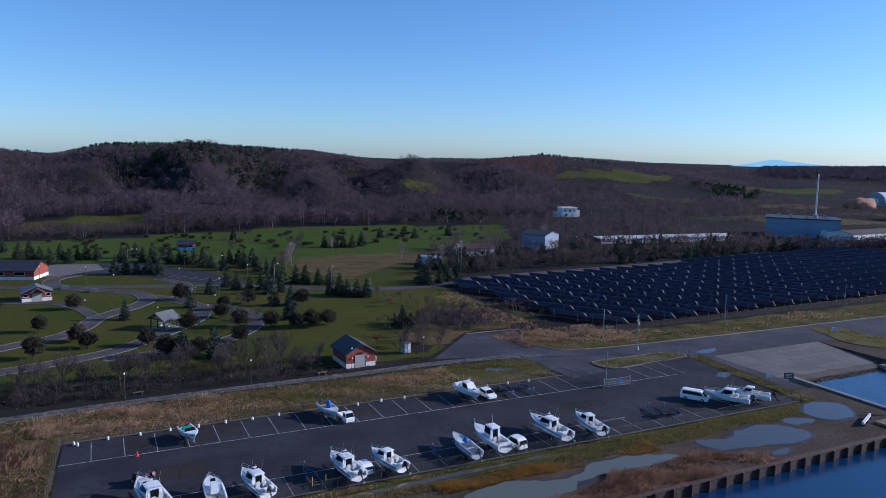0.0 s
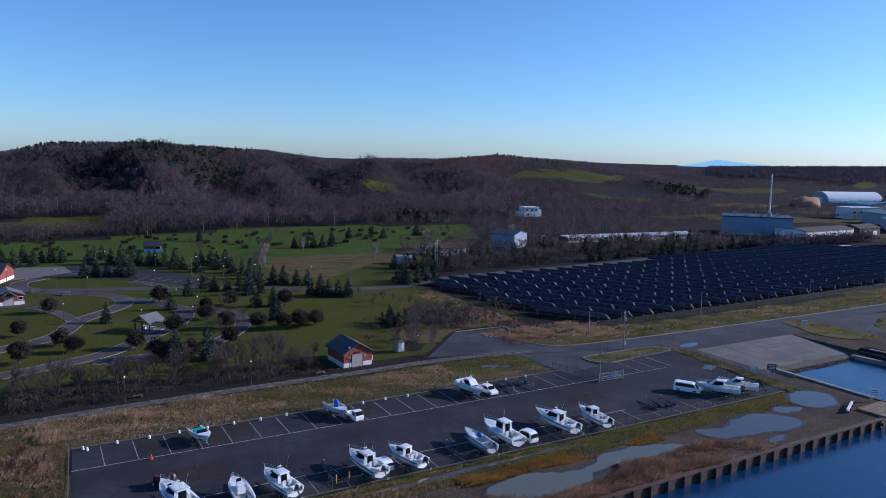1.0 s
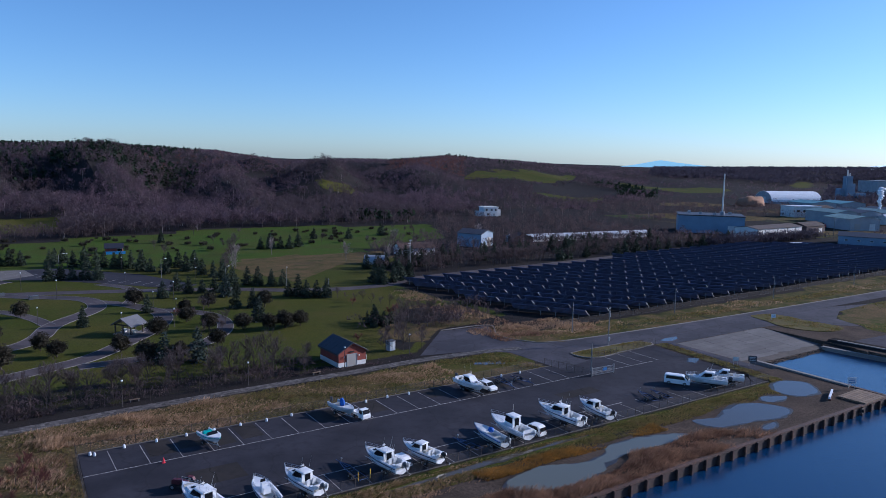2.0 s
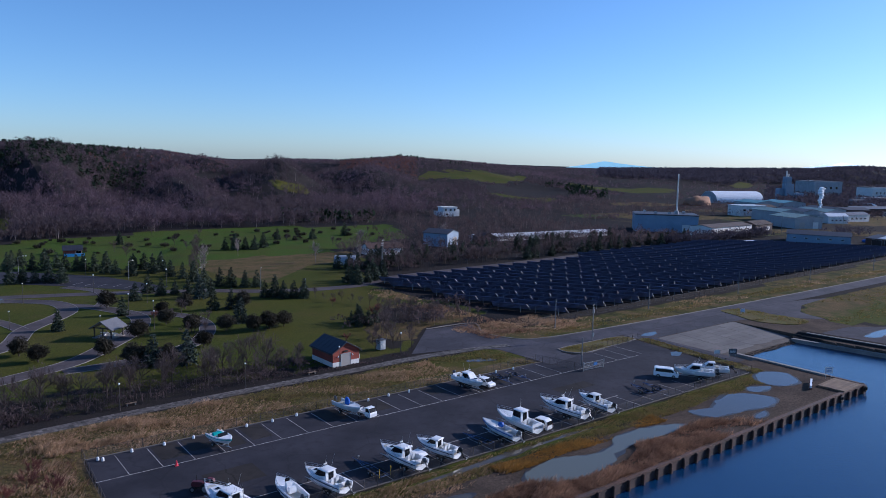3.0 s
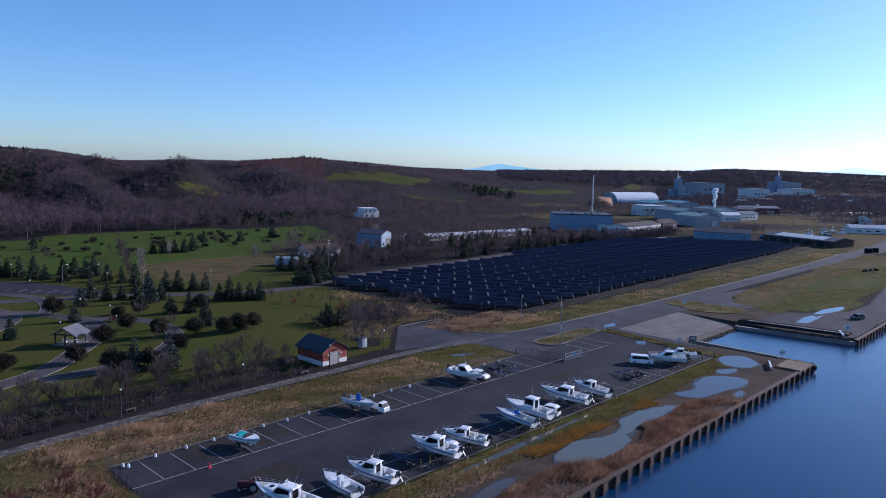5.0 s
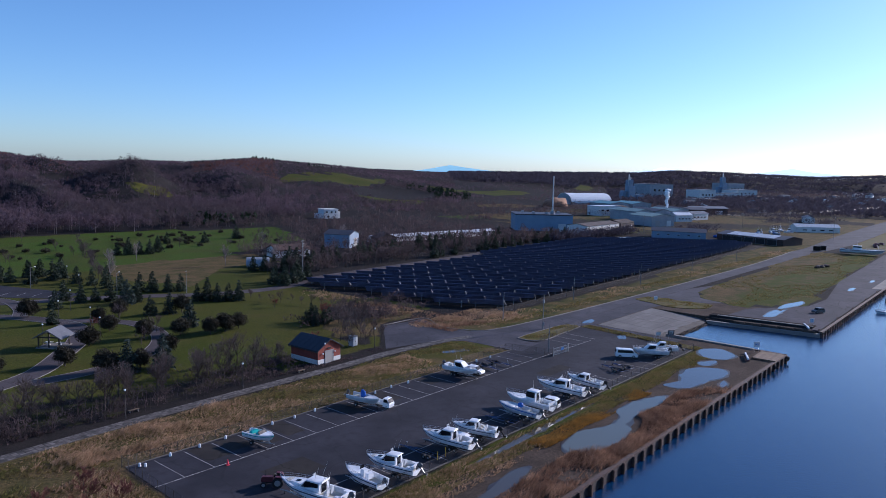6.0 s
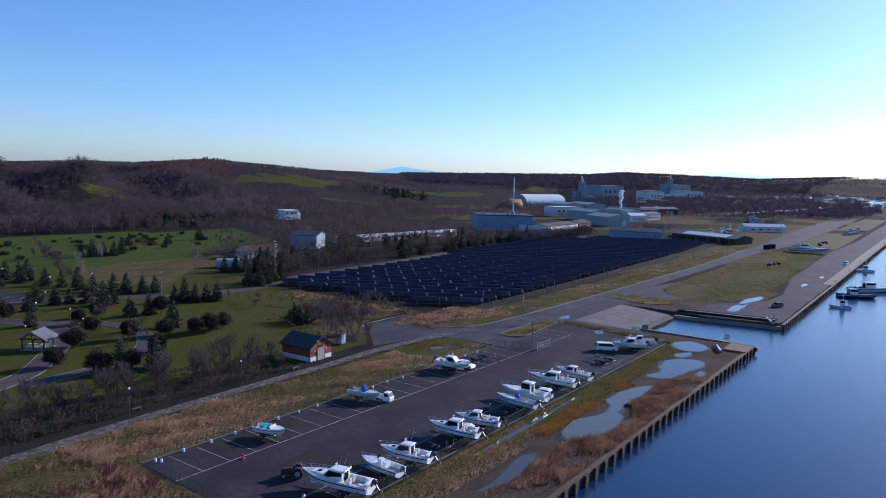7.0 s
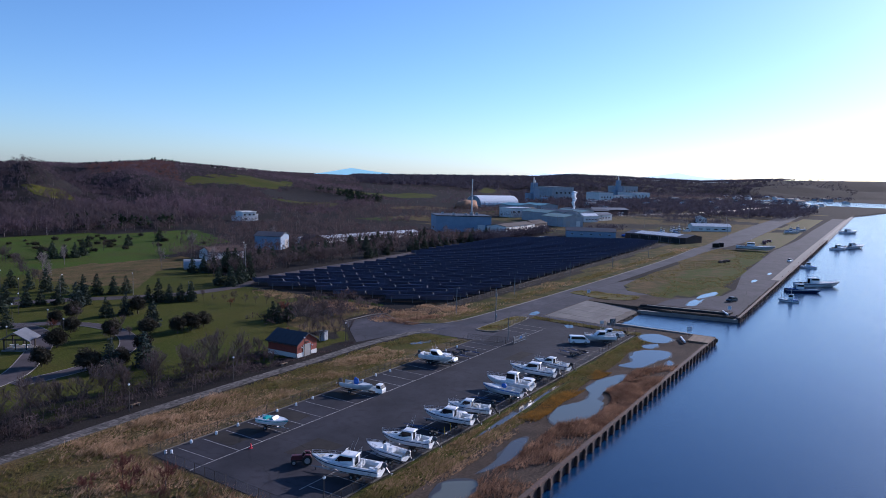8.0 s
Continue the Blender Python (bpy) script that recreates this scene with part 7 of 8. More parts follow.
SHEDS = (
    (484, 262, 22, 26, 7.5, -24, "grey_wall", "green_roof", "grey factory shed with pale green roof"),
    (528, 300, 17, 34, 8, -24, "grey_wall", "green_roof", "grey factory shed with pale green roof"),
    (547, 292, 17, 34, 8, -24, "grey_wall", "slate", "grey factory shed with dark roof"),
    (566, 284, 17, 34, 8, -24, "grey_wall", "green_roof", "grey factory shed with pale green roof"),
    (600, 296, 17, 30, 8, -24, "grey_wall", "slate", "grey factory shed with dark roof"),
    (640, 300, 46, 14, 6, -30, "rust_dark", "slate", "long low dark factory shed"),
    (690, 296, 46, 14, 6, -30, "rust_dark", "grey_roof", "long low dark factory shed"),
    (552, 266, 18, 9, 5.5, -25, "white_wall", "gel", "white shed with a bright roof"),
    (588, 268, 26, 11, 5.5, -12, "white_wall", "grey_roof", "white shed with a grey roof"),
    (640, 378, 26, 30, 8, -20, "grey_wall", "teal_roof", "factory shed with blue-green roof"),
    (668, 366, 26, 30, 8, -20, "grey_wall", "teal_roof", "factory shed with blue-green roof"),
    (600, 352, 22, 18, 6, -20, "rust_dark", "rust_dark", "dark rusty open-sided shed"),
    (430, 262, 24, 12, 4.5, 4, "rust_dark", "rust_dark", "low rusty lean-to beside the works"),
    (536, 158, 32, 9, 4.0, -50, "white_wall", "gel_old", "long white harbour office with pale roof"),
)
for u, v, w, d, h, rz, wl, tp, lb in SHEDS:
    long_x = w >= d
    ends = [("window", "f", -w * 0.3 + w * 0.2 * k, h * 0.35, w * 0.1, h * 0.2) for k in range(4)] if wl == "white_wall" else [("shutter" if k % 2 else "door", "f", -w * 0.25 + w * 0.5 * k, 0, w * 0.2, h * 0.6) for k in range(2)]
    building("factory_shed", lb, put(u, v, rz, 0), w, d, h, "gable", 1.9, wl, tp, None, ends, "building", "factory sheds", "x" if long_x else "y")
building("works_office", "white flat-roofed block among the sheds", put(560, 342, -20, 0), 26, 16, 8.5, "flat", 0, "white_wall", "gel_old", None, [("window", "f", -9 + 6 * k, 4.5, 3, 1.4) for k in range(4)], "building", "factory sheds")
building("arched_store", "large store with a bright white arched roof", put(750, 468, -112, 0), 30, 62, 2, "arch", 11, "grey_wall", "gel", None, [("shutter", "f", 0, 0, 8, 7)])
for u, v, w, d, h, lb in ((1080, 525, 52, 36, 22, "tall grey mill building with flat roof"), (1040, 432, 34, 26, 17, "white mill building with flat roof"), (1310, 462, 54, 34, 14, "long pale blue mill hall with flat roof"), (1420, 520, 46, 40, 24, "grey mill building with flat roof"), (1200, 455, 50, 26, 9, "low white mill store with flat roof"), (960, 400, 44, 20, 6, "low dark store on the plain")):
    building("mill_building", lb, put(u, v, -20, 0), w, d, h, "flat", 0, "grey_wall" if "grey" in lb or "dark" in lb else "white_wall", "grey_roof", None, [("window", "f", -w * 0.3 + w * 0.2 * k, h * 0.5, w * 0.08, h * 0.16) for k in range(4)], "building", "mill buildings")
for u, v, h in ((885, 474, 30), (1330, 500, 36)):
    tower = thing("process_tower", put(u, v, -20, 0), "pale blue steel process tower with pipes", "tower", "process towers")
    for k, (x, y, w, hh) in enumerate(((0, 0, 8, 1.0), (8, 2, 6, 0.7), (-8, 3, 7, 0.5), (17, 0, 12, 0.32))):
        bm = bmesh.new()
        box(bm, (x, y, h * hh / 2), (w, w, h * hh), 0, 0.92)
        block = part("block", bm, M["blue_wall"], tower)
        for j in range(int(h * hh / 5)):
            bm = bmesh.new()
            box(bm, (x, y, 5 * j + 3), (w + 0.8, w + 0.8, 0.3))
            part("gallery", bm, M["grey_wall"], block)
    bm = bmesh.new()
    rod(bm, (-3, -2, 0), (-3, -2, h * 1.25), 0.9, 0.8, 8)
    rod(bm, (5, 3, 0), (5, 3, h * 1.12), 0.7, 0.6, 8)
    part("flue", bm, M["white_pole"], tower)

# small far sheds, houses and yards in the plain
rng = np.random.default_rng(3)
far_mats = [("white_wall", "grey_roof"), ("grey_wall", "slate"), ("white_wall", "blue_roof"), ("grey_wall", "rust")]
for k in range(44):
    u, v = rng.uniform(520, 2100), rng.uniform(120, 420)
    if v > 200 and u < 640 or 600 < u < 1000 and v > 440:
        continue
    wl, tp = far_mats[k % 4]
    building("far_house", "small low building on the far plain", put(u, v, rng.uniform(-30, 30), 0), rng.uniform(10, 34), rng.uniform(8, 14), rng.uniform(3, 6), "gable", 1.8, wl, tp, None, [("window", "f", 0, 1.2, 3, 1.3)], "building", "far buildings", "x")
long_greenhouse = building("long_low_shed", "long low shed with pale blue roof behind the trees", put(262, 292, -6, 0), 92, 7, 2.6, "gable", 1.0, "white_wall", "gel_old", None, [], along="x")
building("timber_house", "brown-roofed house among the trees", put(148, 278, -10, 0), 16, 9, 3.2, "gable", 1.8, "white_wall", "rust", None, [("window", "f", 3, 1, 2, 1.2)], along="x")
building("timber_house", "ochre house among the trees", put(216, 287, -20, 0), 10, 9, 3.6, "gable", 2.0, "wood", "rust", None, [("window", "f", 0, 1, 2, 1.2)])

heap = bmesh.new()
blob(heap, (0, 0, 0), (17, 13, 11), 5, 0.5, 3)
for v in heap.verts:
    v.co.z = max(v.co.z, -0.5)
tagged(part("sawdust_mound", heap, M["heap"], None, smooth=True), "large reddish-brown heap of sawdust in the yard", "heap").matrix_basis = put(655, 452, 20, 0)
for k in range(6):
    t = thing("orange_machine", put(455 + 4.5 * k, 284 - 1.4 * k, 15 * k, 0), "orange yard machine beside the sheds", "machine", "orange yard machines")
    bm = bmesh.new()
    box(bm, (0, 0, 1.3), (3.2, 1.8, 1.4), 0, 0.85)
    part("body", bm, M["orange"], t)
    bm = bmesh.new()
    box(bm, (0.9, 0, 2.4), (1.3, 1.5, 1.0), 0, 0.85)
    part("cab", bm, M["tint"], t)
    for x in (-1.1, 1.1):
        bm = bmesh.new()
        rod(bm, (x, -0.95, 0.5), (x, 0.95, 0.5), 0.5, 0.5, 12)
        part("wheel_pair", bm, M["black"], t)
for u, v in ((337.5, 222), (345.5, 217)):
    t = thing("white_container", put(u, v, -38, 0), "long low white container by the solar field", "container", "white containers")
    bm = bmesh.new()
    box(bm, (0, 0, 1.1), (8.5, 2.2, 1.9))
    part("box", bm, M["gel"], t)
    for x in (-3.6, 3.6):
        bm = bmesh.new()
        box(bm, (x, 0, 0.1), (0.4, 2.0, 0.2))
        part("skid", bm, M["concrete"], t)

# far mountains beyond the hills: plain distance, haze and glow set in their colour
def mountain(az0, az1, peak, h, dist, seed, mat="mount_haze_pale"):
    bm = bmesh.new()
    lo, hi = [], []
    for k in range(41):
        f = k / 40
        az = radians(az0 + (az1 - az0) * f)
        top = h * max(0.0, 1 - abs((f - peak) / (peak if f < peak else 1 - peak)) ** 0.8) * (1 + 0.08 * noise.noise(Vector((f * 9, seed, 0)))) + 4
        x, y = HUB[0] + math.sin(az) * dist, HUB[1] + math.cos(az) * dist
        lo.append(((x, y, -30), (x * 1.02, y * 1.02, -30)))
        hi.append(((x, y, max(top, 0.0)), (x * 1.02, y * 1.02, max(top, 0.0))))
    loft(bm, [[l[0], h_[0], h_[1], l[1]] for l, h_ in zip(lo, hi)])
    tagged(setting("backdrop_mountain", bm, M[mat], "distant mountain glowing in hazy pale blue"), category="backdrop")


mountain(46.5, 57.0, 0.36, 52, 4300, 1, "mount_haze")
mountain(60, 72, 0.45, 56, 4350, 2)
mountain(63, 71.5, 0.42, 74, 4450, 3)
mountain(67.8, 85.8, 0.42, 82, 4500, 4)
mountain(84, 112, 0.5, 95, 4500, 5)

# steam
steam = thing("steam_plume", put(588, 294, 0, 0), "white steam rising from a vent", "steam")
bm = bmesh.new()
rod(bm, (0, 0, 0), (0, 0, 8), 0.5, 0.5, 8)
part("vent_pipe", bm, M["grey_wall"], steam)
bm = bmesh.new()
for k in range(9):
    blob(bm, (0.9 * k + 1.3 * math.sin(k * 1.7), 0.4 * k, 9.5 + 1.9 * k), (1.0 + 0.2 * k, 1.0 + 0.16 * k, 1.4), k, 0.6)
part("plume", bm, M["smoke"], steam, smooth=True)


# ---- fences, poles, signs, small things ----
def fence(pts, tall=1.6, pitch=2.0, label="thin dark chain-link fence with steel posts"):
    f = thing("chain_fence", put(*pts[0], 0, 0), label, "fence", "fences of the boat park")
    o = Vector(pts[0])
    post = bmesh.new()
    rod(post, (0, 0, -0.1), (0, 0, tall), 0.035, 0.035, 6)
    me = mesh_of("post", post, M["dark_pole"])
    for a, b in zip(pts, pts[1:]):
        a, b = Vector(a) - o, Vector(b) - o
        n = max(1, round((b - a).length / pitch))
        for k in range(n + 1):
            p = a.lerp(b, k / n)
            ob = new("post", me)
            ob.parent = f
            ob.location = (p.x, p.y, 0)
        bm = bmesh.new()
        for z in (tall - 0.04, 0.15):
            rod(bm, (a.x, a.y, z), (b.x, b.y, z), 0.022, 0.022, 4)
        part("rail", bm, M["dark_pole"], f)
        bm = bmesh.new()
        d = (b - a).normalized() * 0.004
        w = Vector((-d.y, d.x))
        loft(bm, [[(a.x, a.y, 0.12), (a.x + w.x, a.y + w.y, 0.12), (a.x + w.x, a.y + w.y, tall), (a.x, a.y, tall)], [(b.x, b.y, 0.12), (b.x + w.x, b.y + w.y, 0.12), (b.x + w.x, b.y + w.y, tall), (b.x, b.y, tall)]])
        part("mesh", bm, M["link"], f)
    return f


fence([(-5.9, 116.0), (-7.4, 85.9), (112.4, 85.9)])
fence([(112.5, 86.0), (115.4, 116.4), (93.5, 114.9)])
fence([(84.2, 105.9), (82.3, 113.2), (81.4, 116.5)])
fence([(-5.9, 116.0), (30, 116.3), (58, 116.3), (81, 116.5)], 1.3)
fence([(104, 141.5), (200, 143), (385, 150)], 1.5, 3.0, "low fence along the solar field")
fence([(104, 141.5), (99.5, 186), (98, 212)], 1.5, 3.0, "low fence along the solar field")

gate = thing("lot_gate", put(84.4, 105.9, -2, 0), "grey steel sliding gate standing half open", "gate")
for x in (0.0, 5.9):
    bm = bmesh.new()
    box(bm, (x, 0, 0.95), (0.16, 0.16, 1.9))
    part("gate_post", bm, M["steel"], gate)
bm = bmesh.new()
for z in (0.25, 1.0, 1.65):
    box(bm, (2.95, 0, z), (5.7, 0.07, 0.07))
part("gate_frame", bm, M["steel"], gate)
for k in range(24):
    bm = bmesh.new()
    box(bm, (0.25 + k * 0.235, 0, 0.95), (0.035, 0.035, 1.4))
    part("bar", bm, M["steel"], gate)
bm = bmesh.new()
box(bm, (3.4, -0.06, 1.15), (1.1, 0.03, 0.6))
part("notice", bm, M["blue_sign"], gate, "small blue notice")


def lamp_post(m, tall=4.7, label="slim dark lamp post with a white lantern", group="lamp posts along the path"):
    p = thing("lamp_post", m, label, "lamp", group)
    bm = bmesh.new()
    rod(bm, (0, 0, 0), (0, 0, tall - 0.45), 0.07, 0.05, 8)
    rod(bm, (0, 0, 0), (0, 0, 0.5), 0.11, 0.10, 8)
    part("pole", bm, M["dark_pole"], p)
    bm = bmesh.new()
    blob(bm, (0, 0, tall - 0.22), (0.18, 0.18, 0.2), 0, 0.0)
    head = part("lantern", bm, M["lamp_glass"], p, smooth=True)
    bm = bmesh.new()
    rod(bm, (0, 0, tall - 0.04), (0, 0, tall + 0.06), 0.16, 0.05, 10)
    part("cap", bm, M["dark_pole"], head)
    return p


first = lamp_post(put(3.3, 133.4, 0, 0))
for u, v in ((-5.3, 85.3), (24.8, 133.6), (44.7, 134.6), (-18, 132), (-39, 131), (61.5, 137.5), (24.5, 187.5), (12.8, 188.5), (28, 200), (-3.4, 204)):
    copy_thing(first, put(u, v, 0, 0))
first = lamp_post(put(-3.6, 257, 0, 0), 5.6, "tall dark park lamp with a white head", "tall park lamps")
for u, v in ((4.1, 238), (28.7, 280), (13.5, 298), (23.4, 244), (32.3, 221), (50, 265), (45, 245), (-17, 262), (24, 208)):
    copy_thing(first, put(u, v, 0, 0))


def road_lamp(m, tall=6.2):
    p = thing("road_lamp", m, "tall grey road lamp with a side arm", "lamp", "road lamps")
    bm = bmesh.new()
    rod(bm, (0, 0, 0), (0, 0, tall), 0.09, 0.06, 8)
    rod(bm, (0, 0, tall), (1.5, 0, tall + 0.25), 0.05, 0.04, 6)
    part("pole", bm, M["grey_pole"], p)
    bm = bmesh.new()
    box(bm, (1.7, 0, tall + 0.26), (0.7, 0.28, 0.14), 0, 0.8)
    part("lamp_head", bm, M["white_pole"], p)
    return p


first = road_lamp(put(38, 262, 20, 0))
for u, v, a in ((10, 290, 0), (52, 236, 40), (68, 225, 60)):
    copy_thing(first, put(u, v, a, 0))


def utility_pole(m, tall, arms=1, label="grey utility pole with a crossarm", box_on=False):
    p = thing("utility_pole", m, label, "pole", "utility poles")
    bm = bmesh.new()
    rod(bm, (0, 0, 0), (0, 0, tall), 0.13, 0.09, 8)
    part("pole", bm, M["grey_pole"], p)
    for k in range(arms):
        bm = bmesh.new()
        box(bm, (0, 0, tall - 0.5 - 0.8 * k), (1.6, 0.08, 0.1))
        for x in (-0.7, -0.3, 0.3, 0.7):
            rod(bm, (x, 0, tall - 0.45 - 0.8 * k), (x, 0, tall - 0.25 - 0.8 * k), 0.04, 0.03, 5)
        part("crossarm", bm, M["steel"], p)
    if box_on:
        bm = bmesh.new()
        rod(bm, (0.3, 0, tall - 2.4), (0.3, 0, tall - 1.6), 0.24, 0.24, 10)
        part("transformer", bm, M["grey_wall"], p)
        bm = bmesh.new()
        box(bm, (0, -0.2, 1.4), (0.5, 0.3, 0.8))
        part("switch_box", bm, M["grey_wall"], p)
    return p


utility_pole(put(107, 135.2, 0, 0), 7.6, 0, "plain grey concrete pole by the road")
utility_pole(put(106.0, 122.2, 30, 0), 9.0, 2, "utility pole with switch boxes on the island", True)
utility_pole(put(149, 138, 0, 0), 7.5, 0, "plain grey concrete pole by the road")
utility_pole(put(196, 137.5, 0, 0), 7.5, 0, "plain grey concrete pole by the road")
utility_pole(put(245, 137.5, 0, 0), 7.5, 0, "plain grey concrete pole by the road")
utility_pole(put(300, 137.5, 0, 0), 7.5, 0, "plain grey concrete pole by the road")
utility_pole(put(87.1, 108.8, 0, 0), 6.0, 0, "slim grey pole beside the lot gate")
utility_pole(put(75.4, 209, 20, 0), 5.0, 0, "short grey pole beside the lane")
utility_pole(put(116, 229, 20, 0), 12.0, 2)
utility_pole(put(119, 233, 20, 0), 12.5, 1)
utility_pole(put(560, 150, 20, 0), 11.0, 2)
utility_pole(put(470, 132, 20, 0), 11.0, 2)

# white edge blocks, cone, cabinets, signs
bm = bmesh.new()
rod(bm, (0, 0, 0), (0, 0, 0.42), 0.2, 0.17, 10)
rod(bm, (0, 0, 0.42), (0, 0, 0.5), 0.17, 0.08, 10)
block = tagged(part("edge_block", bm, M["gel"]), "short white painted concrete block at a stall head", "bollard", "white blocks along the lot edge")
block.matrix_basis = put(-4.2, 114.6)
for k in range(1, 19):
    if k not in (8, 13, 14):
        copy_thing(block, put(-4.2 + 4.31 * k + 0.3 * math.sin(k * 7), 114.9 + 0.15 * math.sin(k * 3)))
copy_thing(block, put(-3.7, 114.0))
cone = thing("traffic_cone", put(3.9, 106.8), "red traffic cone standing on the asphalt", "cone")
bm = bmesh.new()
rod(bm, (0, 0, 0.05), (0, 0, 0.75), 0.2, 0.04, 12)
part("cone_body", bm, M["orange"], cone)
bm = bmesh.new()
box(bm, (0, 0, 0.03), (0.48, 0.48, 0.05))
part("foot", bm, M["orange"], cone)
cab = thing("equipment_cabinet", put(59.6, 142.4, 10, 0), "pale grey metal cabinet beside the path", "cabinet")
bm = bmesh.new()
box(bm, (0, 0, 1.15), (1.6, 1.3, 2.1))
part("body", bm, M["grey_wall"], cab)
for x in (-0.4, 0.4):
    bm = bmesh.new()
    box(bm, (x, -0.67, 1.15), (0.74, 0.05, 1.9))
    part("door", bm, M["white_wall"], cab)
bm = bmesh.new()
box(bm, (0, 0, 2.27), (1.8, 1.5, 0.12))
part("roof", bm, M["grey_roof"], cab)


def board(m, w, h, tall, mat, label):
    s = thing("sign_board", m, label, "sign", "sign boards")
    for x in (-w * 0.35, w * 0.35):
        bm = bmesh.new()
        rod(bm, (x, 0, 0), (x, 0, tall), 0.04, 0.04, 6)
        part("post", bm, M["steel"], s)
    bm = bmesh.new()
    box(bm, (0, -0.06, tall - h / 2), (w, 0.05, h))
    face = part("board", bm, M[mat], s)
    bm = bmesh.new()
    for k in range(3):
        box(bm, (0, -0.09, tall - h * (0.25 + 0.25 * k)), (w * 0.7, 0.02, h * 0.09))
    part("writing", bm, M["white_pole"] if mat != "gel" else M["blue_sign"], face)


board(put(119.6, 94.3, -35, 0), 1.8, 1.2, 2.2, "grey_cowl", "dark sign board beside the slipway")
board(put(116.6, 96.2, -35, 0), 1.2, 0.8, 1.9, "gel_old", "weathered white sign board beside the slipway")
board(put(122.0, 75.0, -35, 0), 1.6, 1.3, 2.4, "gel", "white sign board at the pier head")
board(put(165.8, 118.5, -35, 0), 1.3, 1.0, 1.7, "gel", "white sign board on the strip of grass")
board(put(163, 73, -35, 0), 1.4, 1.1, 2.2, "gel", "white sign board on the quay")

deck = thing("timber_deck", put(118.6, 71.4, 2, 0), "weathered timber beams stacked at the pier head", "deck", "")
for k in range(9):
    bm = bmesh.new()
    box(bm, (0, -2.2 + 0.55 * k, 0.2), (7.6, 0.46, 0.34))
    part("beam", bm, M["wood"], deck)
boom = thing("barrier_boom", put(114.0, 74.6, 24, 0), "white and red steel barrier lying on blocks", "barrier")
bm = bmesh.new()
box(bm, (0, 0, 0.55), (5.6, 0.35, 0.4))
part("beam", bm, M["gel"], boom)
for x in (-2.2, 0, 2.2):
    bm = bmesh.new()
    box(bm, (x, 0, 0.18), (0.4, 0.6, 0.36))
    part("block", bm, M["red_paint"], boom)
fender = bmesh.new()
for k in range(20):
    a, b = k * math.tau / 20, (k + 1) * math.tau / 20
    rod(fender, (0.42 * math.cos(a), 0, 0.42 * math.sin(a)), (0.42 * math.cos(b), 0, 0.42 * math.sin(b)), 0.16, 0.16, 6, False)
tyre = tagged(part("fender_tyre", fender, M["black"]), "black tyre hung on the quay as a fender", "tyre", "tyre fenders")
tyre.matrix_basis = pose(123.0, 68.3, -0.5)
for k in range(6):
    copy_thing(tyre, pose(124.6, 69.5 + 1.1 * k, -0.5, 0, 0, 90))
for k in range(14):
    copy_thing(tyre, pose(162 + 9 * k, 68.5 + 0.11 * k, -0.5))
copy_thing(tyre, pose(112.5, 68.2, -0.45))
bit = bmesh.new()
rod(bit, (0, 0, 0), (0, 0, 0.4), 0.14, 0.12, 8)
rod(bit, (0, 0, 0.4), (0, 0, 0.5), 0.22, 0.18, 8)
bollard = tagged(part("mooring_bollard", bit, M["rust"]), "short rusty mooring bollard on the quay", "bollard", "mooring bollards")
bollard.matrix_basis = put(158, 70.0, 0, 0.1)
for k in range(1, 16):
    copy_thing(bollard, put(158 + 22 * k, 70.0 + 0.26 * k, 0, 0.1))
# low white rail by the inlet
rail_ob = thing("quay_kerb_rail", put(160, 73.5, 25, 0), "low white barrier on the quay corner", "barrier")
bm = bmesh.new()
box(bm, (0, 0, 0.5), (6.0, 0.4, 0.4))
part("beam", bm, M["gel"], rail_ob)
for x in (-2.4, 2.4):
    bm = bmesh.new()
    box(bm, (x, 0, 0.15), (0.4, 0.5, 0.3))
    part("block", bm, M["concrete"], rail_ob)

# park furniture
bench = thing("park_bench", put(38.5, 134.2, 4, 0), "weathered wooden bench beside the path", "bench", "park benches")
for y in (-0.18, 0, 0.18):
    bm = bmesh.new()
    box(bm, (0, y, 0.44), (1.7, 0.14, 0.05))
    part("slat", bm, M["wood"], bench)
for x in (-0.65, 0.65):
    bm = bmesh.new()
    box(bm, (x, 0, 0.21), (0.1, 0.45, 0.42))
    part("leg", bm, M["concrete"], bench)
for u, v, a in ((5.5, 135, 3), (-28, 133, 3), (46.5, 184, 60), (49, 180, 20)):
    copy_thing(bench, put(u, v, a, 0))
for u, v in ((-1.5, 240.5), (-9.5, 249)):
    b = thing("planter_box", put(u, v, 15, 0), "dark concrete planter on the road edge", "planter", "planters")
    bm = bmesh.new()
    box(bm, (0, 0, 0.5), (2.6, 0.9, 1.0), 0, 0.92)
    part("trough", bm, M["grey_cowl"], b)

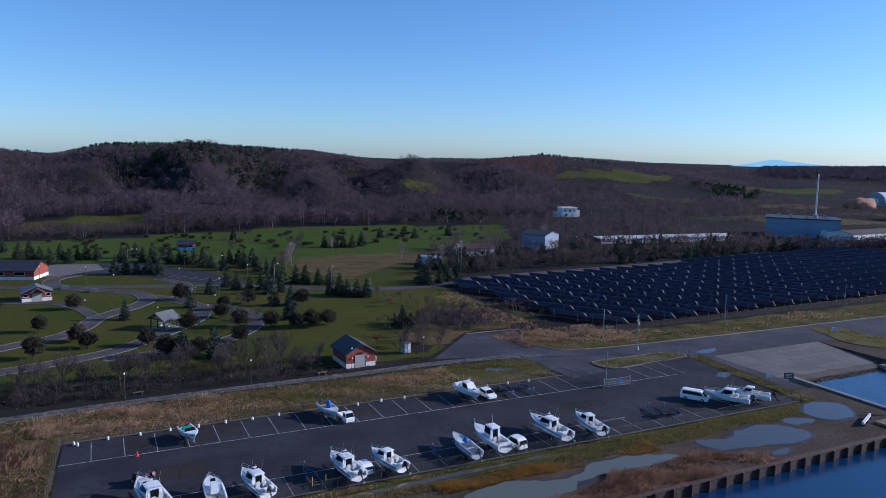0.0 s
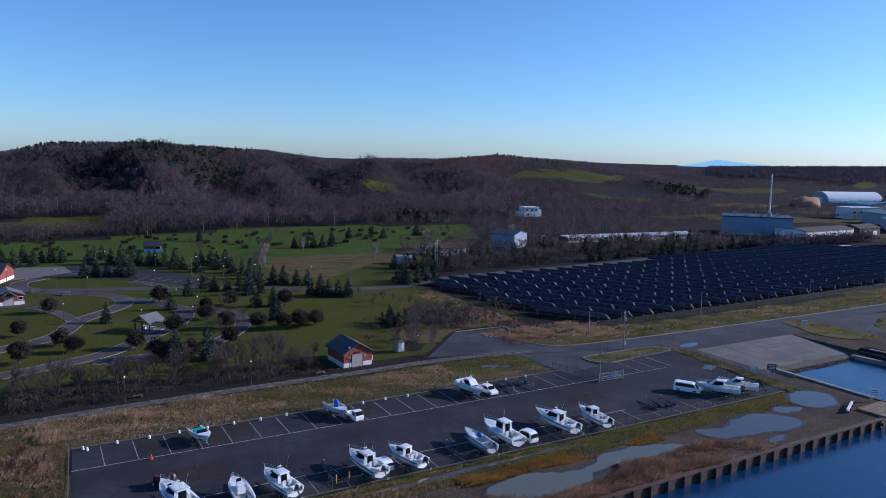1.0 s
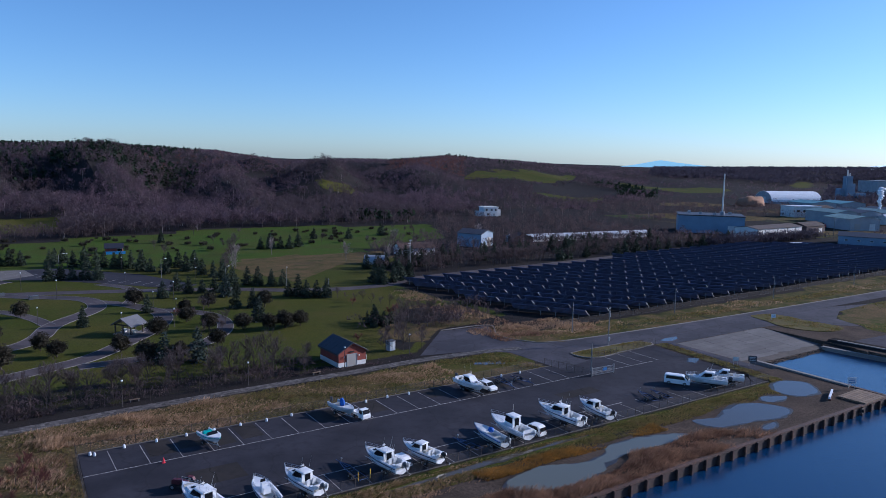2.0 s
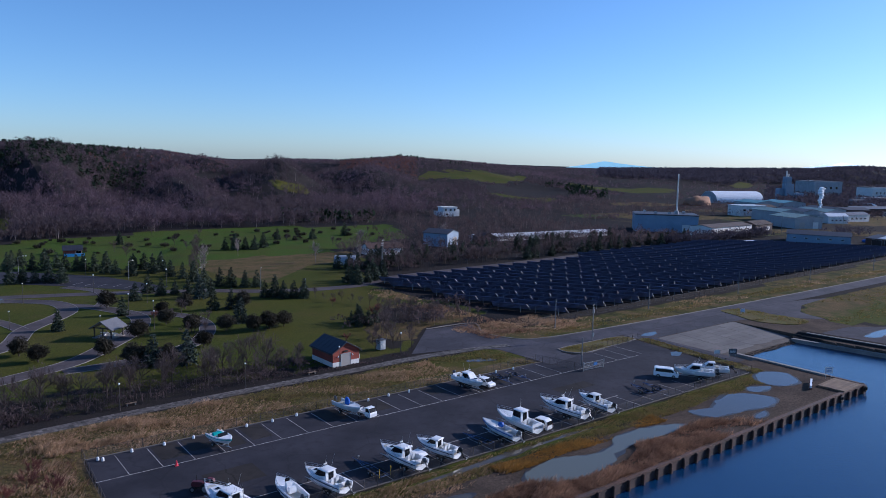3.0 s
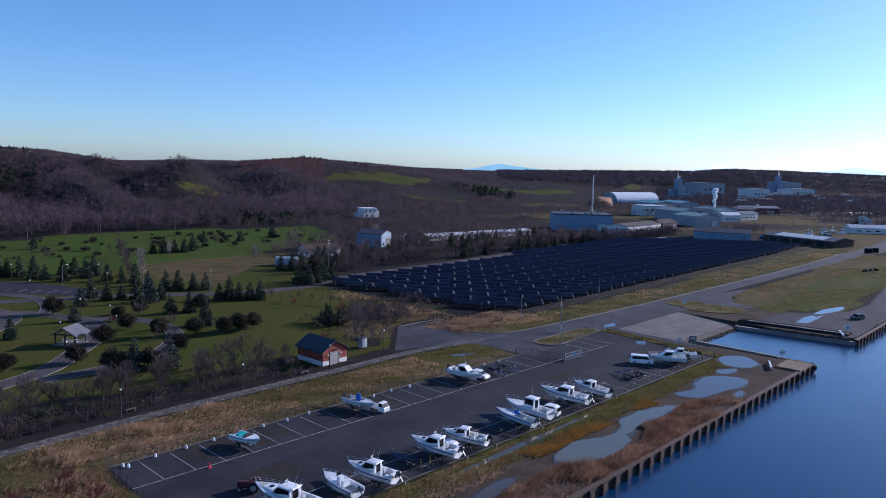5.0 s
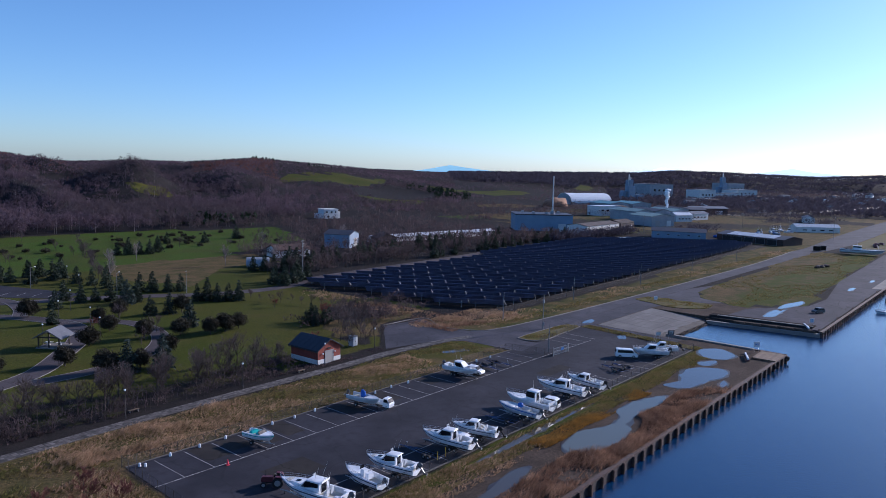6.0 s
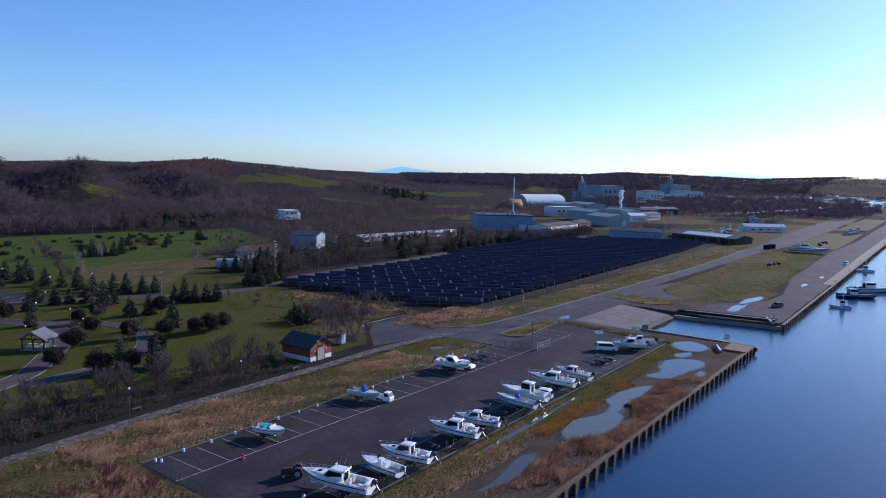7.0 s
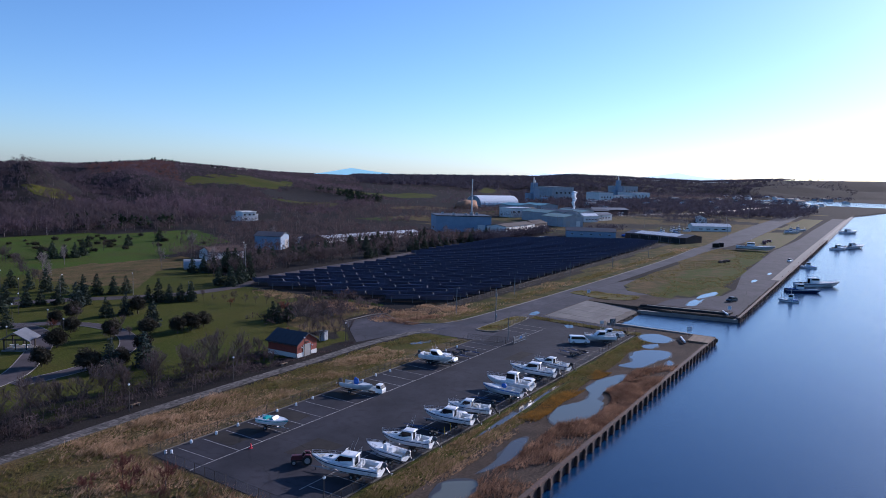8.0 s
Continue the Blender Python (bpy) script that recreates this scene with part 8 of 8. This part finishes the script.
# boats afloat and on the far hardstanding
def fishing_vessel(m, L, label, hull="gel", aft=True):
    B, H = L * 0.23, L * 0.085 + 0.75
    b = thing("fishing_vessel", m, label, "boat", "fishing boats at the quay")
    build_hull(b, L, B, H, M[hull], M["navy"] if hull != "navy" else M["gel_old"], M["cream"], -0.5, 0.5)
    top = -0.5 + hull_shape(0.35, L, B, H)[4]
    y0 = -0.2 * L if aft else 0.05 * L
    cab = cabin(b, y0, y0 + 0.2 * L, B * 0.6, top - 0.4, 2.3, M["gel"], 0.3, sill=0.62)
    rail(b, L, B, H, -0.5, 0.6, 1.0, 0.6)
    bm = bmesh.new()
    rod(bm, (0, y0 + 0.1 * L, top + 1.9), (0, y0 + 0.1 * L, top + 4.6), 0.07, 0.04, 6)
    rod(bm, (-1.0, y0 + 0.1 * L, top + 3.2), (1.0, y0 + 0.1 * L, top + 3.2), 0.04, 0.04, 5)
    rod(bm, (0, 0.38 * L, top), (0, 0.38 * L, top + 2.6), 0.07, 0.05, 6)
    part("mast", bm, M["white_pole"], cab)
    bm = bmesh.new()
    for k in range(5):
        box(bm, ((k % 2 - 0.5) * B * 0.4, (-0.36 + 0.06 * k) * L, top - 0.1), (0.8, 0.7, 0.6), 0.2 * k)
    part("deck_gear", bm, M["blue_tarp"] if L < 14 else M["rust"], b, "crates and gear on deck")


SEA = -1.5
fishing_vessel(pose(209.9, 62.0, SEA, 0, 0, 12), 6.5, "small white fishing boat moored at the quay")
fishing_vessel(pose(238.0, 60.5, SEA, 0, 0, 208), 13.0, "dark-hulled work boat moored stern to the quay", "navy")
fishing_vessel(pose(259.0, 57.5, SEA, 0, 0, 224), 19.0, "white fishing boat with tall wheelhouse, moored", "gel_old")
fishing_vessel(pose(328.0, 68.0, SEA, 0, 0, 15), 9.0, "small white fishing boat against the quay")
fishing_vessel(pose(478.0, 54.5, SEA, 0, 0, 243), 21.0, "long white fishing vessel, moored", "gel_old")
fishing_vessel(pose(459.0, 62.0, SEA, 0, 0, 240), 15.0, "white fishing boat against the far quay")
fishing_vessel(pose(646.0, 66.0, SEA, 0, 0, 240), 22.0, "white fishing vessel at the far quay")
fishing_vessel(pose(386.0, 101.0, 1.0, 0, 0, 187), 20.0, "white fishing boat with blue band hauled out on the grass", "gel_old")
for u, v, a in ((560, 101, 200), (580, 103, 190), (600, 100, 205)):
    fishing_vessel(pose(u, v, 0.9, 0, 0, a), 11.0, "white boat with blue band hauled out on the quay", "gel_old")
for k in range(7):
    fishing_vessel(pose(455 + 9 * k, 172 + 5 * math.sin(k * 2.2), 0.9, 0, 0, 100 + 40 * math.sin(k)), 8.5, "laid-up boat in the harbour yard", "gel" if k % 2 else "blue_wall")
for u, v in ((384, 122), (389.5, 120.5)):
    b = thing("notice_case", put(u, v, -60, 0), "dark notice case beside the quay road", "sign", "notice cases")
    bm = bmesh.new()
    box(bm, (0, 0, 1.6), (4.0, 0.3, 2.6))
    part("case", bm, M["grey_cowl"], b)
    bm = bmesh.new()
    box(bm, (0, -0.18, 1.6), (3.6, 0.06, 2.2))
    part("pane", bm, M["tint"], b)
line_poles = [(418, 238), (470, 224), (530, 208), (600, 192), (690, 180), (800, 172), (930, 166)]
for n, (u, v) in enumerate(line_poles):
    b = thing("power_pole", put(u, v, 0, 0), "tall concrete power pole carrying thin cables", "pole", "power poles on the plain")
    bm = bmesh.new()
    rod(bm, (0, 0, -0.3), (0, 0, 11.5), 0.17, 0.10, 8)
    part("shaft", bm, M["concrete"], b)
    for z in (10.6, 9.6):
        bm = bmesh.new()
        box(bm, (0, 0, z), (0.12, 2.4, 0.12))
        part("crossarm", bm, M["steel"], b)
    if n + 1 < len(line_poles):
        d = Vector((line_poles[n + 1][0] - u, line_poles[n + 1][1] - v, 0))
        for off, z in ((-1.0, 10.7), (1.0, 10.7), (0.0, 9.7)):
            bm = bmesh.new()
            last = None
            for k in range(9):
                f = k / 8
                q = d * f + Vector((0, off, z - 3.0 * f * (1 - f) * d.length / 100))
                if last:
                    rod(bm, last, q, 0.014, 0.014, 4)
                last = q
            part("cable", bm, M["grey_roof"], b, "grey sagging cable")
for k in range(10):
    b = thing("cargo_bundle", put(418 + 3.4 * (k % 5), 182 + 7 * (k // 5), 20 * k, 0), "blue-wrapped bundle in the harbour yard", "bundle", "wrapped bundles")
    bm = bmesh.new()
    blob(bm, (0, 0, 0.9), (1.7, 1.1, 1.0), k, 0.35)
    part("wrap", bm, M["blue_tarp"], b)
for k in range(3):
    b = thing("rubble_pile", put(304 + 4 * k, 103.5 - 0.8 * k, 30 * k, 0), "low dark heap of debris on the grass", "heap", "debris on the grass")
    bm = bmesh.new()
    blob(bm, (0, 0, 0.35), (1.8, 1.1, 0.9), k + 3, 0.6)
    part("debris", bm, M["rust_dark"], b)
for k in range(4):
    b = thing("red_machine", put(440 + 7 * k, 103 + 2 * math.sin(k), 25 * k, 0), "small red machine on the far grass", "machine", "machines on the far grass")
    bm = bmesh.new()
    box(bm, (0, 0, 1.0), (2.6, 1.6, 1.2), 0, 0.8)
    part("body", bm, M["red_paint"], b)
    bm = bmesh.new()
    rod(bm, (-0.8, -0.9, 0.45), (-0.8, 0.9, 0.45), 0.45, 0.45, 10)
    part("wheel_pair", bm, M["black"], b)


# ---- grass, reeds and weeds ----
def tufts(n, spots, tall, wide, mat, name, label, blades=5, lean=0.45, wind=(0.45, -0.3, 0.0)):
    rng = np.random.default_rng(len(name))
    spots = np.asarray(spots)
    m = len(spots)
    base = np.stack([spots[:, 0], spots[:, 1], land_z(spots[:, 0], spots[:, 1])], 1)
    verts, faces, count = [], [], 0
    swell = 0.75 + 0.3 * np.sin(base[:, 0] / 1.9 + np.sin(base[:, 1])) + 0.25 * np.sin(base[:, 1] / 1.1 + base[:, 0] / 3.7)
    for b in range(blades):
        a = rng.uniform(0, math.tau, m)
        h = tall * rng.uniform(0.35, 1.15, m) * swell
        off = np.stack([np.cos(a), np.sin(a), 0 * a], 1)
        root = base + off * rng.uniform(0, wide, m)[:, None]
        tip = root + (off * (lean * rng.uniform(0.3, 2.0, m) * h)[:, None] + np.array(wind) * h[:, None]) + np.stack([0 * a, 0 * a, h], 1)
        side = np.stack([-np.sin(a), np.cos(a), 0 * a], 1) * (wide * rng.uniform(0.3, 0.7, m))[:, None]
        q = np.stack([root - side, root + side, tip + side * 0.3, tip - side * 0.3], 1)
        verts.append(q.reshape(-1, 3))
        faces.append(np.arange(4 * m).reshape(m, 4) + count)
        count += 4 * m
    ob = new(name, raw(name, np.concatenate(verts).tolist(), np.concatenate(faces).tolist(), [M[mat]]))
    return tagged(ob, label, "grass", kind="stuff")


rng = np.random.default_rng(21)


def patchy(n, u0, u1, v0, v1, seed, cut=0.0, scale=9.0):
    """Spots in a strip, gathered in patches."""
    u, v = rng.uniform(u0, u1, n), rng.uniform(v0, v1, n)
    k = np.sin(u / scale + seed) + np.sin(v / (scale * 0.45) + seed * 2 + np.sin(u / (scale * 1.7))) + 0.6 * np.sin((u + v) / 2.3 + seed)
    s = np.stack([u, v], 1)[k + rng.normal(size=n) * 0.4 > cut]
    d = np.interp(s[:, 0], [p.x for p in PATH_LINE], [p.y for p in PATH_LINE])
    clear = np.abs(s[:, 1] - d) > 1.9
    lot = (s[:, 0] > -7.0) & (s[:, 0] < 114) & (s[:, 1] > 86.0) & (s[:, 1] < 115.8)
    return s[clear & ~lot]


def off_pools(s):
    ok = np.ones(len(s), bool)
    for (cu, cv), (ru, rv) in (((67, 77.3), (8.8, 2.2)), ((50, 75.8), (11, 3.6)), ((23, 76.8), (9, 1.6)), ((91, 76.5), (11, 4.8)), ((113.5, 81), (5.8, 4.4)), ((8, 76.5), (5.5, 2.6)), ((44, 83.6), (20, 0.8)), ((103.8, 79.6), (3.5, 1.9))):
        ok &= ((s[:, 0] - cu) / ru) ** 2 + ((s[:, 1] - cv) / rv) ** 2 > 1.0
    return s[ok]


tufts(0, patchy(24000, -84, 62, 115.2, 129, 1.0, 0.6), 0.5, 0.12, "straw", "dry_meadow_grass", "tall straw-coloured dry grass beside the boat park", 5)
tufts(0, patchy(26000, -84, 80, 115.2, 131, 4.0, -0.3), 0.30, 0.11, "grass", "meadow_grass", "rough green grass beside the boat park", 5)
tufts(0, patchy(9000, -84, -5, 80, 116, 3.3, -0.3), 0.35, 0.14, "grass", "rough_grass", "rough olive grass at the end of the boat park", 5)
tufts(0, np.concatenate([patchy(13000, -84, -8, 86, 124, 2.7, 0.2, 6.0), patchy(5000, -14, 34, 119, 129, 1.4, 0.3, 7.0)]), 0.8, 0.14, "straw", "straw_mounds", "pale golden mounds of tall dry grass", 6)
tufts(0, np.concatenate([patchy(7000, -84, -5, 84, 116, 2.0, 0.4), patchy(6000, -84, -5, 70, 90, 2.0, -0.6)]), 0.75, 0.16, "reed", "dry_weeds", "brown dry weeds at the end of the boat park", 5)
tufts(0, off_pools(patchy(30000, -60, 92, 69.2, 75.5, 3.0, -0.3, 13.0)), 0.85, 0.13, "reed", "reed_bed", "rust-brown dry reeds along the quay", 5)
tufts(0, off_pools(patchy(6000, 38, 74, 79, 82, 5.0, 0.7, 5.0)), 0.5, 0.11, "golden", "golden_weed", "golden-orange weeds beside the pools", 5)
tufts(0, off_pools(patchy(9000, -60, 62, 79, 85.2, 5.5, 0.2)), 0.42, 0.11, "straw", "verge_weeds", "straw-brown weeds outside the fence", 5)
tufts(0, off_pools(patchy(20000, -60, 116, 80.5, 85.2, 6.0, -0.6)), 0.28, 0.11, "grass", "verge_grass", "green grass verge outside the fence", 4)
tufts(0, np.concatenate([patchy(6000, 92, 380, 129.8, 141, 7.0, 0.4), patchy(4000, 84, 118, 134, 150, 8.0, 0.2), patchy(1600, 92, 101, 150, 205, 8.5, -0.2)]), 0.5, 0.15, "straw", "roadside_grass", "dry grass along the solar field", 5)
tufts(0, np.concatenate([patchy(3500, 86, 116, 136, 152, 12.0, 0.4), patchy(1500, 90, 101, 142, 190, 11.0, 0.3)]), 0.6, 0.15, "reed", "rusty_weeds", "rust-brown weeds by the solar field fence", 5)
tufts(0, patchy(5000, 100, 380, 129, 136, 9.0, 0.2), 0.3, 0.25, "grass", "roadside_green", "green verge along the road", 5)
tufts(0, patchy(5000, -84, 62, 134.4, 146, 10.0, 0.1), 0.45, 0.3, "scrub", "leaf_litter_scrub", "dark low scrub under the bare trees", 5)

quay_spots = np.stack([rng.uniform(178, 390, 7000), rng.uniform(84, 122, 7000)], 1)
quay_spots = quay_spots[inside(QUAY_GRASS, quay_spots[:, 0], quay_spots[:, 1]) & (np.sin(quay_spots[:, 0] / 11) + np.sin(quay_spots[:, 1] / 4 + quay_spots[:, 0] / 23) > -0.2)]
tufts(0, quay_spots, 0.2, 0.34, "grass", "quay_field_grass", "rough olive grass on the quay field", 4)
isl = np.stack([rng.uniform(93, 115, 1500), rng.uniform(115.4, 120.8, 1500)], 1)
isl = isl[inside([(p.x, p.y) for p in ISLAND], isl[:, 0], isl[:, 1])]
tip = np.stack([rng.uniform(160, 175, 1500), rng.uniform(103, 125, 1500)], 1)
tip = tip[inside([(p.x, p.y) for p in TIP], tip[:, 0], tip[:, 1])]
ver = np.stack([rng.uniform(0, 3.2, 1800), rng.uniform(85.6, 116.5, 1800)], 1)
ver[:, 0] += 112.9 + (ver[:, 1] - 85.4) * 0.0923
tufts(0, np.concatenate([isl, tip, ver]), 0.32, 0.22, "grass", "island_grass", "rough grass on the island and fence verge", 5)

# ---- path paving ----
verts, faces, count = [], [], 0
rng = np.random.default_rng(31)
for p, q in zip(PATH_LINE, PATH_LINE[1:]):
    d = q - p
    w = Vector((-d.y, d.x)).normalized()
    for k in range(5):
        off = (k - 2) * 0.47
        jig = rng.uniform(-0.03, 0.03)
        z = 0.05 + rng.uniform(0, 0.03)
        a, b = p + w * (off - 0.21) + d * 0.05, p + w * (off + 0.21) + d * 0.05
        ring = [a, a + d * (0.88 + jig), b + d * (0.88 - jig), b]
        verts += [(v.x, v.y, 0.0) for v in ring] + [(v.x, v.y, z) for v in ring]
        faces += [tuple(count + i for i in f) for f in ((4, 7, 6, 5), (0, 1, 5, 4), (1, 2, 6, 5), (2, 3, 7, 6), (3, 0, 4, 7))]
        count += 8
slabs = new("paving_slabs", raw("paving_slabs", verts, faces, [M["slab"]]))
slabs.parent = path_ob
tagged(slabs, "uneven pale stone slabs", kind="stuff")
